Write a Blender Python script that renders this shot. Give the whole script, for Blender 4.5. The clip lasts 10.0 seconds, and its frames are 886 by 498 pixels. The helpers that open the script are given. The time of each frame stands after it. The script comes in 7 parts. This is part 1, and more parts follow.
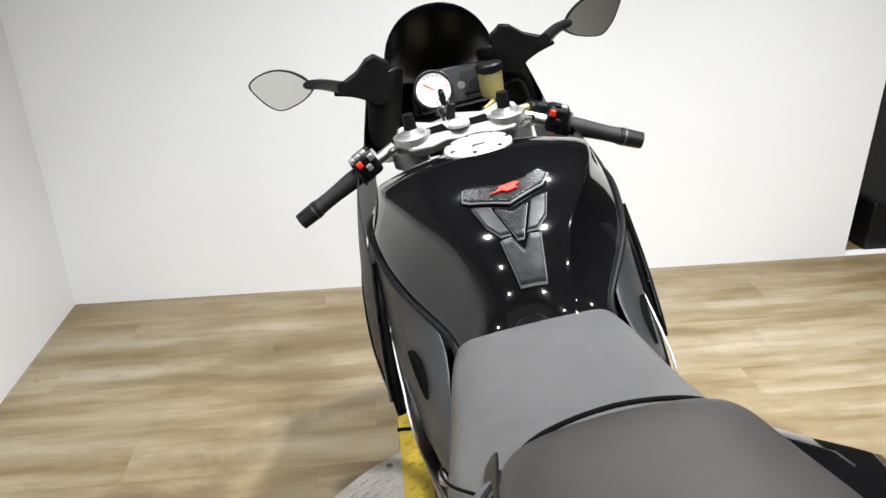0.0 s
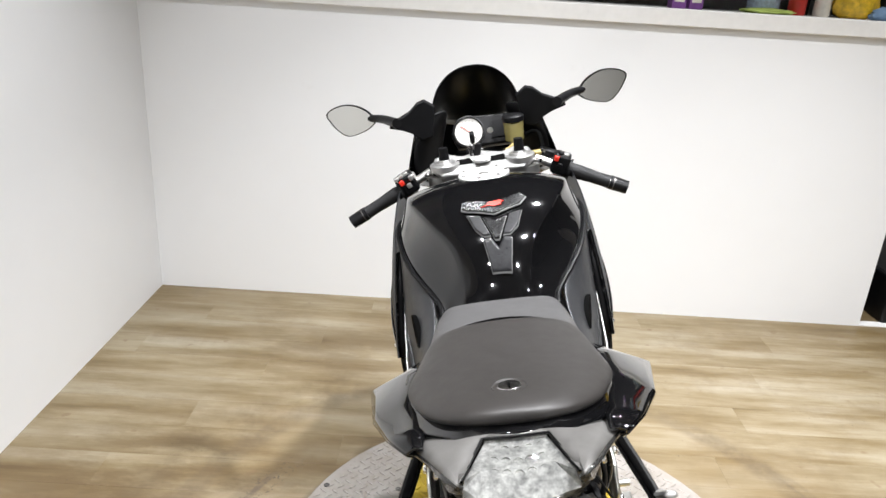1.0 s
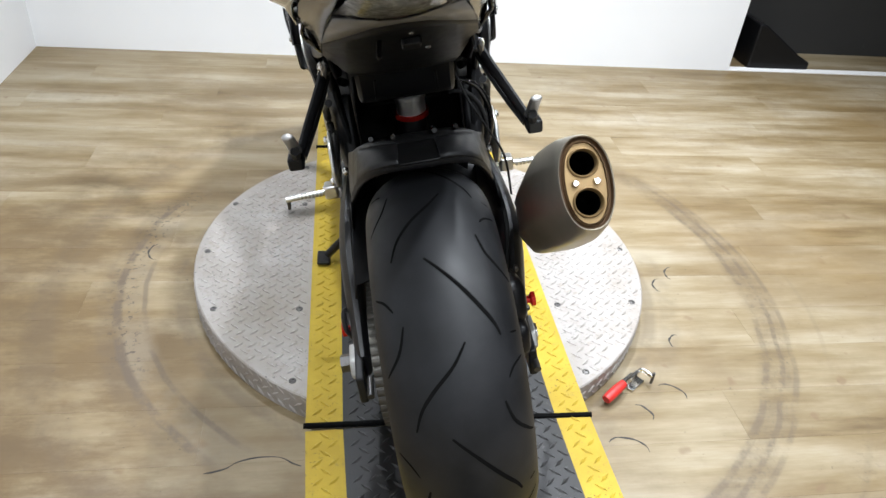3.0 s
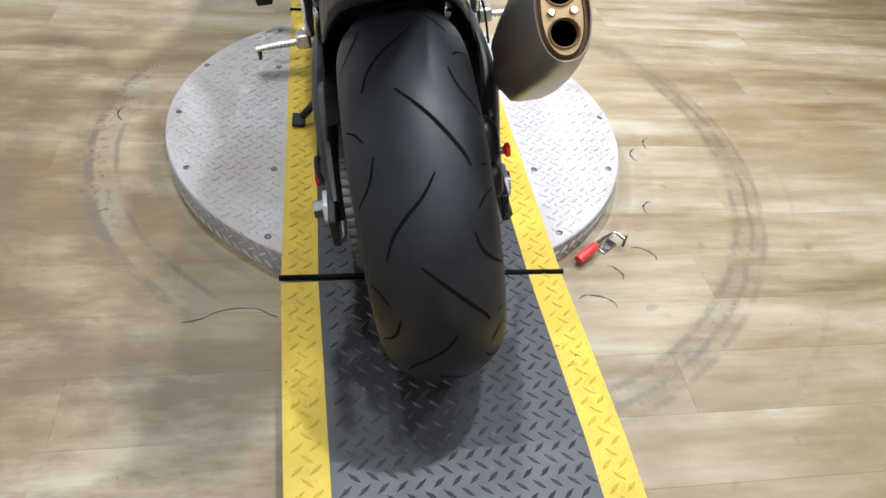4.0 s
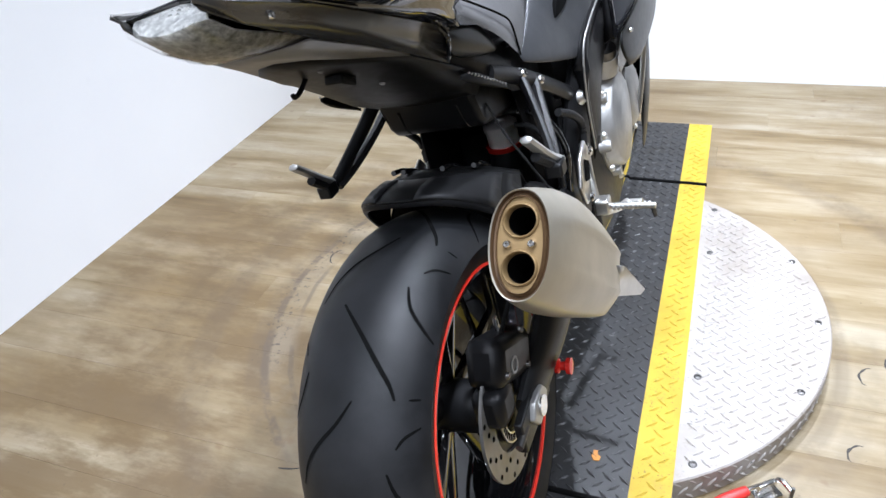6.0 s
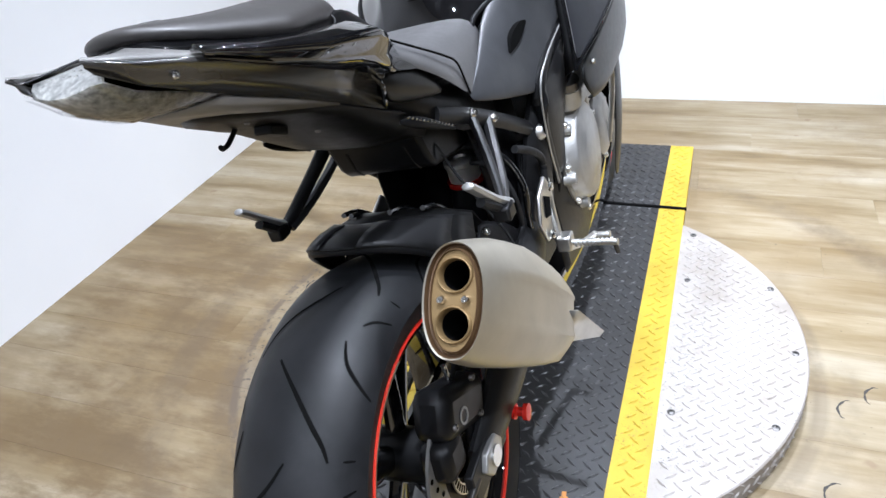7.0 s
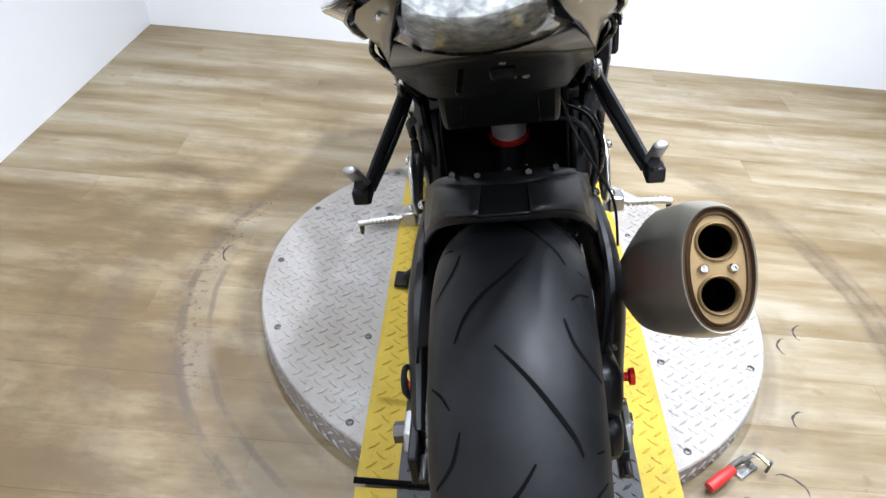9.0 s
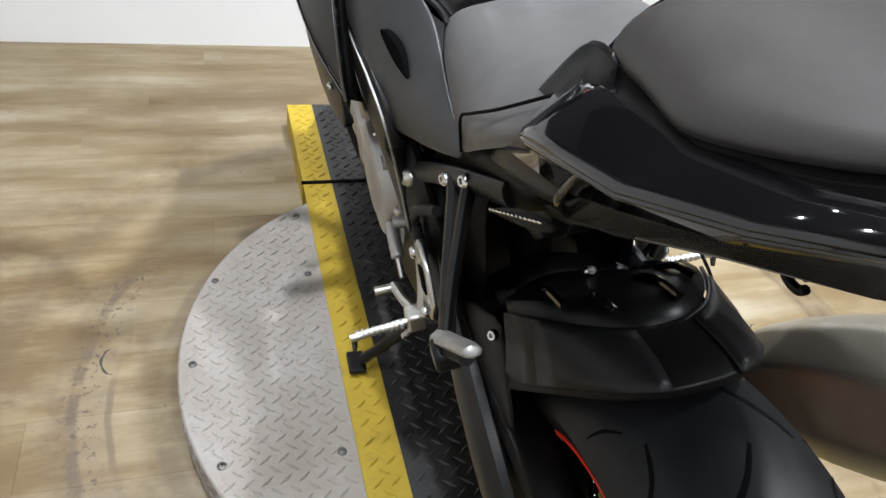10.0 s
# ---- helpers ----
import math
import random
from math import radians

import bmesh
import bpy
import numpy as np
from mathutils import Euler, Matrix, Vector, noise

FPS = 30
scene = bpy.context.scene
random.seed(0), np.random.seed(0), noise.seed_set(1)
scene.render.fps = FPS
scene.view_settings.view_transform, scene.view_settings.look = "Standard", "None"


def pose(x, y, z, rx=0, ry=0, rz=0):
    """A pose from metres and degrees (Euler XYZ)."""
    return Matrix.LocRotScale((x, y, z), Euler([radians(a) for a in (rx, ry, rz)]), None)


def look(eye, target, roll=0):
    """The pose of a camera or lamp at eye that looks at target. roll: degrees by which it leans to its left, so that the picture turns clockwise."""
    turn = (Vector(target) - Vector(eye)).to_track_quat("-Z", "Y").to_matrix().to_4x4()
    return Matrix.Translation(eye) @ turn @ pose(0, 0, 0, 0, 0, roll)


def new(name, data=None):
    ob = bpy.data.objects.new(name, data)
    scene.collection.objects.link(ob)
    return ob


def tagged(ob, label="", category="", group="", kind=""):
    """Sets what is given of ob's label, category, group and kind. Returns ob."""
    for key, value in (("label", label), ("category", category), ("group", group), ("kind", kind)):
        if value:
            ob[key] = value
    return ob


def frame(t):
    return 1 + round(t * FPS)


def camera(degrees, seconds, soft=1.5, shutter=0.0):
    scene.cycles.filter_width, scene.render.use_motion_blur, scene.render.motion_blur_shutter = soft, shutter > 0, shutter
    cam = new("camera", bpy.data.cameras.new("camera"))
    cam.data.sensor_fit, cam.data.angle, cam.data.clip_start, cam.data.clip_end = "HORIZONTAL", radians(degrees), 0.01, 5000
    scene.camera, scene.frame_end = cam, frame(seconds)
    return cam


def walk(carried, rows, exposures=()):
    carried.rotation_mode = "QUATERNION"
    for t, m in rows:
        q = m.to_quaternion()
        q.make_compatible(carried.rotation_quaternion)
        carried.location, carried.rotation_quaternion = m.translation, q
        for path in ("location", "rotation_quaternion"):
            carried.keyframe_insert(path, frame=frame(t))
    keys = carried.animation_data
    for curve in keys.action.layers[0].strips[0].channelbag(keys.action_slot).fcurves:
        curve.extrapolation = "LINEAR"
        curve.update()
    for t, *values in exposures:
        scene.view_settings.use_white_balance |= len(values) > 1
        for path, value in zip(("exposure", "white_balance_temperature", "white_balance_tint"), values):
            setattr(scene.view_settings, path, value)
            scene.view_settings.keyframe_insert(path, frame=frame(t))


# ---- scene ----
cam = camera(64.0, 10.0)
PATH = [
    (0, (-0.34, -0.137, 1.348), (-0.149, 1.678, 0.529), -0.9),
    (0.5, (-0.347, -0.337, 1.42), (-0.17, 1.521, 0.702), 2.4),
    (1, (-0.256, -0.512, 1.418), (-0.248, 1.357, 0.706), 3.5),
    (1.5, (-0.224, -0.607, 1.383), (-0.221, 1.222, 0.574), 3.6),
    (2, (-0.257, -0.684, 1.339), (-0.14, 1.117, 0.478), 4.4),
    (2.5, (-0.241, -0.714, 1.284), (0.007, 0.992, 0.271), 5.1),
    (3, (-0.236, -0.737, 1.231), (0.058, 0.869, 0.075), 5.8),
    (3.2, (-0.233, -0.746, 1.209), (0.089, 0.815, 0.002), 6.4),
    (4.3, (-0.209, -0.798, 1.161), (0.13, 0.597, -0.232), 8.6),
    (4.5, (-0.197, -0.798, 1.163), (0.102, 0.6, -0.236), 6.5),
    (4.8, (-0.163, -0.768, 1.184), (0.071, 0.648, -0.209), 3.5),
    (5, (-0.107, -0.746, 1.201), (-0.052, 0.769, -0.103), -2.5),
    (5.2, (-0.001, -0.693, 1.203), (-0.171, 0.936, 0.056), -1.2),
    (5.5, (0.155, -0.643, 1.21), (-0.323, 0.899, 0.028), -1.8),
    (5.7, (0.224, -0.62, 1.217), (-0.388, 0.91, 0.084), -5.0),
    (6.8, (0.334, -0.514, 1.237), (-0.345, 1.002, 0.124), -7.9),
    (7, (0.345, -0.509, 1.24), (-0.323, 1.027, 0.148), -7.4),
    (7.5, (0.353, -0.513, 1.227), (-0.279, 1.044, 0.142), -6.6),
    (8, (0.287, -0.534, 1.208), (-0.276, 1.031, 0.097), -4.7),
    (8.2, (0.214, -0.54, 1.213), (-0.265, 1.039, 0.083), -2.3),
    (8.5, (0.041, -0.562, 1.221), (-0.346, 0.996, 0.029), -2.9),
    (8.7, (-0.069, -0.551, 1.227), (-0.376, 1.021, 0.029), -3.4),
    (9, (-0.19, -0.517, 1.199), (-0.178, 1.077, -0.008), 5.3),
    (9.2, (-0.262, -0.464, 1.177), (-0.15, 1.086, -0.082), 6.7),
    (9.5, (-0.365, -0.311, 1.116), (-0.051, 1.223, -0.128), 7.7),
    (9.8, (-0.437, -0.173, 1.136), (0.106, 1.278, -0.128), 9.5),
    (10, (-0.494, -0.124, 1.155), (0.074, 1.344, -0.079), 9.6),
]
EXPOSURES = [(0, -0.22, 6530, 10), (0.5, -0.18, 6540, 11), (1, -0.2, 6570, 12), (2, -0.15, 6550, 12), (3, -0.12, 6170, 10), (4.5, -0.1, 5790, 13), (5, -0.02, 5640, 12), (5.5, 0.0, 5800, 13), (7.5, -0.05, 5800, 13), (9, 0.0, 5850, 12), (9.5, -0.06, 6050, 12), (10, -0.26, 6340, 11)]
walk(cam, [(t, look(eye, target, roll)) for t, eye, target, roll in PATH], EXPOSURES)

# ---- world and light ----
scene.view_settings.exposure = 0.0
world = bpy.data.worlds.new("world")
scene.world = world
world.use_nodes = True
wn = world.node_tree
wn.nodes["Background"].inputs[0].default_value = (0.95, 0.97, 1.0, 1)
wn.nodes["Background"].inputs[1].default_value = 0.25


CEIL = 3.0
# Unseen spots; the row at y -2.8 is added to brighten the south wall.
SPOTS = [(-0.75, -2.8, 22), (0.45, -2.8, 24), (1.65, -2.8, 26), (-0.75, -1.3, 8), (0.35, -1.3, 16), (1.65, -1.3, 11), (-0.75, 0.05, 18), (0.3, 0.05, 38), (1.65, 0.05, 34), (-0.75, 1.45, 20), (0.35, 1.45, 33), (1.65, 1.45, 26)]
for sx, sy, power in SPOTS:
    lamp = bpy.data.lights.new("spot_lamp", "AREA")
    lamp.shape, lamp.size, lamp.energy, lamp.color, lamp.spread = "DISK", 0.085, power, (0.945, 0.975, 1.0), radians(86 if sy > 1 else 130)
    new("spot_lamp", lamp).matrix_world = look((sx, sy, CEIL - 0.075), (sx, sy, 0))


# ---- materials ----
def nodes_of(name):
    m = bpy.data.materials.new(name)
    m.use_nodes = True
    return m, m.node_tree, m.node_tree.nodes["Principled BSDF"]


def coords(nt, scale=(1, 1, 1), space="Object"):
    tc, mp = nt.nodes.new("ShaderNodeTexCoord"), nt.nodes.new("ShaderNodeMapping")
    mp.inputs["Scale"].default_value = scale
    nt.links.new(tc.outputs[space], mp.inputs[0])
    return mp.outputs[0]


def noise_tex(nt, vec, scale, detail=4, rough=0.55):
    n = nt.nodes.new("ShaderNodeTexNoise")
    n.inputs["Scale"].default_value, n.inputs["Detail"].default_value, n.inputs["Roughness"].default_value = scale, detail, rough
    nt.links.new(vec, n.inputs["Vector"])
    return n.outputs["Fac"]


def ramp(nt, fac, stops):
    r = nt.nodes.new("ShaderNodeValToRGB")
    while len(r.color_ramp.elements) < len(stops):
        r.color_ramp.elements.new(0.5)
    for e, (p, c) in zip(r.color_ramp.elements, stops):
        e.position, e.color = p, (*c, 1) if len(c) == 3 else c
    nt.links.new(fac, r.inputs[0])
    return r.outputs[0]


def mixc(nt, fac, a, b, mode="MIX"):
    m = nt.nodes.new("ShaderNodeMix")
    m.data_type, m.blend_type = "RGBA", mode
    for sock, v in ((m.inputs[0], fac), (m.inputs[6], a), (m.inputs[7], b)):
        if hasattr(v, "is_output"):
            nt.links.new(v, sock)
        else:
            sock.default_value = v if isinstance(v, (int, float)) else (*v, 1)
    return m.outputs[2]


def math_node(nt, op, a, b=0.0):
    m = nt.nodes.new("ShaderNodeMath")
    m.operation = op
    for sock, v in ((m.inputs[0], a), (m.inputs[1], b)):
        if hasattr(v, "is_output"):
            nt.links.new(v, sock)
        else:
            sock.default_value = v
    return m.outputs[0]


def bump(nt, b, height, strength, dist=0.002):
    n = nt.nodes.new("ShaderNodeBump")
    n.inputs["Strength"].default_value, n.inputs["Distance"].default_value = strength, dist
    nt.links.new(height, n.inputs["Height"])
    nt.links.new(n.outputs[0], b.inputs["Normal"])


def surface(name, color, rough, metal=0.0, vary=0.15, scale=30.0, grain=0.0, grain_scale=600.0, coat=0.0, rough_vary=0.08, dirt=None, spec=0.5):
    """A worn surface: colour clouds at one scale, roughness clouds, fine grain relief, and thin dirt where given."""
    m, nt, b = nodes_of(name)
    v = coords(nt)
    f = noise_tex(nt, v, scale, 5)
    lo, hi = [c * (1 - vary) for c in color], [min(1, c * (1 + vary)) for c in color]
    col = ramp(nt, f, [(0.3, lo), (0.7, hi)])
    if dirt:
        d = ramp(nt, noise_tex(nt, v, scale * 0.35, 6, 0.65), [(0.5, (0, 0, 0)), (0.72, (1, 1, 1))])
        col = mixc(nt, d, col, dirt)
    nt.links.new(col, b.inputs["Base Color"])
    rr = nt.nodes.new("ShaderNodeMapRange")
    rr.inputs["To Min"].default_value, rr.inputs["To Max"].default_value = max(0.02, rough - rough_vary), min(1, rough + rough_vary)
    nt.links.new(noise_tex(nt, v, scale * 2.3, 3), rr.inputs[0])
    nt.links.new(rr.outputs[0], b.inputs["Roughness"])
    b.inputs["Metallic"].default_value, b.inputs["Coat Weight"].default_value, b.inputs["Coat Roughness"].default_value = metal, coat, 0.03
    b.inputs["Specular IOR Level"].default_value = spec
    if grain:
        bump(nt, b, noise_tex(nt, v, grain_scale, 2), grain)
    return m


GLOSS_BLACK = surface("gloss_black", (0.004, 0.004, 0.0045), 0.06, coat=0.8, vary=0.1, rough_vary=0.02)
FIN_BLACK = surface("fin_black", (0.005, 0.005, 0.005), 0.34, vary=0.1, rough_vary=0.05, spec=0.22)
SATIN_BLACK = surface("satin_black", (0.006, 0.006, 0.0065), 0.38, vary=0.2, grain=0.06, spec=0.24)
# One tail finish in two tones: lit faces paler, shaded flank darker.
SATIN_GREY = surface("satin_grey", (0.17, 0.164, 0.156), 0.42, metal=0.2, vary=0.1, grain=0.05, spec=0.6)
SHADED_FLANK = surface("satin_shaded_flank", (0.03, 0.029, 0.0275), 0.2, vary=0.1, rough_vary=0.04, spec=0.9)
COVER_GREY = surface("cover_grey", (0.042, 0.043, 0.046), 0.42, metal=0.3, vary=0.12, grain=0.05)
PLASTIC = surface("black_plastic", (0.0045, 0.0045, 0.005), 0.45, vary=0.25, grain=0.12, spec=0.16)
DARK_FRAME = surface("dark_frame", (0.009, 0.009, 0.0095), 0.4, vary=0.15, grain=0.08, spec=0.28)
SEAT_RIDER = surface("seat_vinyl", (0.085, 0.083, 0.083), 0.4, vary=0.08, grain=0.07, grain_scale=1100)
SEAT_PILLION = surface("pillion_vinyl", (0.028, 0.0248, 0.0226), 0.47, vary=0.08, grain=0.07, grain_scale=1100, spec=0.75)
RUBBER = surface("tyre_rubber", (0.0072, 0.0076, 0.0086), 0.47, vary=0.4, scale=14, grain=0.05, grain_scale=500, dirt=(0.017, 0.0172, 0.0185), spec=0.28)
GROOVE = surface("groove_rubber", (0.002, 0.002, 0.002), 0.9, vary=0.1, spec=0.1)
GRIP = surface("grip_rubber", (0.009, 0.009, 0.0095), 0.6, grain=0.3, grain_scale=500, spec=0.3)
ALU = surface("cast_aluminium", (0.62, 0.61, 0.58), 0.34, metal=1.0, vary=0.12, grain=0.12, grain_scale=400)
ALU_PALE = surface("pale_engine_casting", (0.42, 0.415, 0.4), 0.44, metal=0.8, vary=0.1, grain=0.15, grain_scale=400)
STEEL = surface("bright_steel", (0.7, 0.69, 0.67), 0.2, metal=1.0, vary=0.1)
DARK_STEEL = surface("dark_steel", (0.12, 0.115, 0.11), 0.4, metal=0.9, vary=0.3, scale=60)
TITAN = surface("satin_titanium", (0.40, 0.37, 0.305), 0.42, metal=0.75, vary=0.1, scale=12, grain=0.05)
# dark brown for the rim round the end plate
RIM_DARK = surface("dark_brown_rim", (0.09, 0.05, 0.022), 0.5, metal=0.4, vary=0.15)
BRONZE = surface("bronze_end_plate", (0.225, 0.15, 0.066), 0.48, metal=0.6, vary=0.12)
# Also colours the black pieces that stand in for shade in holes and slots.
SOOT_AND_SHADE = surface("soot_and_hole_shade", (0.003, 0.003, 0.003), 0.9, vary=0.2, spec=0.03)
RED = surface("red_anodised", (0.55, 0.02, 0.012), 0.25, metal=0.4, vary=0.1)
RED_PAINT = surface("red_paint", (0.7, 0.03, 0.015), 0.35, vary=0.08)
RED_SOFT = surface("red_vinyl_grip", (0.48, 0.022, 0.018), 0.45, vary=0.12)
CARBON = surface("smoked_pad_gel", (0.01, 0.01, 0.0105), 0.27, vary=0.5, scale=160, spec=0.35)
PAD_EDGE = surface("clear_pad_edge", (0.24, 0.24, 0.24), 0.45, vary=0.1)
PAD_GREY = surface("grey_pad", (0.026, 0.026, 0.028), 0.3, vary=0.3, scale=140, spec=0.35)
GAUGE = surface("gauge_face", (0.62, 0.605, 0.57), 0.5, vary=0.04)
INK = surface("black_ink", (0.02, 0.02, 0.02), 0.5)
OLIVE = surface("gold_line", (0.32, 0.25, 0.1), 0.35, metal=0.6)
FLUID = surface("brake_fluid_pot", (0.36, 0.31, 0.12), 0.25, vary=0.08)
WHITE_PAINT = surface("white_paint", (0.8, 0.79, 0.77), 0.55, vary=0.03, grain=0.1, grain_scale=200)
CAP_METAL = surface("brushed_cap", (0.74, 0.73, 0.71), 0.36, metal=0.45, vary=0.06)
CAST = surface("bright_casting", (0.42, 0.416, 0.405), 0.36, metal=0.8, vary=0.1, grain=0.1, grain_scale=400)
CHAIN = surface("oily_chain", (0.09, 0.085, 0.075), 0.5, metal=0.6, vary=0.3, scale=60)
CAL_BLACK = surface("caliper_black", (0.006, 0.006, 0.0065), 0.38, vary=0.2, spec=0.22)


LENS, _nt, _b = nodes_of("clear_lens")
_clear, _shine, _blend, _edge = [_nt.nodes.new(k) for k in ("ShaderNodeBsdfTransparent", "ShaderNodeBsdfGlossy", "ShaderNodeMixShader", "ShaderNodeFresnel")]
_shine.inputs["Roughness"].default_value, _edge.inputs["IOR"].default_value = 0.05, 1.45
_nt.links.new(_edge.outputs[0], _blend.inputs[0])
_nt.links.new(_clear.outputs[0], _blend.inputs[1])
_nt.links.new(_shine.outputs[0], _blend.inputs[2])
_nt.links.new(_blend.outputs[0], _nt.nodes["Material Output"].inputs["Surface"])
SMOKE = surface("dark_screen", (0.003, 0.003, 0.0035), 0.3, vary=0.1, rough_vary=0.02, spec=0.2)
REFLECTOR, _nt, _b = nodes_of("lamp_crystal")
_v = coords(_nt)
_shade = ramp(_nt, noise_tex(_nt, _v, 120, 4, 0.7), [(0.32, (0.28, 0.28, 0.27)), (0.5, (0.58, 0.58, 0.56)), (0.66, (0.85, 0.85, 0.82))])
_nt.links.new(_shade, _b.inputs["Base Color"])
_b.inputs["Roughness"].default_value = 0.45
bump(_nt, _b, noise_tex(_nt, _v, 90, 3), 1.0, 0.004)
_thru, _blend = _nt.nodes.new("ShaderNodeBsdfTranslucent"), _nt.nodes.new("ShaderNodeMixShader")
_nt.links.new(_shade, _thru.inputs["Color"])
_blend.inputs[0].default_value = 0.6
_nt.links.new(_b.outputs[0], _blend.inputs[1])
_nt.links.new(_thru.outputs[0], _blend.inputs[2])
_nt.links.new(_blend.outputs[0], _nt.nodes["Material Output"].inputs["Surface"])
FAIRING = surface("gloss_fairing", (0.014, 0.015, 0.018), 0.46, spec=0.2, vary=0.1, rough_vary=0.03)
MIRROR, _nt, _b = nodes_of("mirror_glass")
_b.inputs["Metallic"].default_value, _b.inputs["Roughness"].default_value, _b.inputs["Base Color"].default_value = 1.0, 0.015, (0.86, 0.87, 0.85, 1)


def plate_metal(name, color, under, rough, metal, wear=0.5, specks=(0.02, 0.02, 0.02), spec=0.5):
    """Tread plate: a coat or bare metal, worn through to what lies under it, with scuffs and dark specks."""
    m, nt, b = nodes_of(name)
    v = coords(nt)
    base = ramp(nt, noise_tex(nt, v, 7, 6, 0.6), [(0.3, [c * k for c, k in zip(color, (0.72, 0.68, 0.62))]), (0.68, color)])
    scuff = ramp(nt, noise_tex(nt, v, 46, 6, 0.75), [(wear, (0, 0, 0)), (min(1, wear + 0.1), (1, 1, 1))])
    col = mixc(nt, scuff, base, under)
    speck = ramp(nt, noise_tex(nt, v, 150, 4, 0.65), [(0.6, (0, 0, 0)), (0.66, (1, 1, 1))])
    patch = ramp(nt, noise_tex(nt, v, 9, 3, 0.6), [(0.45, (0, 0, 0)), (0.65, (1, 1, 1))])
    both = math_node(nt, "MULTIPLY", speck, patch)
    col = mixc(nt, both, col, specks)
    nt.links.new(col, b.inputs["Base Color"])
    rr = nt.nodes.new("ShaderNodeMapRange")
    rr.inputs["To Min"].default_value, rr.inputs["To Max"].default_value = rough - 0.1, rough + 0.14
    nt.links.new(noise_tex(nt, v, 25, 4), rr.inputs[0])
    nt.links.new(rr.outputs[0], b.inputs["Roughness"])
    b.inputs["Metallic"].default_value, b.inputs["Specular IOR Level"].default_value = metal, spec
    bump(nt, b, noise_tex(nt, v, 240, 3), 0.12)
    return m


DECK_GREY = plate_metal("bare_tread_plate", (0.345, 0.322, 0.303), (0.26, 0.225, 0.192), 0.56, 0.12, 0.55)
DECK_BLACK = plate_metal("black_tread_plate", (0.025, 0.025, 0.0255), (0.1, 0.098, 0.094), 0.44, 0.1, 0.62, (0.006, 0.006, 0.006), 0.5)
# Lugs share their deck's finish; paler colour adds wear and the highlights they catch.
LUG_GREY = plate_metal("polished_lit_lugs", (0.4, 0.376, 0.355), (0.28, 0.245, 0.215), 0.42, 0.3, 0.57)
LUG_BLACK = plate_metal("worn_lit_black_lugs", (0.042, 0.042, 0.043), (0.16, 0.158, 0.155), 0.36, 0.15, 0.6, (0.006, 0.006, 0.006), 0.5)
DECK_YELLOW = plate_metal("yellow_tread_plate", (0.45, 0.325, 0.031), (0.29, 0.21, 0.04), 0.55, 0.0, 0.58, (0.06, 0.05, 0.03), 0.3)


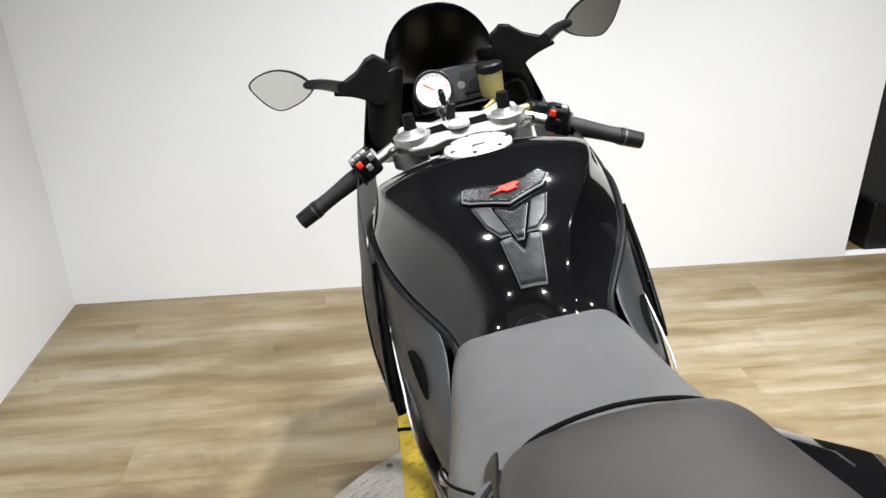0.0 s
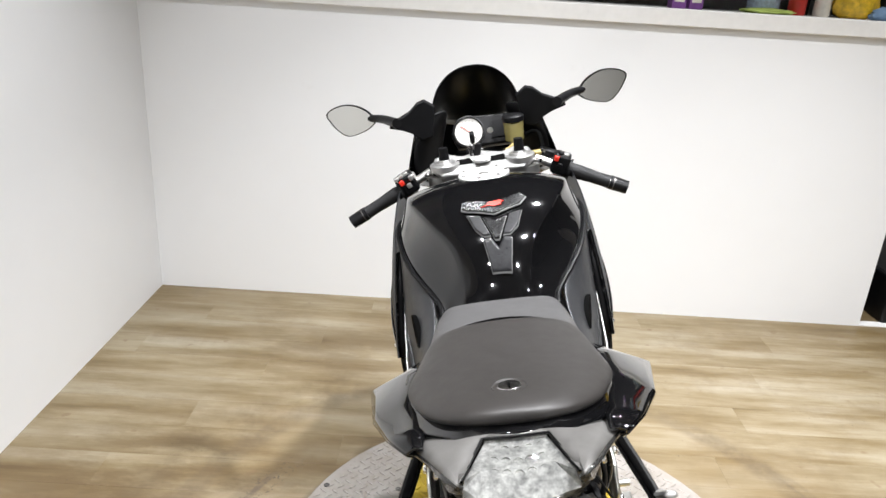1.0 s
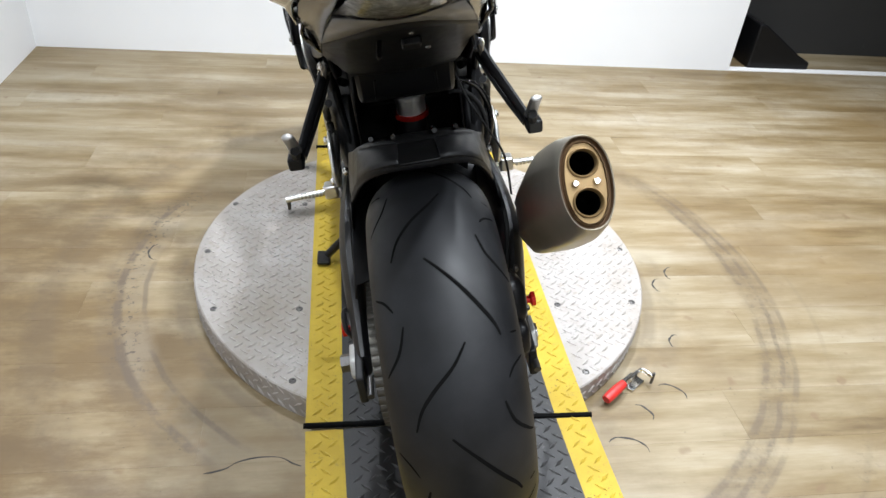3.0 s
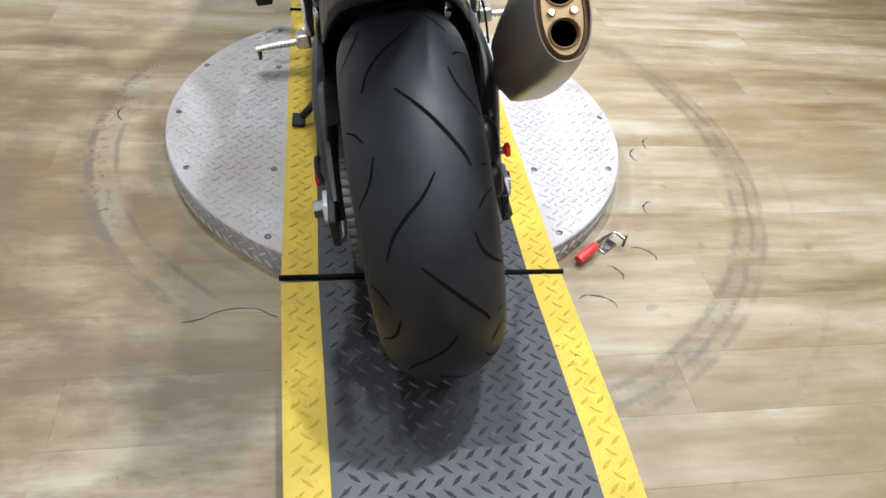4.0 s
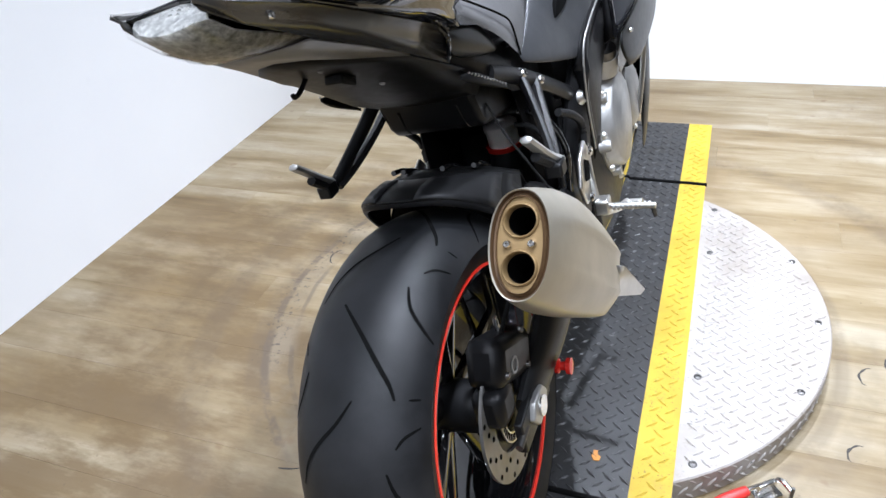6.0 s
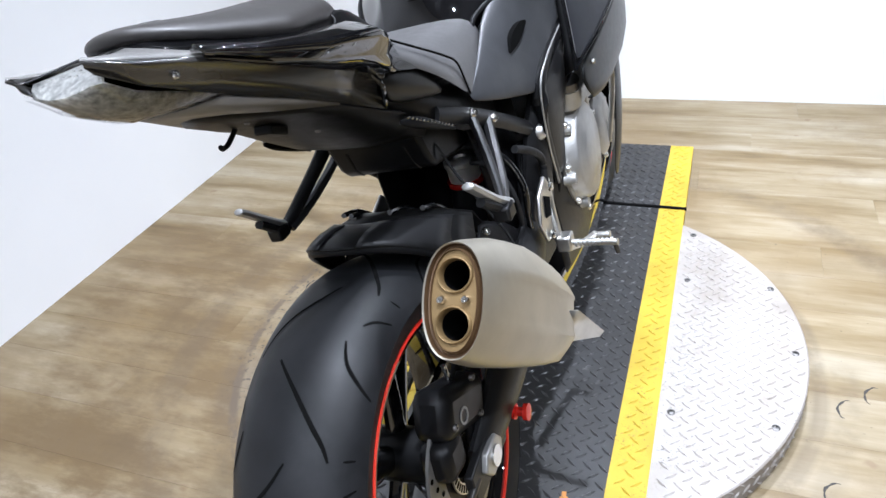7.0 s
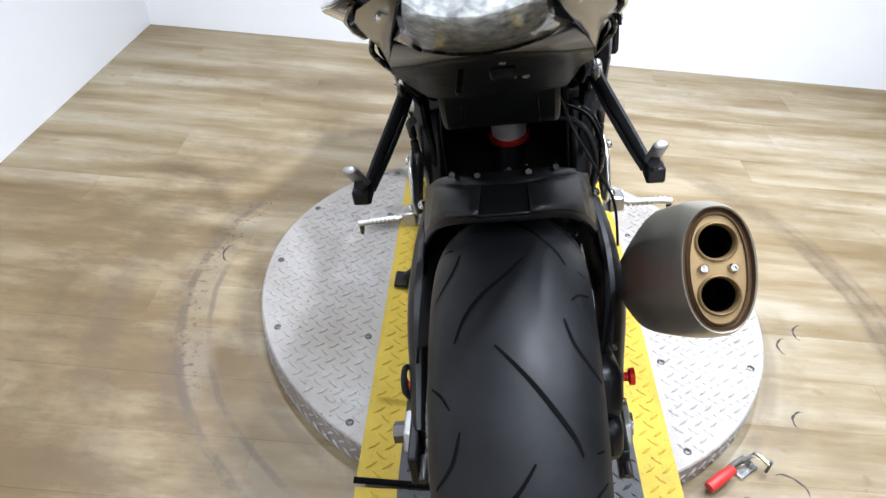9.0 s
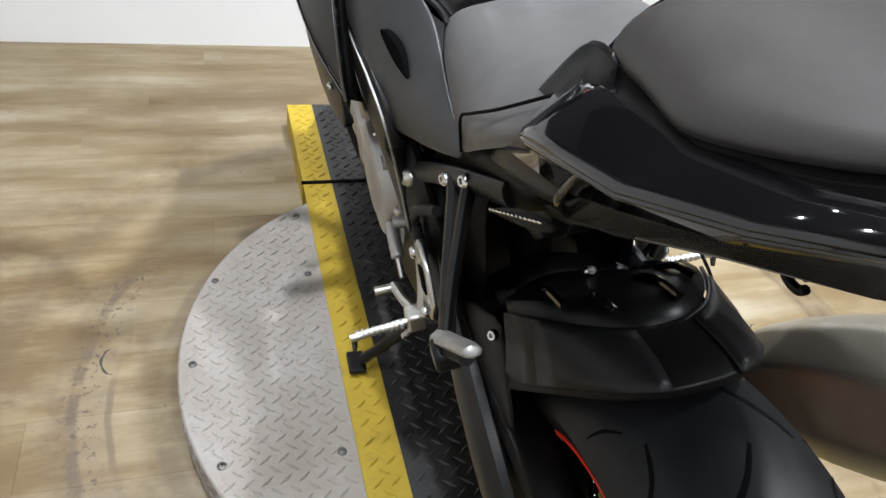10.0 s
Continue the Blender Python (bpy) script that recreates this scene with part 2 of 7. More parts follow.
def wood_floor():
    """Printed oak planks: each its own tone, long grain along x, cathedral streaks, and ring-shaped scuffs round the turntable."""
    m, nt, b = nodes_of("oak_planks")
    info = nt.nodes.new("ShaderNodeObjectInfo")
    geo = nt.nodes.new("ShaderNodeNewGeometry")
    shift = nt.nodes.new("ShaderNodeVectorMath")
    shift.operation = "ADD"
    off = nt.nodes.new("ShaderNodeCombineXYZ")
    nt.links.new(math_node(nt, "MULTIPLY", info.outputs["Random"], 37.0), off.inputs[0])
    nt.links.new(math_node(nt, "MULTIPLY", info.outputs["Random"], 11.0), off.inputs[2])
    nt.links.new(geo.outputs["Position"], shift.inputs[0])
    nt.links.new(off.outputs[0], shift.inputs[1])
    mp = nt.nodes.new("ShaderNodeMapping")
    mp.inputs["Scale"].default_value = (0.8, 5.0, 1.0)
    nt.links.new(shift.outputs[0], mp.inputs[0])
    wide = nt.nodes.new("ShaderNodeMapping")
    wide.inputs["Scale"].default_value = (0.55, 3.6, 1.0)
    nt.links.new(geo.outputs["Position"], wide.inputs[0])
    f1 = math_node(nt, "ADD", math_node(nt, "MULTIPLY", noise_tex(nt, mp.outputs[0], 1.9, 6, 0.62), 0.45), math_node(nt, "MULTIPLY", noise_tex(nt, wide.outputs[0], 1.7, 6, 0.64), 0.55))
    mp2 = nt.nodes.new("ShaderNodeMapping")
    mp2.inputs["Scale"].default_value = (1.5, 42.0, 1.0)
    nt.links.new(shift.outputs[0], mp2.inputs[0])
    f2 = noise_tex(nt, mp2.outputs[0], 4.0, 5, 0.6)
    col = ramp(nt, f1, [(0.34, (0.085, 0.053, 0.02)), (0.43, (0.165, 0.12, 0.058)), (0.52, (0.238, 0.192, 0.118)), (0.64, (0.32, 0.28, 0.205))])
    fine = ramp(nt, f2, [(0.35, (0.74, 0.70, 0.64)), (0.6, (1, 1, 1))])
    col = mixc(nt, 0.24, col, fine, "MULTIPLY")
    tone = ramp(nt, info.outputs["Random"], [(0.0, (0.94, 0.935, 0.925)), (1.0, (1.03, 1.025, 1.015))])
    col = mixc(nt, 1.0, col, tone, "MULTIPLY")
    knots = ramp(nt, noise_tex(nt, geo.outputs["Position"], 16, 2, 0.4), [(0.70, (0, 0, 0)), (0.76, (1, 1, 1))])
    col = mixc(nt, math_node(nt, "MULTIPLY", knots, 0.55), col, (0.14, 0.085, 0.045))
    stain = ramp(nt, noise_tex(nt, geo.outputs["Position"], 0.85, 5, 0.62), [(0.45, (0, 0, 0)), (0.62, (1, 1, 1))])
    col = mixc(nt, math_node(nt, "MULTIPLY", stain, 0.55), col, (0.15, 0.095, 0.034))
    mp3 = nt.nodes.new("ShaderNodeMapping")
    mp3.inputs["Scale"].default_value = (1.0, 2.8, 1.0)
    nt.links.new(geo.outputs["Position"], mp3.inputs[0])
    for sx, sy, rx, ry, k in ((-1.0, 0.8, 0.7, 0.95, 0.75), (-0.8, -0.2, 0.85, 0.7, 0.75), (1.5, 1.0, 0.8, 0.5, 0.35), (-0.4, 2.0, 0.9, 0.3, 0.45), (1.1, -0.1, 0.7, 0.35, 0.4)):
        off2 = nt.nodes.new("ShaderNodeVectorMath")
        off2.operation = "SUBTRACT"
        off2.inputs[1].default_value = (sx, sy, 0)
        nt.links.new(geo.outputs["Position"], off2.inputs[0])
        sc2 = nt.nodes.new("ShaderNodeVectorMath")
        sc2.operation = "MULTIPLY"
        sc2.inputs[1].default_value = (1 / rx, 1 / ry, 0)
        nt.links.new(off2.outputs[0], sc2.inputs[0])
        ln = nt.nodes.new("ShaderNodeVectorMath")
        ln.operation = "LENGTH"
        nt.links.new(sc2.outputs[0], ln.inputs[0])
        near = math_node(nt, "MAXIMUM", math_node(nt, "SUBTRACT", 1.0, ln.outputs["Value"]), 0.0)
        wet = math_node(nt, "MINIMUM", math_node(nt, "MULTIPLY", near, 2.2), 1.0)
        smear = ramp(nt, noise_tex(nt, mp3.outputs[0], 2.3, 7, 0.68), [(0.42, (0, 0, 0)), (0.56, (1, 1, 1))])
        col = mixc(nt, math_node(nt, "MULTIPLY", math_node(nt, "MULTIPLY", wet, smear), k), col, (0.098, 0.06, 0.021))
    grime = ramp(nt, noise_tex(nt, geo.outputs["Position"], 3.2, 7, 0.72), [(0.5, (0, 0, 0)), (0.66, (1, 1, 1))])
    col = mixc(nt, math_node(nt, "MULTIPLY", grime, 0.34), col, (0.12, 0.082, 0.042))
    grit = ramp(nt, noise_tex(nt, geo.outputs["Position"], 70, 3, 0.6), [(0.69, (0, 0, 0)), (0.73, (1, 1, 1))])
    col = mixc(nt, math_node(nt, "MULTIPLY", grit, 0.5), col, (0.05, 0.036, 0.022))
    # scuff rings about the turntable's middle
    dist = nt.nodes.new("ShaderNodeVectorMath")
    dist.operation = "DISTANCE"
    flat = nt.nodes.new("ShaderNodeVectorMath")
    flat.operation = "MULTIPLY"
    flat.inputs[1].default_value = (1, 1, 0)
    nt.links.new(geo.outputs["Position"], flat.inputs[0])
    nt.links.new(flat.outputs[0], dist.inputs[0])
    dist.inputs[1].default_value = (0, 0.86, 0)
    d = dist.outputs["Value"]
    ragged = math_node(nt, "ADD", d, math_node(nt, "MULTIPLY", math_node(nt, "SUBTRACT", noise_tex(nt, geo.outputs["Position"], 5, 5), 0.5), 0.025))
    broken = ramp(nt, noise_tex(nt, geo.outputs["Position"], 9, 5, 0.68), [(0.4, (0.1, 0.1, 0.1)), (0.54, (1, 1, 1))])
    toward = nt.nodes.new("ShaderNodeVectorMath")
    toward.operation = "SUBTRACT"
    toward.inputs[1].default_value = (0, 0.86, 0)
    nt.links.new(flat.outputs[0], toward.inputs[0])
    unit = nt.nodes.new("ShaderNodeVectorMath")
    unit.operation = "NORMALIZE"
    nt.links.new(toward.outputs[0], unit.inputs[0])

    def arc(r, w, middle, half):
        """A soft ring of that radius and half width over a sector about the middle angle."""
        g = math_node(nt, "MAXIMUM", math_node(nt, "SUBTRACT", 1.0, math_node(nt, "DIVIDE", math_node(nt, "ABSOLUTE", math_node(nt, "SUBTRACT", ragged, r)), w)), 0.0)
        g = math_node(nt, "MINIMUM", math_node(nt, "MULTIPLY", g, 1.8), 1.0)
        if half >= 180:
            return g
        dot = nt.nodes.new("ShaderNodeVectorMath")
        dot.operation = "DOT_PRODUCT"
        dot.inputs[1].default_value = (math.cos(radians(middle)), math.sin(radians(middle)), 0)
        nt.links.new(unit.outputs[0], dot.inputs[0])
        s = math_node(nt, "MULTIPLY", math_node(nt, "SUBTRACT", dot.outputs["Value"], math.cos(radians(half))), 12.0)
        return math_node(nt, "MULTIPLY", g, math_node(nt, "MINIMUM", math_node(nt, "MAXIMUM", s, 0.0), 1.0))

    patchy = ramp(nt, noise_tex(nt, geo.outputs["Position"], 6, 6, 0.7), [(0.42, (0, 0, 0)), (0.62, (1, 1, 1))])
    crumbs = ramp(nt, noise_tex(nt, geo.outputs["Position"], 55, 3, 0.7), [(0.56, (0, 0, 0)), (0.62, (1, 1, 1))])
    for r, w, k, middle, half in ((1.05, 0.13, 0.55, 178, 62), (0.78, 0.07, 0.4, -172, 50), (0.975, 0.06, 0.5, -20, 70)):
        col = mixc(nt, math_node(nt, "MULTIPLY", math_node(nt, "MULTIPLY", arc(r, w, middle, half), patchy), k), col, (0.085, 0.055, 0.024))
    col = mixc(nt, math_node(nt, "MULTIPLY", math_node(nt, "MULTIPLY", arc(0.765, 0.05, -172, 52), patchy), 0.42), col, (0.225, 0.19, 0.14))
    for r, w, k, middle, half in ((0.79, 0.045, 0.85, 178, 34), (0.97, 0.05, 0.22, -30, 50), (1.18, 0.04, 0.4, -40, 16)):
        col = mixc(nt, math_node(nt, "MULTIPLY", math_node(nt, "MULTIPLY", arc(r, w, middle, half), crumbs), k), col, (0.045, 0.035, 0.025))
    MARKS = ((0.803, 0.014, 0.9, -168, 42), (0.737, 0.009, 0.6, -156, 34), (0.83, 0.03, 0.3, -168, 40), (0.975, 0.05, 0.26, 0, 180), (0.945, 0.011, 0.5, -35, 60), (0.985, 0.009, 0.5, -35, 65),
             (1.018, 0.01, 0.45, -35, 65), (1.182, 0.011, 0.55, -43, 13), (1.11, 0.008, 0.35, -10, 16), (0.645, 0.025, 0.4, 0, 180), (0.70, 0.04, 0.22, -30, 40))
    for r, w, k, middle, half in MARKS:
        col = mixc(nt, math_node(nt, "MULTIPLY", math_node(nt, "MULTIPLY", arc(r, w, middle, half), broken), k), col, (0.082, 0.06, 0.039))
    nt.links.new(col, b.inputs["Base Color"])
    rr = nt.nodes.new("ShaderNodeMapRange")
    rr.inputs["To Min"].default_value, rr.inputs["To Max"].default_value = 0.42, 0.62
    nt.links.new(noise_tex(nt, geo.outputs["Position"], 6, 5), rr.inputs[0])
    nt.links.new(rr.outputs[0], b.inputs["Roughness"])
    bump(nt, b, f2, 0.12, 0.001)
    return m


OAK = wood_floor()


def wall_paint(name, color):
    m, nt, b = nodes_of(name)
    g = nt.nodes.new("ShaderNodeNewGeometry")
    v = g.outputs["Position"]
    col = ramp(nt, noise_tex(nt, v, 1.3, 4), [(0.3, [c * 0.96 for c in color]), (0.7, color)])
    mark = ramp(nt, noise_tex(nt, v, 7, 6, 0.7), [(0.66, (0, 0, 0)), (0.8, (1, 1, 1))])
    col = mixc(nt, math_node(nt, "MULTIPLY", mark, 0.12), col, (0.5, 0.47, 0.44))
    nt.links.new(col, b.inputs["Base Color"])
    b.inputs["Roughness"].default_value = 0.6
    bump(nt, b, noise_tex(nt, v, 160, 3), 0.08, 0.001)
    return m


WALL = wall_paint("white_wall_paint", (0.84, 0.845, 0.85))
CEILING = wall_paint("ceiling_paint", (0.10, 0.10, 0.105))
# the lack of light in the doorway and far side is in these colours
UNLIT_GREY = wall_paint("unlit_grey_wall", (0.025, 0.025, 0.025))
UNLIT_BLACK = wall_paint("unlit_room_black", (0.02, 0.02, 0.02))


# ---- mesh helpers ----
def finish(name, bm, material, parent=None, label="", smooth=True, sub=0, solid=0.0, bevel=0.0):
    bmesh.ops.recalc_face_normals(bm, faces=bm.faces)
    for f in bm.faces:
        f.smooth = smooth
    me = bpy.data.meshes.new(name)
    bm.to_mesh(me)
    bm.free()
    me.materials.append(material)
    ob = new(name, me)
    if parent is not None:
        ob.parent = parent
    if label:
        ob["label"] = label
    if solid:
        md = ob.modifiers.new("solid", "SOLIDIFY")
        md.thickness, md.offset = solid, 0.0
    if bevel:
        md = ob.modifiers.new("bevel", "BEVEL")
        md.width, md.segments, md.limit_method, md.angle_limit = bevel, 2, "ANGLE", radians(35)
    if sub:
        md = ob.modifiers.new("sub", "SUBSURF")
        md.levels = md.render_levels = sub
    elif smooth and not bevel:
        me.set_sharp_from_angle(angle=radians(40))
    if smooth and bevel:
        me.set_sharp_from_angle(angle=radians(40))
    return ob


def ease(a):
    a = min(1.0, max(0.0, a))
    return a * a * (3 - 2 * a)


def part(name, bm, material, parent, label="", **kw):
    """One mesh under a thing. The motorcycle's upper body is settled to its stance: a little lower, its front further ahead."""
    for v in bm.verts:
        x, y, z = v.co
        v.co = (x, y + 0.07 * ease((y - 0.7) / 0.35) * ease((z - 0.55) / 0.25), z - 0.022 * ease((z - 0.6) / 0.3))
    return finish(name, bm, material, parent, label, **kw)


def box(cx, cy, cz, sx, sy, sz, rot=None, bm=None):
    bm = bm or bmesh.new()
    m = Matrix.Translation((cx, cy, cz)) @ (rot or Matrix.Identity(4)) @ Matrix.Diagonal((sx, sy, sz, 1))
    bmesh.ops.create_cube(bm, size=1.0, matrix=m)
    return bm


def rod(p0, p1, r0, r1=None, segs=20, bm=None, caps=True):
    bm = bm or bmesh.new()
    p0, p1 = Vector(p0), Vector(p1)
    d = p1 - p0
    m = Matrix.Translation((p0 + p1) / 2) @ d.to_track_quat("Z", "Y").to_matrix().to_4x4()
    bmesh.ops.create_cone(bm, cap_ends=caps, segments=segs, radius1=r0, radius2=r0 if r1 is None else r1, depth=d.length, matrix=m)
    return bm


def spline(points, steps=6):
    pts = [Vector(p) for p in points]
    out = []
    for i in range(len(pts) - 1):
        a, b, c, d = pts[max(i - 1, 0)], pts[i], pts[i + 1], pts[min(i + 2, len(pts) - 1)]
        for k in range(steps):
            t = k / steps
            out.append(0.5 * ((2 * b) + (c - a) * t + (2 * a - 5 * b + 4 * c - d) * t * t + (3 * b - a - 3 * c + d) * t ** 3))
    return out + [pts[-1]]


def tube(points, radius, segs=10, steps=6, flat=1.0, bm=None, closed=False):
    """A bar swept along a smooth line; flat squeezes its section across."""
    bm = bm or bmesh.new()
    line = spline(points, steps) if steps > 1 else [Vector(p) for p in points]
    rings, up = [], Vector((0, 0, 1))
    for i, p in enumerate(line):
        d = (line[min(i + 1, len(line) - 1)] - line[max(i - 1, 0)]).normalized()
        side = d.cross(up)
        side = side.normalized() if side.length > 1e-4 else Vector((1, 0, 0))
        nrm = side.cross(d).normalized()
        r = radius(i / (len(line) - 1)) if callable(radius) else radius
        rings.append([bm.verts.new(p + side * (math.cos(a) * r * flat) + nrm * (math.sin(a) * r)) for a in (2 * math.pi * k / segs for k in range(segs))])
    for a, b in zip(rings, rings[1:]):
        for k in range(segs):
            bm.faces.new((a[k], a[(k + 1) % segs], b[(k + 1) % segs], b[k]))
    bm.faces.new(rings[0][::-1])
    bm.faces.new(rings[-1])
    return bm


def shell(sections, caps=(True, True), closed=False):
    """A symmetric body: rows of y and a half outline of (x, z) from the top's middle outwards and down."""
    bm, rings = bmesh.new(), []
    for y, half in sections:
        full = [(-x, z) for x, z in reversed(half) if x > 1e-6] + list(half)
        if closed and abs(half[-1][0]) < 1e-6:
            full = [(-x, z) for x, z in reversed(half[:-1]) if x > 1e-6] + list(half)
        rings.append([bm.verts.new((x, y, z)) for x, z in full])
    n = len(rings[0])
    for a, b in zip(rings, rings[1:]):
        for k in range(n if closed else n - 1):
            bm.faces.new((a[k], a[(k + 1) % n], b[(k + 1) % n], b[k]))
    for cap, ring in zip(caps, (rings[0], rings[-1])):
        if cap:
            bm.faces.new(ring)
    return bm


def sheet(rows, side=1):
    """A skin over rows of points; side -1 mirrors it."""
    bm = bmesh.new()
    grid = [[bm.verts.new((x * side, y, z)) for x, y, z in row] for row in rows]
    for a, b in zip(grid, grid[1:]):
        for k in range(len(a) - 1):
            bm.faces.new((a[k], a[k + 1], b[k + 1], b[k]))
    return bm


def plate(outline, thick, to=None):
    """A flat outline in x and y, thick along z, laid by the matrix."""
    bm = bmesh.new()
    lo = [bm.verts.new((x, y, -thick / 2)) for x, y in outline]
    hi = [bm.verts.new((x, y, thick / 2)) for x, y in outline]
    bm.faces.new(lo[::-1])
    bm.faces.new(hi)
    for k in range(len(lo)):
        j = (k + 1) % len(lo)
        bm.faces.new((lo[k], lo[j], hi[j], hi[k]))
    if to is not None:
        bm.transform(to)
    return bm


def lathe(profile, segs=48, axis="X", at=(0, 0, 0), closed=False):
    """Spins (along, radius) rows about an axis."""
    bm, rings = bmesh.new(), []
    for along, r in profile:
        ring = []
        for k in range(segs):
            a = 2 * math.pi * k / segs
            c, s = math.cos(a) * r, math.sin(a) * r
            p = (along, c, s) if axis == "X" else (c, along, s) if axis == "Y" else (c, s, along)
            ring.append(bm.verts.new(Vector(p) + Vector(at)))
        rings.append(ring)
    pairs = list(zip(rings, rings[1:])) + ([(rings[-1], rings[0])] if closed else [])
    for a, b in pairs:
        for k in range(segs):
            bm.faces.new((a[k], a[(k + 1) % segs], b[(k + 1) % segs], b[k]))
    if not closed:
        bm.faces.new(rings[0])
        bm.faces.new(rings[-1])
    return bm


def oval(w, h, n=20, e=1.0):
    pts = []
    for k in range(n):
        a = 2 * math.pi * k / n
        c, s = math.cos(a), math.sin(a)
        pts.append((w * math.copysign(abs(c) ** e, c), h * math.copysign(abs(s) ** e, s)))
    return pts


def screw(at, way, r, parent, material=None, name="screw", depth=0.006):
    """A button-head screw with a hexagon socket."""
    way = Vector(way).normalized()
    bm = bmesh.new()
    q = way.to_track_quat("Z", "Y").to_matrix().to_4x4()
    prof = [(0, r), (depth * 0.5, r), (depth, r * 0.7), (depth, r * 0.4), (depth * 0.4, r * 0.36)]
    rings = [[bm.verts.new((math.cos(a) * q_r, math.sin(a) * q_r, z)) for a in (math.pi * k / 6 for k in range(12))] for z, q_r in prof]
    for a, b in zip(rings, rings[1:]):
        for k in range(12):
            bm.faces.new((a[k], a[(k + 1) % 12], b[(k + 1) % 12], b[k]))
    bm.faces.new(rings[-1])
    bm.transform(Matrix.Translation(at) @ q)
    return part(name, bm, material or STEEL, parent)


def thing(name, label, category, at=None, group="", kind=""):
    ob = new(name)
    if at is not None:
        ob.matrix_world = at
    return tagged(ob, label, category, group, kind)


# ---- the room ----
XL, YB, WALL_T, LEDGE_Z = -1.549, 2.52, 0.14, 1.292
YBACK, XR, DOOR_X = -4.0, 5.0, 1.736


def slab(name, x0, x1, y0, y1, z0, z1, material, label, category, kind="structure", bevel=0.0):
    ob = finish(name, box((x0 + x1) / 2, (y0 + y1) / 2, (z0 + z1) / 2, x1 - x0, y1 - y0, z1 - z0), material, smooth=False, bevel=bevel)
    return tagged(ob, label, category, kind=kind)


floor = slab("floor", XL - 0.2, XR + 0.2, YBACK - 0.2, 7.0, -0.12, -0.006, OAK, "light oak plank floor with curved scuffs", "floor")
slab("wall_west", XL - WALL_T, XL, YBACK, 7.0, -0.006, CEIL, WALL, "plain white painted side wall", "wall")
slab("wall_north", XL, DOOR_X, YB, YB + WALL_T, -0.006, LEDGE_Z, WALL, "white painted half-height wall behind the motorcycle", "wall")
slab("trim", XL, 2.05, YB - 0.02, YB + 0.42, LEDGE_Z, LEDGE_Z + 0.066, WHITE_PAINT, "thick white ledge capping the half wall", "ledge", bevel=0.004)
slab("wall_south", XL, XR, YBACK - WALL_T, YBACK, -0.006, CEIL, WALL, "plain white wall closing the showroom", "wall")
# unseen wall, coloured dark so the bike's right side reflects little light
slab("wall_east", XR, XR + WALL_T, YBACK, 7.0, -0.006, CEIL, UNLIT_GREY, "plain unseen far-side wall, darkened to keep its reflections dim", "wall")
slab("wall_far", XL, XR, 6.2, 6.2 + WALL_T, -0.006, CEIL, WALL, "wall of the space beyond", "wall")
slab("wall_passage", DOOR_X - 0.1, XR, YB + 0.30, YB + 0.30 + WALL_T, -0.006, CEIL, UNLIT_GREY, "grey wall beyond the doorway, coloured dark as if unlit", "wall")
# stands for the dark reveal; its shade is in the colour
slab("door_jamb", DOOR_X, DOOR_X + 0.09, YB + 0.22, YB + 0.298, -0.006, LEDGE_Z, UNLIT_BLACK, "door jamb at the edge of the doorway, coloured black for its shade", "jamb")
slab("lintel", 2.05, XR, YB, YB + WALL_T, 2.05, CEIL, WALL, "wall above the doorway", "wall")
slab("ceiling", XL - WALL_T, XR + WALL_T, YBACK - WALL_T, 7.0, CEIL, CEIL + 0.1, CEILING, "plain dark ceiling with spot lights", "ceiling")
slab("threshold", DOOR_X, XR, YB + 0.0, YB + 0.05, -0.006, 0.004, WHITE_PAINT, "pale strip across the doorway", "threshold")


# ---- the turntable ----
CX, CY, RAD, DECK = 0.0, 0.86, 0.61, 0.070


def lugs(bm, inside, x0, x1, y0, y1, z, pitch=0.031, to=None, high=0.003):
    """Raised lens-shaped treads in rows, each row turned by a quarter from the last."""
    rise = pitch * 0.7
    nx, ny = int((x1 - x0) / pitch) + 1, int((y1 - y0) / rise)
    for j in range(ny + 1):
        for i in range(nx + 1):
            x, y = x0 + (i + 0.25 + 0.5 * (j % 2)) * pitch, y0 + (j + 0.5) * rise
            if not inside(x, y):
                continue
            a = radians(40 if j % 2 else -40)
            u, v = Vector((math.cos(a), math.sin(a), 0)), Vector((-math.sin(a), math.cos(a), 0))
            c = Vector((x, y, z))
            l, w, h = 0.0148, 0.0041, high
            p = [c - u * l, c - v * w, c + u * l, c + v * w]
            t = [c - u * l * 0.5 + Vector((0, 0, h)), c + u * l * 0.5 + Vector((0, 0, h))]
            q = [to(k) if to else k for k in p + t]
            a0, a1, a2, a3, t0, t1 = [bm.verts.new(k) for k in q]
            for f in ((a0, a1, t0), (a1, t1, t0), (a1, a2, t1), (a2, a3, t1), (a3, t0, t1), (a3, a0, t0)):
                bm.faces.new(f)
    return bm


turntable = thing("turntable", "round low turntable of bare tread plate on the floor", "turntable", Matrix.Translation((CX, CY, 0)))
bm = lathe([(-0.004, RAD - 0.004), (DECK - 0.003, RAD), (DECK, RAD - 0.003)], 96, "Z")
part("drum", bm, DECK_GREY, turntable, "grey tread-plate drum")
on_deck = lambda x, y: x * x + y * y < (RAD - 0.016) ** 2 and abs(x) > 0.318
tagged(part("tread_pattern", lugs(bmesh.new(), on_deck, -RAD, RAD, -RAD, RAD, DECK, high=0.0028), LUG_GREY, turntable, smooth=False), kind="stuff")


def round_rim(p):
    a = p.x / RAD
    r = RAD - 0.002 + p.z
    return Vector((math.cos(a) * r, math.sin(a) * r, p.y))


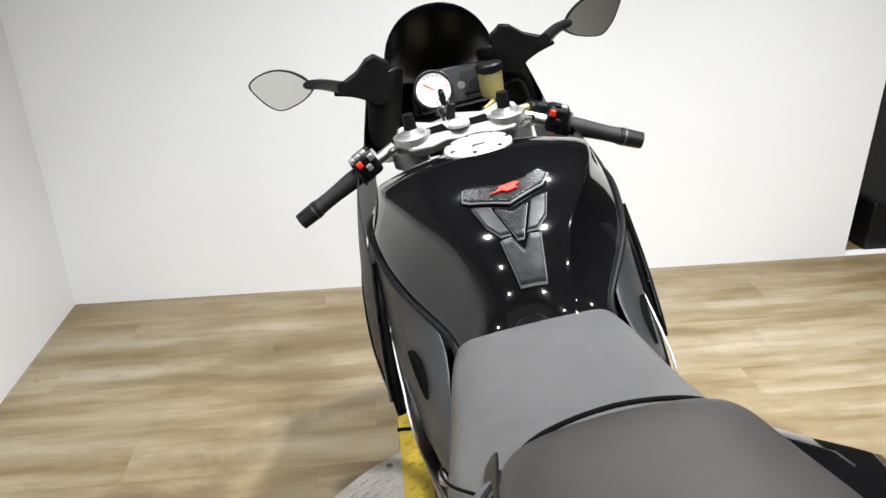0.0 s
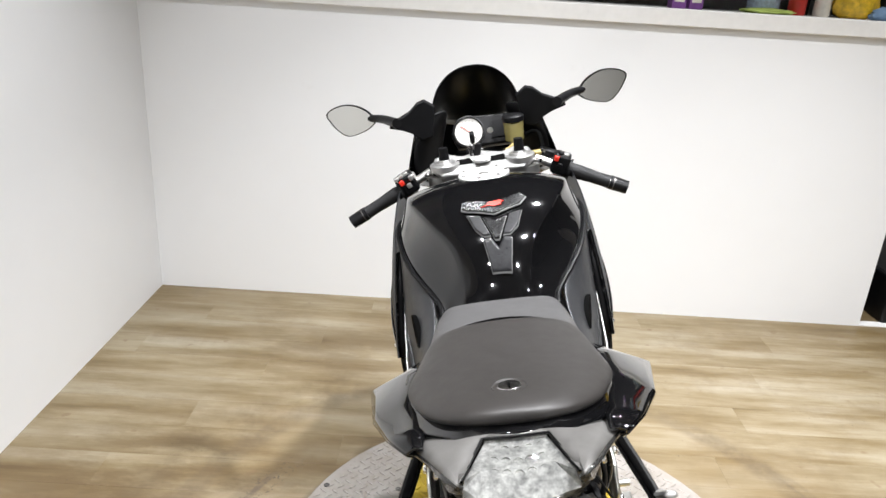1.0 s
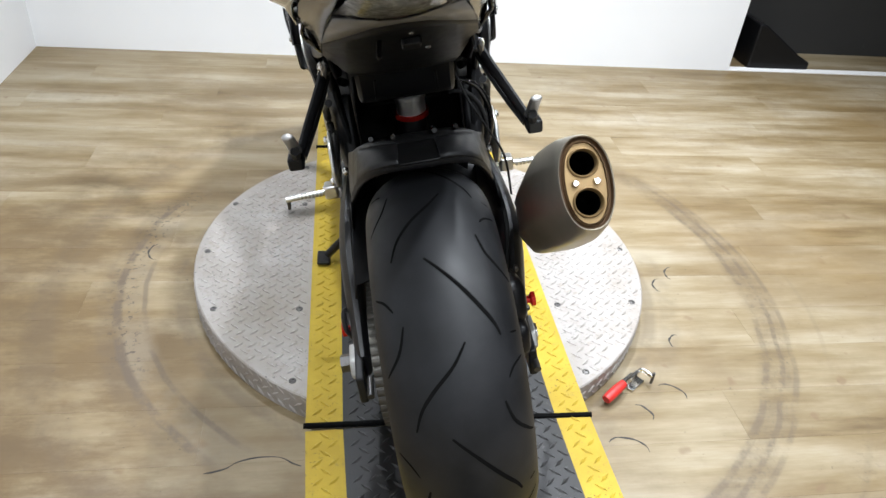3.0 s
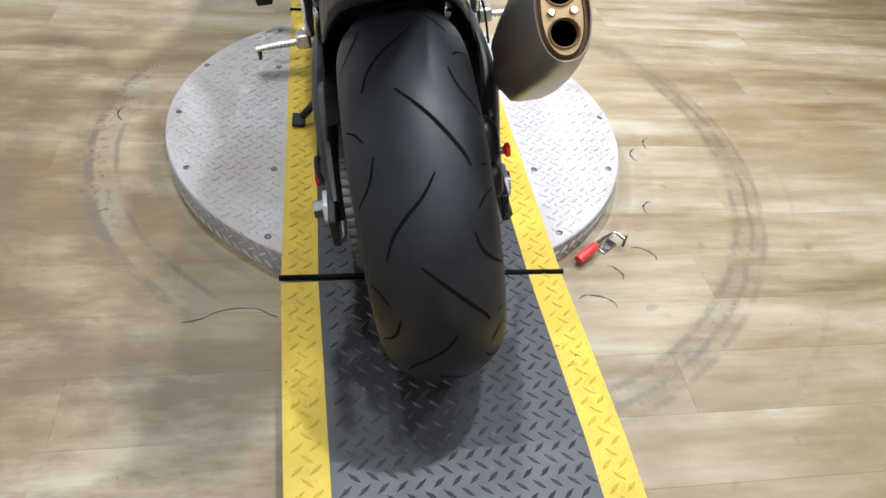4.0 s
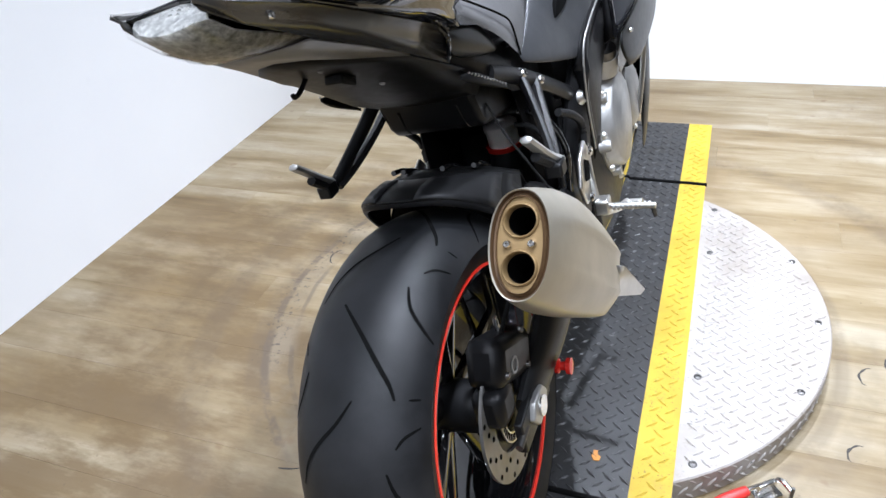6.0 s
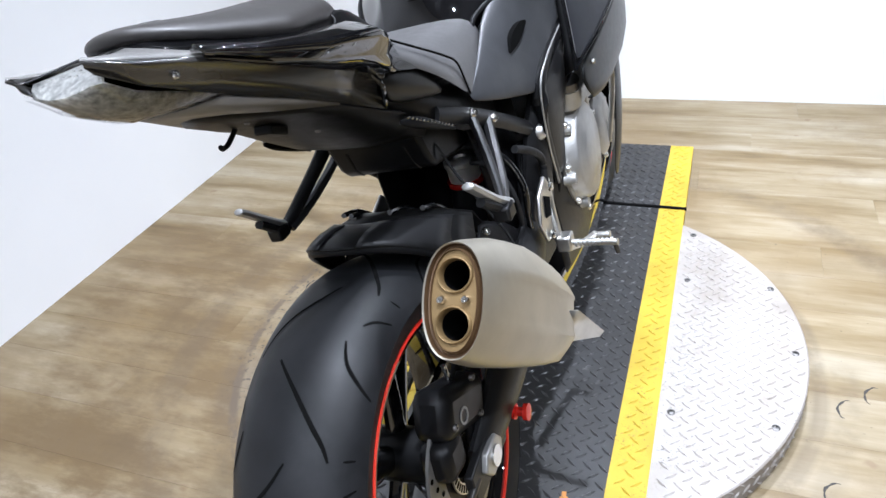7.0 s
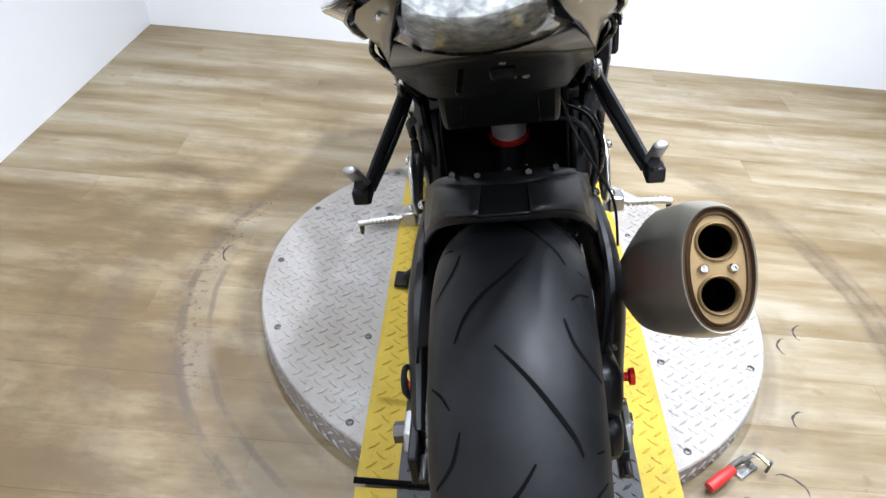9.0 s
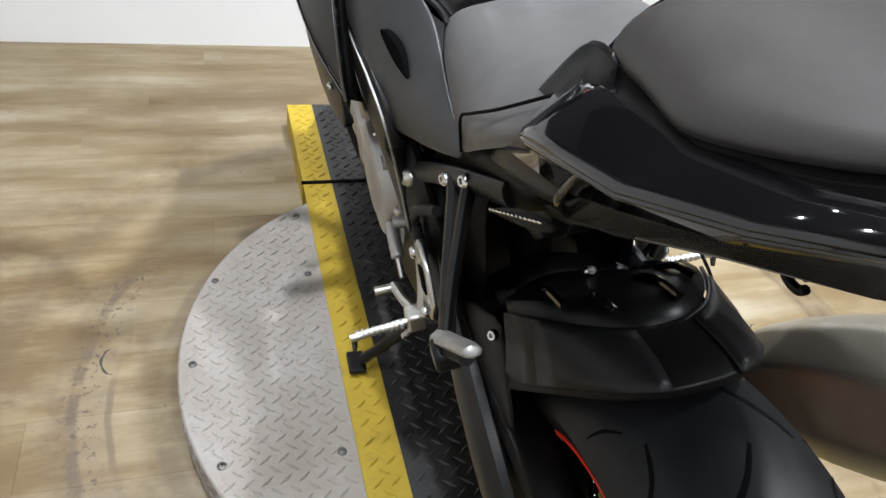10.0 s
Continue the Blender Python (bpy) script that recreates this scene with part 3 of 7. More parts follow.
tagged(part("rim_pattern", lugs(bmesh.new(), lambda x, y: True, 0, 2 * math.pi * RAD, 0.004, 0.068, 0.0, 0.031, round_rim), DECK_GREY, turntable, smooth=False), kind="stuff")
BOLTS = [(0.335, -0.477), (0.33, -0.235), (0.333, 0.25), (0.335, 0.475), (0.535, -0.23), (0.582, 0.01), (0.535, 0.25)]
for bx, by in BOLTS:
    for sx in (-1, 1):
        screw((bx * sx, by, DECK), (0, 0, 1), 0.0085, turntable, DARK_STEEL, "bolt", 0.003)

track = thing("wheel_track", "black tread-plate wheel track with yellow painted edges", "ramp", Matrix.Identity(4))
TOP, W_OUT, W_IN = 0.075, 0.303, 0.227
SEGS = [(-0.17, 0.247), (0.253, 1.468), (1.474, 1.91)]
ramp_at = Matrix.Translation((0, 0.25, 0)) @ Matrix.Rotation(radians(2.0), 4, "Z") @ Matrix.Translation((0, -0.25, 0))
entry = thing("entry_ramp", "black tread-plate entry ramp with yellow edges", "ramp", ramp_at)
for n, (y0, y1) in enumerate(SEGS):
    owner = entry if n == 0 else track
    for x0, x1, mat in ((-W_OUT, -W_IN, DECK_YELLOW), (-W_IN, W_IN, DECK_BLACK), (W_IN, W_OUT, DECK_YELLOW)):
        low = DECK - 0.002 if n == 1 else -0.004
        nm = "yellow_edge" if mat is DECK_YELLOW else "black_deck"
        ob = part(nm, box((x0 + x1) / 2, (y0 + y1) / 2, (TOP + low) / 2, x1 - x0, y1 - y0, TOP - low), mat, owner, smooth=False)
        tagged(part("tread_pattern", lugs(bmesh.new(), lambda x, y: x0 + 0.008 < x < x1 - 0.008 and y0 + 0.008 < y < y1 - 0.008, x0, x1, y0, y1, TOP), LUG_BLACK if mat is DECK_BLACK else mat, owner, smooth=False), kind="stuff")
RAMP_END = -0.95
for x0, x1, mat in ((-W_OUT, -W_IN, DECK_YELLOW), (-W_IN, W_IN, DECK_BLACK), (W_IN, W_OUT, DECK_YELLOW)):
    bm = bmesh.new()
    ring = [(-0.17, TOP), (RAMP_END, 0.006), (RAMP_END, -0.004), (-0.17, -0.004)]
    a = [bm.verts.new((x0, y, z)) for y, z in ring]
    b = [bm.verts.new((x1, y, z)) for y, z in ring]
    bm.faces.new(a), bm.faces.new(b[::-1])
    for k in range(4):
        bm.faces.new((a[k], b[k], b[(k + 1) % 4], a[(k + 1) % 4]))
    nm = "yellow_ramp_edge" if mat is DECK_YELLOW else "black_ramp_deck"
    part(nm, bm, mat, entry, smooth=False)
    fall = lambda p: Vector((p.x, p.y, p.z + (TOP - 0.006) / (-0.17 - RAMP_END) * (p.y - RAMP_END) + 0.006))
    tagged(part("tread_pattern", lugs(bmesh.new(), lambda x, y: x0 + 0.008 < x < x1 - 0.008 and RAMP_END + 0.01 < y < -0.178, x0, x1, RAMP_END, -0.17, 0.0, to=fall), LUG_BLACK if mat is DECK_BLACK else mat, entry, smooth=False), kind="stuff")
for jy in (0.25, 1.471):
    part("joint_strip", tube([(-W_OUT - 0.004, jy, TOP + 0.001), (0, jy + 0.002, TOP + 0.001), (W_OUT + 0.004, jy, TOP + 0.001)], 0.006, 8, 6), GROOVE, track, "black rubber strip over a joint")

clamp = thing("toggle_clamp", "steel toggle clamp with a red grip beside the turntable", "clamp", pose(0.452, 0.392, 0, 0, 0, -53) @ Matrix.Scale(0.88, 4))
part("base", box(0, 0.03, 0.004, 0.045, 0.06, 0.008), STEEL, clamp, bevel=0.002)
part("bracket", box(0.0, 0.03, 0.022, 0.012, 0.045, 0.03), STEEL, clamp, bevel=0.003)
part("arm", tube([(0, 0.055, 0.034), (0.012, 0.06, 0.04), (0.04, 0.062, 0.036)], 0.006, 8), STEEL, clamp)
part("spindle", rod((0.04, 0.062, 0.012), (0.04, 0.062, 0.05), 0.004), DARK_STEEL, clamp)
part("lever", tube([(0, 0.02, 0.032), (0, -0.01, 0.034), (0, -0.03, 0.03)], 0.006, 8, flat=0.7), STEEL, clamp)
part("grip", tube([(0, -0.02, 0.032), (0, -0.05, 0.03), (0, -0.085, 0.026), (0, -0.1, 0.024)], lambda t: 0.011 + 0.003 * math.sin(t * 3.0), 12), RED_SOFT, clamp, "red dipped vinyl grip")


# ---- the motorcycle (its own upright frame: y ahead from the rear axle, then leant onto the side stand) ----
BIKE = Matrix.Translation((0.016, 0.102, 0.067)) @ Matrix.Rotation(radians(-0.31), 4, "Z") @ Matrix.Rotation(radians(-11.3), 4, "Y")
bike = thing("motorcycle", "black sport motorcycle leaning on its side stand on the track", "motorcycle", BIKE)
TYRE_R, TYRE_W, AXLE_Y, ZA = 0.3135, 0.0977, 0.036, 0.3265


def wheel(name, y, z, radius, half, rim_r, label):
    """Tyre with a round crown and cut grooves; rim with paired spokes, red tape, hub."""
    hub = new(name)
    hub.parent = bike
    hub.location = (0, y, z)
    prof = []
    for k in range(-12, 13):
        a = k / 12 * radians(76)
        cx = half * math.sin(a) / math.sin(radians(76))
        prof.append((cx, radius - half * 0.78 * (1 - math.cos(a))))
    wall = [(half * 0.99, rim_r + 0.035), (half * 0.90, rim_r + 0.008), (half * 0.82, rim_r - 0.004)]
    prof = [(-x, r) for x, r in reversed(wall)] + prof + wall
    part("tyre", lathe(prof, 96, "X", closed=True), RUBBER, hub, label)
    rim = [(-half * 0.86, rim_r + 0.006), (-half * 0.86, rim_r - 0.008), (-half * 0.6, rim_r - 0.022), (half * 0.6, rim_r - 0.022), (half * 0.86, rim_r - 0.008), (half * 0.86, rim_r + 0.006), (half * 0.5, rim_r - 0.012), (-half * 0.5, rim_r - 0.012)]
    part("rim", lathe(rim, 96, "X", closed=True), GLOSS_BLACK, hub, "gloss black rim")
    for sx in (-1, 1):
        tape = [(sx * half * 0.84, rim_r), (sx * half * 0.84, rim_r + 0.005), (sx * half * 0.895, rim_r + 0.005), (sx * half * 0.895, rim_r)]
        part("rim_tape", lathe(tape, 96, "X", closed=True), RED_PAINT, hub, "thin red rim stripe")
    for k in range(5):
        for d in (-9, 9):
            a = radians(72 * k + d)
            b = radians(72 * k + d * 0.5)
            p0 = (0.0, math.cos(b) * 0.045, math.sin(b) * 0.045)
            p1 = (half * 0.2, math.cos(a) * (rim_r - 0.018), math.sin(a) * (rim_r - 0.018))
            part("spoke", tube([p0, [(u + v) / 2 for u, v in zip(p0, p1)], p1], lambda t: 0.017 - 0.005 * t, 8, 4, 0.7), GLOSS_BLACK, hub)
    part("hub", lathe([(-0.07, 0.032), (-0.05, 0.042), (0.05, 0.042), (0.07, 0.032)], 32), CAL_BLACK, hub)
    return hub


def crown(u, half, radius):
    """The tyre's surface at u (-1 to 1) across."""
    a = u * radians(76)
    return half * math.sin(a) / math.sin(radians(76)), radius - half * 0.78 * (1 - math.cos(a))


def groove(hub, half, radius, marks, turn, width=0.0026):
    """A tapered curved cut, laid as a dark sliver in the tread through marks of (across, angle)."""
    bm = bmesh.new()
    line = [(p.x, radians(p.y + turn)) for p in spline([(u, a, 0) for u, a in marks], 5)]
    n = len(line) - 1
    rows = []
    for k, (u, a) in enumerate(line):
        (ua, aa), (ub, ab) = line[max(k - 1, 0)], line[min(k + 1, n)]
        d = Vector(((ub - ua) * half * 1.3, (ab - aa) * radius)).normalized()
        w = width * (0.25 + 0.75 * math.sin(math.pi * (0.1 + 0.8 * k / n)))
        row = []
        for e in (-1, 0, 1):
            x, r = crown(u - d.y * e * w / (half * 1.3), half, radius)
            r += 0.0006
            an = a + d.x * e * w / radius
            row.append(bm.verts.new((x, -math.cos(an) * r, math.sin(an) * r)))
        rows.append(row)
    for p, q in zip(rows, rows[1:]):
        for k in (0, 1):
            bm.faces.new((p[k], p[k + 1], q[k + 1], q[k]))
    return part("tread_groove", bm, GROOVE, hub)


rear = wheel("rear_wheel", AXLE_Y, ZA, TYRE_R, TYRE_W, 0.221, "wide black sport tyre, worn smooth, with curved grooves")
CUTS_ACROSS = [
    ([(-0.13, 68.3), (0.14, 60.8), (0.38, 53.2), (0.49, 49.5), (0.55, 46.3)], 0.0031),
    ([(0.47, 74.8), (0.56, 69.0), (0.75, 64.6), (0.92, 61.9)], 0.0028),
    ([(0.57, 80.2), (0.67, 82.8), (0.86, 85.0)], 0.0022),
    ([(0.70, 91.6), (0.84, 91.9)], 0.0017),
    ([(0.14, 90.8), (-0.01, 85.6), (-0.24, 80.3), (-0.40, 75.6), (-0.50, 70.2)], 0.0026),
    ([(-0.46, 97.0), (-0.57, 90.2), (-0.81, 84.5)], 0.0025),
    ([(-0.85, 62.0), (-0.68, 59.6), (-0.565, 56.3)], 0.0021)]
for k in range(8):
    for marks, width in CUTS_ACROSS:
        groove(rear, TYRE_W, TYRE_R, marks, 45 * k, width)
front = wheel("front_wheel", 1.44, 0.309, 0.298, 0.06, 0.222, "black front tyre")
for sx in (-1, 1):
    part("front_disc", lathe([(sx * 0.075, 0.155), (sx * 0.08, 0.155), (sx * 0.08, 0.1), (sx * 0.075, 0.1)], 48, "X", closed=True), DARK_STEEL, front)

# rear brake, chain and sprocket
DISC_STEEL = surface("brake_disc_steel", (0.27, 0.262, 0.25), 0.45, metal=0.8, vary=0.15)
disc = part("brake_disc", lathe([(0.098, 0.112), (0.103, 0.112), (0.103, 0.066), (0.098, 0.066)], 64, "X", closed=True), DISC_STEEL, rear, "drilled steel brake disc")
for k in range(36):
    a = radians(10 * k)
    r = 0.104 - 0.013 * (k % 3)
    # black pegs on the disc stand in for the shade of drilled holes
    part("disc_hole_shade", rod((0.1025, math.cos(a) * r, math.sin(a) * r), (0.1036, math.cos(a) * r, math.sin(a) * r), 0.0042, segs=10), SOOT_AND_SHADE, disc)
part("sensor_ring", lathe([(0.104, 0.052), (0.107, 0.052), (0.107, 0.036), (0.104, 0.036)], 48, "X", closed=True), ALU, rear, "slotted speed sensor ring")
for k in range(36):
    a = radians(10 * k)
    # raised black bars for the shade inside the ring's slots
    part("ring_slot_shade", box(0.1072, math.cos(a) * 0.044, math.sin(a) * 0.044, 0.001, 0.0035, 0.011, Matrix.Rotation(a - math.pi / 2, 4, "X")), SOOT_AND_SHADE, rear)
part("disc_carrier", lathe([(0.085, 0.07), (0.098, 0.07), (0.098, 0.03), (0.085, 0.03)], 40, "X", closed=True), CAL_BLACK, rear)
teeth = []
for k in range(90):
    a = 2 * math.pi * k / 90
    r = 0.104 if k % 2 else 0.098
    teeth.append((math.cos(a) * r, math.sin(a) * r))
part("sprocket", plate(teeth, 0.006, Matrix.Translation((-0.116, 0, 0)) @ Matrix.Rotation(radians(90), 4, "Y")), DARK_STEEL, rear)

chain = new("chain")
chain.parent = bike
bm_link = plate(oval(0.0095, 0.0055, 12), 0.014)
link = part("link", bm_link, CHAIN, chain, smooth=False)
link_mesh = link.data
path = [(AXLE_Y + 0.104 * math.cos(a), ZA + 0.104 * math.sin(a)) for a in (radians(90 + 180 * k / 20) for k in range(21))]
run = [(AXLE_Y + 0.46 * k / 33, ZA - 0.104 + (0.045 + 0.06) * 0.6 * k / 33) for k in range(1, 33)]
back = [(AXLE_Y + 0.46 * k / 33, ZA + 0.104 - 0.02 * k / 33) for k in range(32, 0, -1)]
line = [(y, z) for y, z in path] + run + back
spots = []
for (y, z), (y2, z2) in zip(line, line[1:] + line[:1]):
    spots.append((y, z, math.atan2(z2 - z, y2 - y)))
for i, (y, z, a) in enumerate(spots):
    ob = link if i == 0 else bpy.data.objects.new("link", link_mesh)
    if i:
        scene.collection.objects.link(ob)
        ob.parent = chain
    ob.matrix_local = Matrix.Translation((-0.116, y, z)) @ Matrix.Rotation(a, 4, "X") @ Matrix.Rotation(radians(90), 4, "Y") @ Matrix.Rotation(radians(90), 4, "Z")

# swingarm
swing = new("swingarm")
swing.parent = bike
for sx in (-1, 1):
    arm = [((0.128 if sx > 0 else 0.145) * sx, 0.03, ZA), ((0.135 if sx > 0 else 0.148) * sx, 0.13, ZA + 0.022), (0.148 * sx, 0.25, ZA + 0.075), (0.135 * sx, 0.42, ZA + 0.105), (0.11 * sx, 0.55, ZA + 0.095)]
    part("arm", tube(arm, lambda t: 0.03 + 0.028 * math.sin(t * 2.6), 14, 6, 0.42), DARK_FRAME, swing, "satin black aluminium swingarm arm")
    part("axle_plate", plate([(-0.075, -0.03), (0.06, -0.034), (0.08, 0.0), (0.06, 0.034), (-0.07, 0.022)], 0.014, Matrix.Translation((0.135 if sx > 0 else -0.152, 0.05, ZA)) @ Matrix.Rotation(radians(90), 4, "Y") @ Matrix.Rotation(radians(90), 4, "Z")), DARK_FRAME, swing, bevel=0.003)
    part("axle_block", plate([(-0.036, 0.0), (-0.02, -0.022), (0.022, -0.022), (0.036, 0.0), (0.022, 0.022), (-0.02, 0.022)], 0.012, Matrix.Translation((0.145 if sx > 0 else -0.163, 0.045, ZA)) @ Matrix.Rotation(radians(90), 4, "Y") @ Matrix.Rotation(radians(90), 4, "Z")), ALU_PALE, swing, "pale six-sided axle block", bevel=0.003)
    part("axle_nut", rod((0.145 if sx > 0 else -0.165, 0.045, ZA), (0.155 if sx > 0 else -0.186, 0.045, ZA), 0.016, segs=6 if sx < 0 else 20), DARK_STEEL if sx < 0 else STEEL, swing)
    part("spool", lathe([(0.142 * sx, 0.0081), (0.149 * sx, 0.0081), (0.152 * sx, 0.0126), (0.157 * sx, 0.0126), (0.160 * sx, 0.0072), (0.168 * sx, 0.0072), (0.171 * sx, 0.0135), (0.178 * sx, 0.0135), (0.179 * sx, 0.0072)], 24, "X", (-0.004 * sx if sx > 0 else -0.008, 0.145, ZA - 0.012)), RED, swing, "red anodised paddock stand spool")
    part("adjuster", rod((0.138 * sx, -0.04, ZA - 0.002), (0.138 * sx, 0.0, ZA), 0.006), DARK_STEEL, swing)
part("bridge", tube([(-0.125, 0.43, ZA + 0.1), (0, 0.46, ZA + 0.12), (0.125, 0.43, ZA + 0.1)], 0.04, 12, 6), DARK_FRAME, swing)
part("chain_guard", sheet([[(-0.085, 0.42, ZA + 0.165), (-0.085, 0.2, ZA + 0.16), (-0.085, 0.08, ZA + 0.15)], [(-0.135, 0.42, ZA + 0.16), (-0.135, 0.2, ZA + 0.155), (-0.132, 0.07, ZA + 0.145)], [(-0.138, 0.42, ZA + 0.12), (-0.138, 0.2, ZA + 0.13), (-0.136, 0.06, ZA + 0.125)]]), PLASTIC, swing, "black plastic chain guard", solid=0.004)
caliper = part("rear_caliper", box(0.104, 0.05, ZA + 0.092, 0.06, 0.135, 0.075, Matrix.Rotation(radians(-28), 4, "X")), CAL_BLACK, swing, "black brake caliper with a round badge", bevel=0.018)
part("caliper_lobe", box(0.106, -0.012, ZA + 0.058, 0.05, 0.06, 0.06, Matrix.Rotation(radians(-10), 4, "X")), CAL_BLACK, caliper, bevel=0.014)
part("caliper_arm", plate([(-0.03, -0.02), (0.05, -0.03), (0.09, 0.0), (0.06, 0.03), (-0.02, 0.022)], 0.012, Matrix.Translation((0.116, 0.075, ZA + 0.035)) @ Matrix.Rotation(radians(90), 4, "Z") @ Matrix.Rotation(radians(90), 4, "X")), CAL_BLACK, caliper, bevel=0.004)
for py0, pz0 in ((0.0, 0.1), (0.075, 0.055), (0.085, 0.115)):
    screw((0.131, py0, ZA + pz0), (1, 0, 0), 0.006, caliper, DARK_STEEL)
part("badge", lathe([(0.1335, 0.013), (0.1355, 0.013), (0.1355, 0.0095), (0.1335, 0.0095)], 24, "X", (0, 0.03, ZA + 0.094), closed=True), PAD_EDGE, caliper)
part("bleed_nipple", rod((0.105, 0.07, ZA + 0.125), (0.105, 0.07, ZA + 0.15), 0.004), STEEL, caliper)
part("brake_hose", tube([(0.115, 0.06, ZA + 0.13), (0.13, 0.14, ZA + 0.18), (0.135, 0.3, ZA + 0.17), (0.13, 0.45, ZA + 0.14)], 0.004, 8), GROOVE, swing)
part("stand_hook", tube([(-0.16, 0.1, ZA + 0.0), (-0.172, 0.1, ZA + 0.03), (-0.172, 0.13, ZA + 0.045), (-0.16, 0.15, ZA + 0.02)], 0.005, 8), DARK_FRAME, swing)

# rear hugger
hug = new("rear_hugger")
hug.parent = bike


def guard_line(u, top):
    """A point on the guard's swept arch: u from -1 to 1 across, along its top or its bottom edge."""
    a = abs(u)
    if top:
        return (0.117 * u, 0.162 + 0.116 * a ** 2.2, 0.666 - 0.064 * a ** 2.5)
    return (0.127 * u, 0.085 + 0.158 * a ** 3.2, 0.673 - 0.148 * a ** 3.6)


ARCH = [k / 10 for k in range(-10, 11)]
rows = []
for t in (0.0, 0.06, 0.35, 0.7, 0.94, 1.0):
    bow = 0.007 * math.sin(math.pi * t)
    rows.append([tuple(p + (q - p) * t + (0, -bow, bow)[k] for k, (p, q) in enumerate(zip(guard_line(u, True), guard_line(u, False)))) for u in ARCH])
part("guard", sheet(rows), FIN_BLACK, hug, "black mudguard band", solid=0.004)
part("guard_lip", tube([tuple(Vector(guard_line(u, False)) + Vector((0, 0.004, -0.006))) for u in ARCH], 0.006, 8, 2, 0.8), PLASTIC, hug, "black lower lip of the band")
for sx in (-1, 1):
    pad_rows = []
    for t in (0.03, 0.2, 0.5, 0.8, 0.97):
        bow = 0.007 * math.sin(math.pi * t) + 0.004
        pad_rows.append([tuple(p + (q - p) * t + (0, -bow, bow)[k] for k, (p, q) in enumerate(zip(guard_line(u * sx, True), guard_line(u * sx, False)))) for u in (0.25, 0.35, 0.5, 0.65, 0.8, 0.88)])
    part("pad_strip", sheet(pad_rows), DARK_FRAME, hug, "satin dark grey guard pad", solid=0.004)
carrier = []
for t, y1, z1 in ((0.0, 0.0, 0.0), (0.25, 0.05, -0.008), (0.6, 0.11, -0.05), (1.0, 0.18, -0.10), (1.3, 0.26, -0.17)):
    carrier.append([(0.112 * u * (1 - 0.12 * min(t, 1)), guard_line(u, True)[1] + y1 * (1 - 0.55 * abs(u) ** 2), guard_line(u, True)[2] + z1 * (1 - 0.2 * abs(u) ** 2) - 0.002) for u in ARCH])
part("carrier", sheet(carrier), FIN_BLACK, hug, "black mudguard front", solid=0.004)
for u, length in ((-0.62, 0.085), (-0.3, 0.075), (0.28, 0.085), (0.6, 0.075)):
    top = Vector(guard_line(u, True))
    part("guard_rib", tube([top + Vector((0, 0.022, 0.004)), top + Vector((0, 0.022 + length * 0.5, -0.014)), top + Vector((0.004, 0.022 + length, -0.052))], 0.0045, 8), GLOSS_BLACK, hug)
for sx in (-1, 1):
    part("side_blade", sheet([[(0.112, 0.285, 0.59), (0.124, 0.33, 0.56), (0.125, 0.42, 0.50)], [(0.128, 0.24, 0.548), (0.134, 0.3, 0.50), (0.13, 0.43, 0.44)], [(0.132, 0.17, 0.49), (0.137, 0.26, 0.45), (0.132, 0.42, 0.41)]], sx), PLASTIC, hug, solid=0.005, sub=1)
    screw((0.1285 * sx, 0.281, 0.566), (sx, -0.5, 0.6), 0.0075, hug)
screw((0.003, 0.322, 0.588), (0, -0.5, 0.8), 0.0075, hug)

# exhaust: capsule sections along its slanting axis
ex = new("exhaust")
ex.parent = bike
EC, EU = Vector((0.218, -0.035, 0.670)), Vector((0.96, 0.19, -0.19)).normalized()
EA = Vector((-0.003, 0.773, -0.645)).normalized()
EV = EA.cross(EU).normalized()
EU = EV.cross(EA).normalized()


def capsule(w, h, n=32, taper=0.0, p=0.86):
    """A tall rounded outline; taper narrows its lower half."""
    pts = []
    for k in range(n):
        a = 2 * math.pi * k / n
        c, s = math.cos(a), math.sin(a)
        x, y = w * math.copysign(abs(c) ** p, c), h * math.copysign(abs(s) ** (p + 0.06), s)
        pts.append((x * (1 - taper * max(0, -y / h)), y))
    return pts


def facet(pts, w, h, f):
    """Draws a rounded outline towards flat sides with a sunk band along their middle."""
    out = []
    for x, y in pts:
        u = abs(y) / h
        flat = w * (0.965 if u < 0.34 else 1.03 - 0.52 * ((u - 0.34) / 0.66) ** 1.3)
        out.append((x + (math.copysign(min(flat, abs(x) + 0.01), x) - x) * f if abs(x) > 1e-6 else x, y))
    return out


def muffler(sections, n=32, cap0=True, cap1=True):
    bm, rings = bmesh.new(), []
    for d, w, h, ox, oy, f in sections:
        c = EC + EA * d + EU * ox + EV * oy
        rings.append([bm.verts.new(c + EU * x + EV * y) for x, y in facet(capsule(w, h, n), w, h, f)])
    for a, b in zip(rings, rings[1:]):
        for k in range(n):
            bm.faces.new((a[k], a[(k + 1) % n], b[(k + 1) % n], b[k]))
    if cap0:
        bm.faces.new(rings[0])
    if cap1:
        bm.faces.new(rings[-1])
    return bm


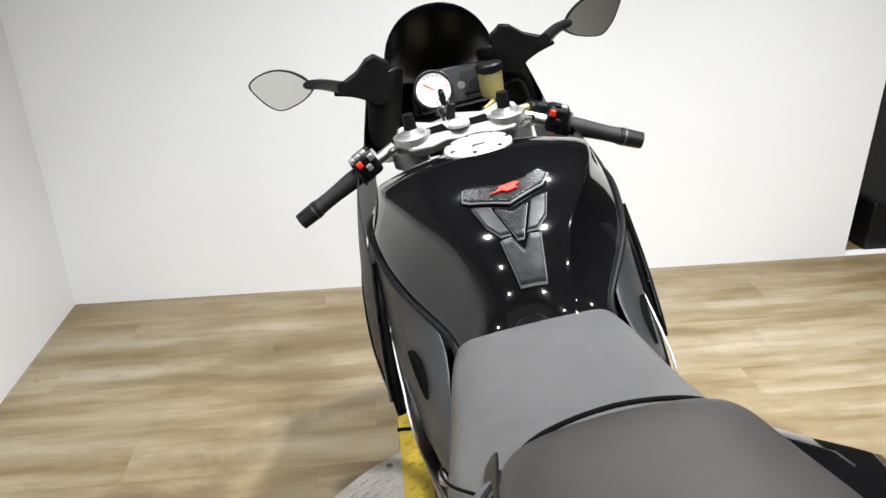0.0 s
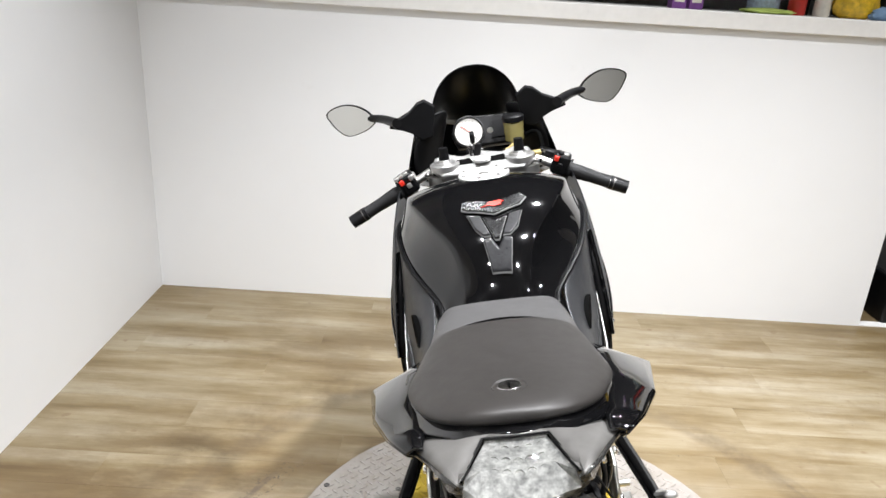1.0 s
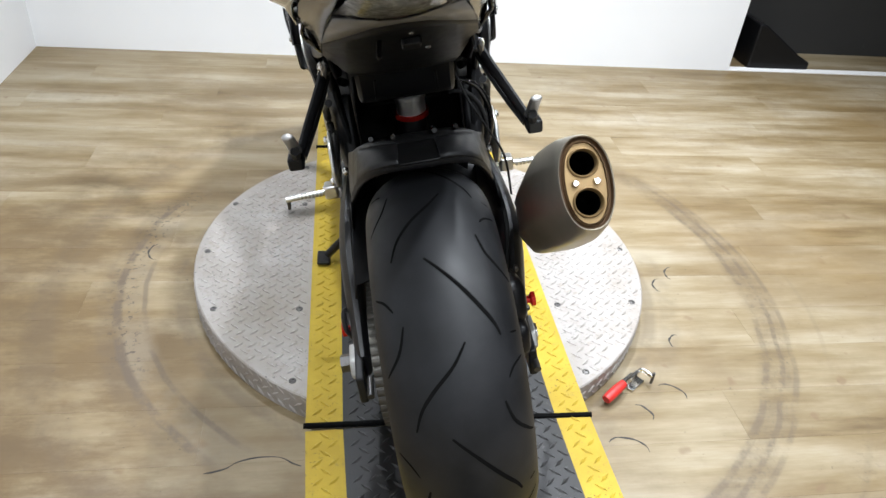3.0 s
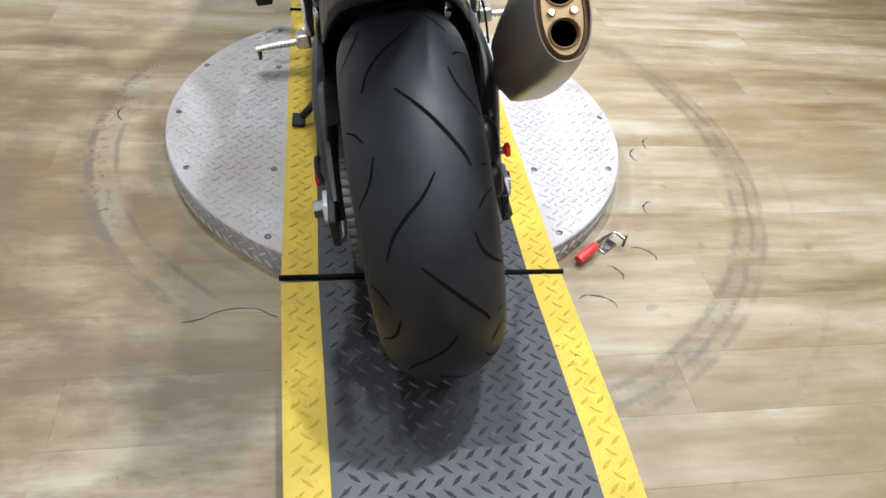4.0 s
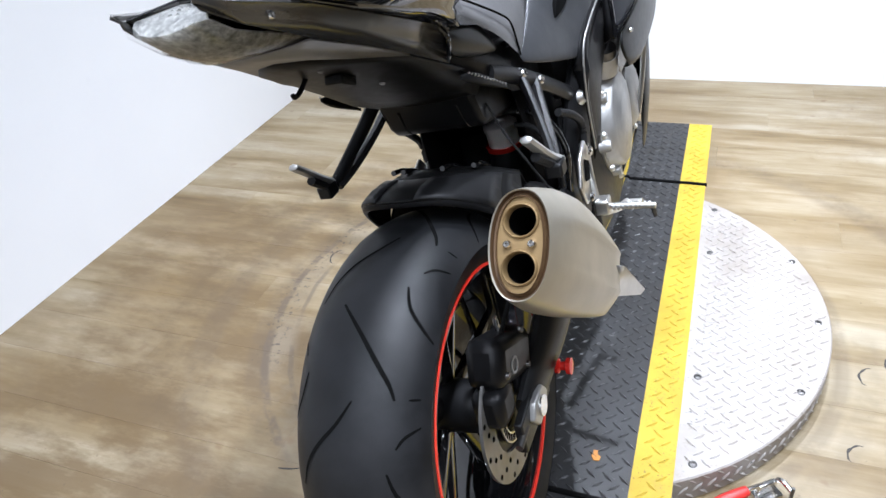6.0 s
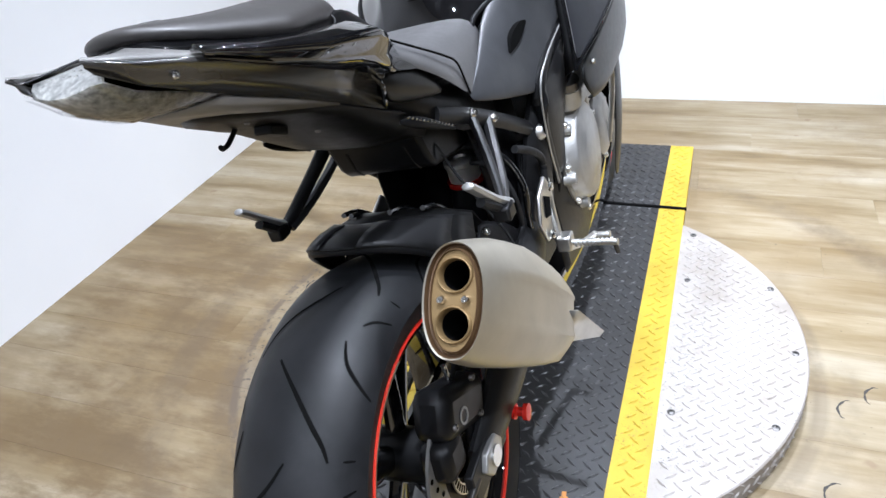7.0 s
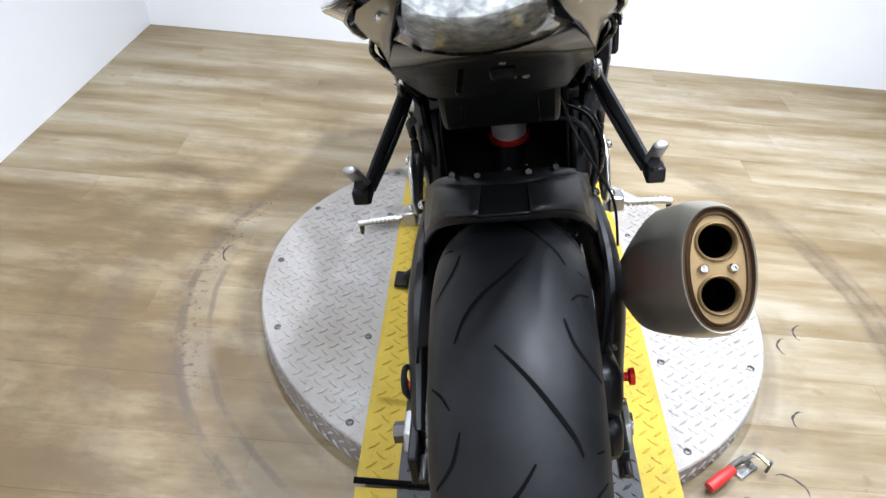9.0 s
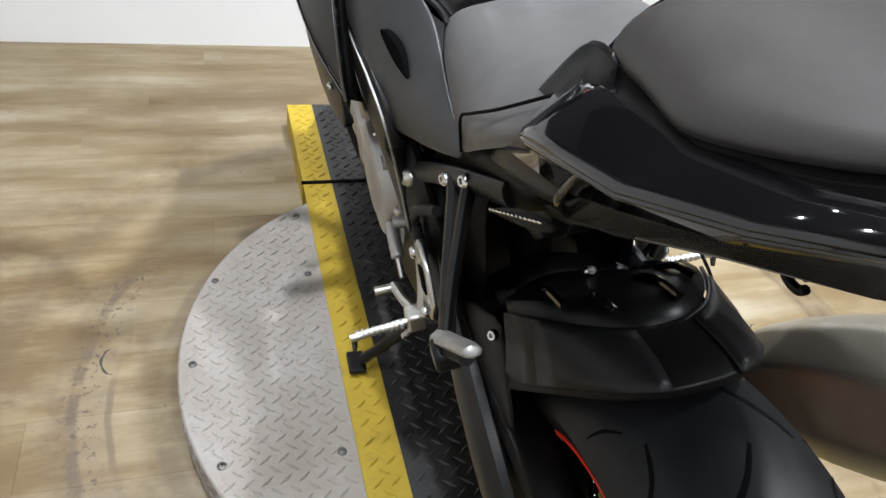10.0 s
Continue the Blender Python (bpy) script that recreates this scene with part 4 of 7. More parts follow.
part("can", muffler([(-0.001, 0.036, 0.067, 0, 0, 0), (-0.003, 0.0375, 0.0685, 0, 0, 0), (0.003, 0.0385, 0.07, 0, 0, 0), (0.02, 0.0415, 0.0735, 0.001, 0, 0.1), (0.07, 0.048, 0.079, 0, 0, 0.4), (0.11, 0.051, 0.08, -0.001, 0.001, 0.7), (0.16, 0.0545, 0.08, -0.003, 0.002, 0.95), (0.21, 0.0565, 0.078, -0.004, 0.005, 1), (0.27, 0.057, 0.073, -0.004, 0.009, 1), (0.312, 0.055, 0.068, -0.004, 0.012, 1), (0.317, 0.053, 0.066, -0.004, 0.012, 1), (0.319, 0.046, 0.058, -0.004, 0.012, 1)], 64, cap0=False), TITAN, ex, "satin grey-bronze silencer body with sunk side facets")
part("end_rim", muffler([(-0.001, 0.036, 0.067, 0, 0, 0), (0.006, 0.034, 0.065, 0, 0, 0), (0.007, 0.032, 0.063, 0, 0, 0), (0.001, 0.0295, 0.0605, 0, 0, 0), (-0.001, 0.0285, 0.0595, 0, 0, 0), (0.002, 0.028, 0.059, 0, 0, 0)], cap0=False, cap1=False), RIM_DARK, ex, "rolled silencer rim")


def holed(outline, holes, depth):
    """A plate across the silencer's end with round holes through it."""
    bm = bmesh.new()
    edges = []
    for pts in [outline] + holes:
        vs = [bm.verts.new(EC + EU * x + EV * y - EA * depth) for x, y in pts]
        edges += [bm.edges.new((vs[k], vs[(k + 1) % len(vs)])) for k in range(len(vs))]
    bmesh.ops.triangle_fill(bm, edges=edges, use_beauty=True)
    return bm


OUTLETS = [[(math.cos(a) * 0.0205, 0.029 * sv + math.sin(a) * 0.0205) for a in (2 * math.pi * k / 28 for k in range(28))] for sv in (-1, 1)]
endplate = part("end_plate", holed(capsule(0.0305, 0.0615), OUTLETS, -0.003), BRONZE, ex, "bronze end plate with two outlets", smooth=False)
turn_out = EA.to_track_quat("Z", "Y").to_matrix().to_4x4()


def ring_stack(rows, centre):
    bm = bmesh.new()
    rings = [[bm.verts.new((math.cos(a) * r, math.sin(a) * r, z)) for a in (2 * math.pi * k / 28 for k in range(28))] for z, r in rows]
    for a, b in zip(rings, rings[1:]):
        for k in range(28):
            bm.faces.new((a[k], a[(k + 1) % 28], b[(k + 1) % 28], b[k]))
    bm.transform(Matrix.Translation(centre) @ turn_out)
    return bm, rings


for sv in (-1, 1):
    c = EC + EV * (0.029 * sv)
    part("outlet_lip", ring_stack([(0.003, 0.0225), (0.0, 0.0218), (-0.001, 0.0205), (0.001, 0.019), (0.012, 0.0183)], c)[0], BRONZE, endplate, "bronze outlet lip")
    bm, rings = ring_stack([(0.009, 0.0186), (0.09, 0.0186)], c)
    bm.faces.new(rings[-1])
    part("outlet_bore", bm, SOOT_AND_SHADE, endplate, "sooted outlet bore")
    screw(EC + EU * (0.015 * sv) + EA * 0.002, -EA, 0.0055, endplate)
part("link_pipe", tube([EC + EA * 0.31, (0.2, 0.3, 0.38), (0.13, 0.42, 0.3), (0.05, 0.55, 0.24)], 0.029, 14), DARK_STEEL, ex, "dull steel link pipe")
part("lower_shield", sheet([[(0.262, 0.16, 0.5), (0.272, 0.205, 0.465), (0.281, 0.272, 0.372)], [(0.245, 0.14, 0.45), (0.255, 0.19, 0.42), (0.274, 0.264, 0.367)]]), ALU, ex, "bright perforated heat shield", solid=0.003)

# engine, frame, belly pan
eng = new("engine")
eng.parent = bike
part("crankcase", shell([(0.57, [(0, 0.56), (0.11, 0.56), (0.15, 0.5), (0.15, 0.3), (0.1, 0.22), (0, 0.22)]), (0.7, [(0, 0.62), (0.12, 0.62), (0.165, 0.56), (0.165, 0.3), (0.11, 0.2), (0, 0.2)]), (0.95, [(0, 0.66), (0.13, 0.66), (0.165, 0.6), (0.16, 0.32), (0.11, 0.22), (0, 0.22)]), (1.08, [(0, 0.7), (0.13, 0.7), (0.15, 0.62), (0.14, 0.4), (0.1, 0.3), (0, 0.3)])], closed=True), CAL_BLACK, eng, bevel=0.01)
for sx, nm in ((1, "clutch_cover"), (-1, "alternator_cover")):
    cov = part(nm, lathe([(sx * 0.15, 0.118), (sx * 0.164, 0.118), (sx * 0.166, 0.108), (sx * 0.186, 0.1), (sx * 0.192, 0.092), (sx * 0.193, 0.062), (sx * 0.197, 0.057), (sx * 0.198, 0.01)], 40, "X", (0, 0.76, 0.47)), ALU_PALE, eng, "pale cast engine cover")
    for k in range(9):
        a = radians(40 * k + 12)
        screw((sx * 0.17, 0.76 + math.cos(a) * 0.124, 0.47 + math.sin(a) * 0.124), (sx, 0, 0), 0.008, cov, ALU, depth=0.008)
    for k in range(7):
        a = radians(52 * k + 30)
        part("cover_boss", rod((sx * 0.152, 0.76 + math.cos(a) * 0.113, 0.47 + math.sin(a) * 0.113), (sx * 0.181, 0.76 + math.cos(a) * 0.111, 0.47 + math.sin(a) * 0.111), 0.014, 0.011, 14), ALU_PALE, cov)
    part("small_cover", lathe([(sx * 0.15, 0.078), (sx * 0.18, 0.076), (sx * 0.186, 0.068), (sx * 0.192, 0.05), (sx * 0.192, 0.01)], 32, "X", (0, 0.945, 0.45)), ALU_PALE, eng, "pale cast side cover")
    for k in range(6):
        a = radians(60 * k + 20)
        screw((sx * 0.176, 0.945 + math.cos(a) * 0.079, 0.45 + math.sin(a) * 0.079), (sx, 0, 0), 0.0075, eng, ALU, depth=0.008)
    part("upper_case", box(sx * 0.17, 0.87, 0.58, 0.03, 0.17, 0.05, Matrix.Rotation(radians(10), 4, "X")), ALU_PALE, eng, "pale upper crankcase edge", bevel=0.01)
    part("case_boss", box(sx * 0.168, 0.9, 0.56, 0.03, 0.12, 0.06), ALU_PALE, eng, bevel=0.008)
part("filler_neck", rod((0.168, 0.74, 0.585), (0.176, 0.732, 0.622), 0.032, 0.03), ALU_PALE, eng)
fill = part("filler_cap", rod((0.177, 0.731, 0.622), (0.182, 0.726, 0.64), 0.027, 0.025), DARK_STEEL, eng, "oil filler cap")
part("cap_grip", box(0.183, 0.725, 0.643, 0.012, 0.036, 0.01), CAL_BLACK, fill, bevel=0.002)
for sx in (-1, 1):
    part("breather_hose", tube([(0.15 * sx, 0.44, 0.63), (0.162 * sx, 0.48, 0.605), (0.166 * sx, 0.515, 0.57), (0.162 * sx, 0.51, 0.52)], 0.0075, 10), GRIP, eng, "grey-black breather hose")
    part("hose", tube([(0.12 * sx, 0.55, 0.62), (0.15 * sx, 0.6, 0.6), (0.155 * sx, 0.62, 0.5), (0.13 * sx, 0.58, 0.4)], 0.009, 8), GROOVE, eng)
part("brake_line", tube([(0.085, 0.43, 0.645), (0.106, 0.42, 0.646), (0.138, 0.42, 0.622), (0.156, 0.42, 0.57), (0.152, 0.42, 0.52), (0.14, 0.44, 0.47)], 0.0058, 10), GLOSS_BLACK, eng, "glossy black looped hose")
part("dark_hose", tube([(0.08, 0.41, 0.63), (0.108, 0.4, 0.628), (0.132, 0.4, 0.6), (0.144, 0.4, 0.555), (0.14, 0.41, 0.5)], 0.005, 10), GRIP, eng, "black looped hose")
part("thin_cable", tube([(0.082, 0.3, 0.725), (0.087, 0.3, 0.712), (0.101, 0.3, 0.665), (0.13, 0.3, 0.602), (0.16, 0.3, 0.535), (0.168, 0.3, 0.45)], 0.0022, 8), GRIP, eng, "thin black cable")
part("starter_hump", lathe([(-0.05, 0.04), (0.05, 0.04)], 20, "X", (0, 0.6, 0.58)), CAL_BLACK, eng)
part("radiator", box(0, 1.16, 0.55, 0.34, 0.05, 0.36), CAL_BLACK, eng, bevel=0.008)
frm = new("frame")
frm.parent = bike
for sx in (-1, 1):
    part("spar", tube([(0.09 * sx, 1.0, 0.86), (0.16 * sx, 0.86, 0.80), (0.168 * sx, 0.7, 0.72), (0.15 * sx, 0.56, 0.58), (0.132 * sx, 0.5, 0.42)], lambda t: 0.062 - 0.018 * t, 14, 6, 0.35), DARK_FRAME, frm, "satin grey aluminium frame spar")
    finish("frame_edge", tube([(0.192 * sx, 0.81, 0.765), (0.188 * sx, 0.7, 0.742), (0.183 * sx, 0.625, 0.722), (0.176 * sx, 0.565, 0.68), (0.166 * sx, 0.57, 0.6), (0.156 * sx, 0.605, 0.484)], 0.016, 10, 6, 0.6), SATIN_BLACK, frm, "black frame protector")
    finish("frame_trim", tube([(0.2 * sx, 0.8, 0.772), (0.196 * sx, 0.7, 0.75), (0.191 * sx, 0.612, 0.729), (0.186 * sx, 0.545, 0.695), (0.176 * sx, 0.548, 0.6), (0.165 * sx, 0.585, 0.486)], 0.0019, 6), ALU_PALE, frm, "bright edge of the frame")
    screw((0.194 * sx, 0.765, 0.765), (sx, -0.4, 0.3), 0.011, frm, STEEL, depth=0.01)
    finish("spar_panel", sheet([
        [(0.194, 0.81, 0.768), (0.187, 0.66, 0.735), (0.179, 0.555, 0.69), (0.169, 0.56, 0.6), (0.16, 0.595, 0.49)],
        [(0.2, 0.86, 0.765), (0.195, 0.72, 0.715), (0.188, 0.62, 0.66), (0.178, 0.605, 0.585), (0.166, 0.63, 0.485)],
        [(0.2, 0.92, 0.76), (0.196, 0.79, 0.70), (0.188, 0.69, 0.64), (0.176, 0.655, 0.57), (0.16, 0.67, 0.48)]], sx), DARK_FRAME, frm, "satin black frame spar face", solid=0.006, sub=2)
    part("pivot_plate", plate([(-0.08, -0.05), (0.03, -0.06), (0.09, 0.0), (0.11, 0.14), (0.02, 0.18), (-0.06, 0.06)], 0.03, Matrix.Translation((0.128 * sx, 0.52, 0.42)) @ Matrix.Rotation(radians(90), 4, "Z") @ Matrix.Rotation(radians(90), 4, "X")), DARK_FRAME, frm, bevel=0.008)
    part("subframe_rail", tube([(0.118 * sx, 0.26, 0.79), (0.135 * sx, 0.38, 0.725), (0.15 * sx, 0.56, 0.61)], 0.0145, 10, 6, 0.5), DARK_FRAME, frm, "dark grey subframe rail")
    screw((0.157 * sx, 0.555, 0.607), (sx, 0, 0.1), 0.016, frm, ALU, depth=0.014)
    screw((0.146 * sx, 0.395, 0.715), (sx, -0.2, 0.3), 0.009, frm)
    screw((0.138 * sx, 0.34, 0.752), (sx, -0.2, 0.3), 0.009, frm)
part("shock_pot", lathe([(0.0, 0.031), (0.03, 0.031), (0.032, 0.034), (0.041, 0.034), (0.045, 0.029), (0.045, 0.012), (0.04, 0.01)], 28, "Z", (0.006, 0.525, 0.548)), CAP_METAL, frm, "silver shock reservoir")
part("shock_ring", lathe([(0.0, 0.037), (0.009, 0.037), (0.009, 0.028), (0.0, 0.028)], 28, "Z", (0.006, 0.525, 0.54), closed=True), RED, frm, "red ring")
part("shock_body", tube([(0.006, 0.525, 0.54), (0.0, 0.51, 0.48), (0, 0.5, 0.38)], 0.031, 14), CAL_BLACK, frm)
part("inner_guard", shell([(0.40, [(0, 0.74), (0.09, 0.74), (0.1, 0.62), (0.1, 0.5)]), (0.52, [(0, 0.76), (0.1, 0.76), (0.11, 0.6), (0.11, 0.42)]), (0.6, [(0, 0.76), (0.1, 0.76), (0.11, 0.6), (0.11, 0.4)])], caps=(False, True)), PLASTIC, frm, "black inner mudguard", solid=0.004)
part("belly_pan", sheet([[(x * s, y, z) for s, seq in ((-1, [(0.12, 0.3), (0.1, 0.2), (0.06, 0.155)]), (1, [(0.0, 0.15), (0.06, 0.155), (0.1, 0.2), (0.12, 0.3)])) for x, z in [(a * k, (b - 0.15) * k2 + z0) for a, b in seq]] for y, k, k2, z0 in ((0.42, 1.0, 1.0, 0.16), (0.7, 1.35, 1.2, 0.13), (1.0, 1.55, 1.8, 0.13), (1.2, 1.45, 1.9, 0.2))]), GLOSS_BLACK, bike, "gloss black belly pan", solid=0.005, sub=1)

# foot controls
for sx in (-1, 1):
    ctl = new("footrest")
    ctl.parent = bike
    x = 0.152
    out = [(-0.035, -0.055), (-0.005, -0.06), (0.03, -0.02), (0.04, 0.02), (0.02, 0.05), (-0.03, 0.035), (-0.055, -0.01)]
    part("heel_plate", plate(out, 0.008, Matrix.Translation((0.168 * sx, 0.47, 0.50)) @ Matrix.Rotation(radians(90), 4, "Z") @ Matrix.Rotation(radians(90), 4, "X")), ALU, ctl, "bright cast heel plate", bevel=0.003)
    # black plate laid on for the shade of an opening
    part("plate_slot_shade", plate([(-0.028, -0.02), (0.0, -0.03), (0.014, 0.0), (-0.012, 0.016)], 0.002, Matrix.Translation((0.1735 * sx, 0.47, 0.51)) @ Matrix.Rotation(radians(90), 4, "Z") @ Matrix.Rotation(radians(90), 4, "X")), SOOT_AND_SHADE, ctl)
    part("hanger_arm", tube([(0.16 * sx, 0.52, 0.53), (0.168 * sx, 0.49, 0.47), (0.175 * sx, 0.475, 0.425)], 0.015, 10, 5, 0.6), ALU, ctl)
    part("clevis", box(0.188 * sx, 0.47, 0.422, 0.028, 0.03, 0.03), ALU, ctl, bevel=0.004)
    part("peg", tube([(0.196 * sx, 0.468, 0.421), (0.24 * sx, 0.464, 0.421), (0.285 * sx, 0.46, 0.42)], 0.006, 12, 4), ALU, ctl, "knurled bright footpeg")
    for k in range(9):
        px = 0.208 + 0.008 * k
        part("knurl", lathe([(px * sx, 0.007), ((px + 0.004) * sx, 0.007)], 12, "X", (0, 0.4635, 0.421)), ALU_PALE, ctl)
    part("peg_feeler", rod((0.28 * sx, 0.46, 0.415), (0.282 * sx, 0.458, 0.398), 0.005, 0.0035), DARK_STEEL, ctl)
    part("pedal", tube([(0.178 * sx, 0.5, 0.39), (0.188 * sx, 0.58, 0.35), (0.195 * sx, 0.64, 0.33)], 0.008, 8), ALU, ctl)
    part("toe_peg", rod((0.19 * sx, 0.635, 0.33), (0.228 * sx, 0.635, 0.33), 0.008), ALU, ctl)
    screw((0.176 * sx, 0.49, 0.527), (sx, 0, 0), 0.009, ctl)
    screw((0.176 * sx, 0.445, 0.455), (sx, 0, 0), 0.009, ctl)
part("shift_rod", tube([(-0.185, 0.58, 0.4), (-0.182, 0.68, 0.46), (-0.178, 0.74, 0.57)], 0.005, 8), STEEL, bike, "bright shift linkage rod")
part("shift_sensor", rod((-0.184, 0.61, 0.418), (-0.182, 0.66, 0.448), 0.011), ALU_PALE, bike, "silver quick-shifter sensor")

for sx in (-1, 1):
    peg = new("passenger_footrest")
    peg.parent = bike
    part("strut", tube([(0.128 * sx, 0.35, 0.752), (0.148 * sx, 0.32, 0.715), (0.178 * sx, 0.265, 0.665), (0.197 * sx, 0.222, 0.634)], lambda t: 0.015 - 0.004 * t, 10, 5, 0.55), SATIN_BLACK, peg, "black cast hanger strut")
    part("brace", tube([(0.135 * sx, 0.395, 0.72), (0.152 * sx, 0.35, 0.685), (0.175 * sx, 0.29, 0.65), (0.192 * sx, 0.235, 0.632)], 0.009, 8), DARK_FRAME, peg)
    part("knuckle", box(0.199 * sx, 0.213, 0.638, 0.026, 0.03, 0.024), CAL_BLACK, peg, bevel=0.004)
    part("fold_peg", tube([(0.2 * sx, 0.232, 0.642), (0.194 * sx, 0.2, 0.668), (0.191 * sx, 0.152, 0.715), (0.191 * sx, 0.14, 0.726)], lambda t: (0.0075 - 0.0015 * t) * max(0.3, 1 - max(0, (t - 0.9) / 0.1) ** 2) ** 0.5, 8, 6, 1.5), ALU_PALE, peg, "folded bright passenger peg")
    part("peg_rubber", tube([(0.196 * sx, 0.205, 0.65), (0.189 * sx, 0.168, 0.682)], 0.008, 8, 3), GRIP, peg)

stand = new("side_stand")
stand.parent = bike
inv = BIKE.inverted()
foot = inv @ Vector((-0.272, 0.815, 0.083))
part("leg", tube([(-0.14, 0.62, 0.27), (-0.2, 0.67, 0.17), tuple(foot + Vector((0.015, -0.01, 0.02)))], 0.0105, 10), SATIN_BLACK, stand)
part("foot", box(foot.x, foot.y, foot.z + 0.004, 0.034, 0.055, 0.011, Matrix.Rotation(radians(11.85), 4, "Y")), SATIN_BLACK, stand, bevel=0.004)
part("spring", tube([(-0.145, 0.6, 0.28), (-0.19, 0.64, 0.2)], 0.006, 8, 3), STEEL, stand)

# tank and seats
TANK = [  # y, crown height, crease beside the crown, foot of the flank
    (0.516, 0.846, (0.058, 0.846), (0.096, 0.834)),
    (0.528, 0.872, (0.059, 0.860), (0.100, 0.838)),
    (0.545, 0.902, (0.062, 0.888), (0.105, 0.845)),
    (0.572, 0.938, (0.070, 0.926), (0.120, 0.855)),
    (0.610, 0.968, (0.096, 0.952), (0.142, 0.868)),
    (0.654, 0.993, (0.127, 0.971), (0.163, 0.882)),
    (0.720, 1.010, (0.152, 0.980), (0.181, 0.897)),
    (0.790, 1.005, (0.167, 0.976), (0.191, 0.909)),
    (0.845, 0.989, (0.160, 0.962), (0.187, 0.912)),
    (0.885, 0.958, (0.138, 0.936), (0.168, 0.908)),
    (0.900, 0.915, (0.120, 0.905), (0.150, 0.895))]


def tank_z(x, y):
    """Height of the tank's crown, arched between its two creases."""
    ys = [row[0] for row in TANK]
    top, kx, kz = (float(np.interp(y, ys, seq)) for seq in ([r[1] for r in TANK], [r[2][0] for r in TANK], [r[2][1] for r in TANK]))
    return top - (top - kz) * min(1.2, abs(x) / kx) ** 2.4


rows = []
for y, top, (kx, kz), (ox, oz) in TANK:
    deep = 0.010 * ease((y - 0.53) / 0.04) * (1 - ease((y - 0.66) / 0.1))
    half = [(f * kx, tank_z(f * kx, y)) for f in (0.3, 0.6, 0.85, 0.975)]
    half += [(kx + (ox - kx) * f - deep * math.sin(math.pi * f), kz + (oz - kz) * f - deep * 0.5 * math.sin(math.pi * f)) for f in (0.025, 0.2, 0.5, 0.78, 0.96)]
    half += [(ox + 0.001, oz - 0.004), (ox - 0.006, oz - 0.03)]
    rows.append([(-x, y, z) for x, z in reversed(half)] + [(0.0, y, top)] + [(x, y, z) for x, z in half])
tank = finish("fuel_tank", sheet(rows), GLOSS_BLACK, bike, "gloss black fuel tank", sub=2)
rim = [(o[0] + 0.003, y, o[1] - 0.006) for y, top, k, o in TANK]
part_edge = [(-x, y, z) for x, y, z in rim[::-1]] + [(-0.05, 0.508, 0.84), (0.05, 0.508, 0.84)] + rim
finish("tank_seam", tube(part_edge, 0.0045, 8, 3), PLASTIC, tank, "black rubber edging round the tank")


CAPY, CAPZ = 0.788, 1.004
cap = new("fuel_cap")
cap.parent = bike
finish("cap_ring", lathe([(0, 0.052), (0.004, 0.052), (0.006, 0.049), (0.006, 0.041), (0.003, 0.039)], 48, "Z", (0, CAPY, CAPZ - 0.002)), CAP_METAL, cap, "bright round filler ring")
finish("cap_lid", lathe([(0.002, 0.038), (0.007, 0.037), (0.008, 0.033), (0.0078, 0.004)], 48, "Z", (0, CAPY, CAPZ - 0.002)), CAP_METAL, cap, "brushed metal lid")
finish("lock_flap", box(0, CAPY - 0.02, CAPZ + 0.0065, 0.02, 0.016, 0.004), ALU, cap, bevel=0.002)
for k in range(7):
    a = radians(51.4 * k)
    finish("cap_screw", lathe([(0, 0.0036), (0.003, 0.0036), (0.0032, 0.002)], 12, "Z", (math.cos(a) * 0.045, CAPY + math.sin(a) * 0.045, CAPZ + 0.003)), STEEL, cap)


def pad_piece(outline, material, name, lift, parent, label=""):
    """A gel pad draped on the tank: a fan of the outline, subdivided and laid on the tank's top."""
    bm = bmesh.new()
    vs = [bm.verts.new((x, y, 0)) for x, y in outline]
    bm.faces.new(vs)
    bmesh.ops.triangulate(bm, faces=bm.faces)
    for _ in range(3):
        bmesh.ops.subdivide_edges(bm, edges=bm.edges, cuts=1, use_grid_fill=True)
    for v in bm.verts:
        v.co.z = tank_z(v.co.x, v.co.y) + lift
    return finish(name, bm, material, parent, label, solid=0.003)


pad = new("tank_pad")
pad.parent = bike
PADX = 0.01


def pad_shape(pts, grow=0.0):
    cx, cy = sum(p[0] for p in pts) / len(pts), sum(p[1] for p in pts) / len(pts)
    return [(PADX + (cx + (x - cx) * (1 + grow)), 0.03 + cy + (y - cy) * (1 + grow)) for x, y in pts]


TOP_PAD = [(-0.058, 0.601), (-0.054, 0.616), (-0.03, 0.612), (0.0, 0.607), (0.028, 0.614), (0.05, 0.625), (0.06, 0.617), (0.048, 0.602), (0.0, 0.582), (-0.05, 0.596)]
LEFT_PAD = [(-0.05, 0.586), (-0.027, 0.58), (-0.011, 0.546), (-0.024, 0.546), (-0.038, 0.56)]
RIGHT_PAD = [(0.05, 0.588), (0.027, 0.58), (0.011, 0.546), (0.024, 0.547), (0.04, 0.561)]
MID_PAD = [(-0.021, 0.577), (0.0, 0.57), (0.021, 0.577), (0.004, 0.54), (-0.004, 0.54)]
LOW_PAD = [(-0.025, 0.541), (-0.011, 0.542), (0.001, 0.53), (0.012, 0.542), (0.026, 0.542), (0.018, 0.506), (-0.015, 0.506)]
for pts, mat in ((TOP_PAD, CARBON), (LEFT_PAD, PAD_GREY), (RIGHT_PAD, PAD_GREY), (MID_PAD, CARBON), (LOW_PAD, PAD_GREY)):
    pad_piece(pad_shape(pts, 0.04), PAD_EDGE, "pad_rim", 0.004, pad, "pale clear rim of the pad")
    pad_piece(pad_shape(pts), mat, "pad_piece", 0.0065, pad, "smoky gel pad piece")
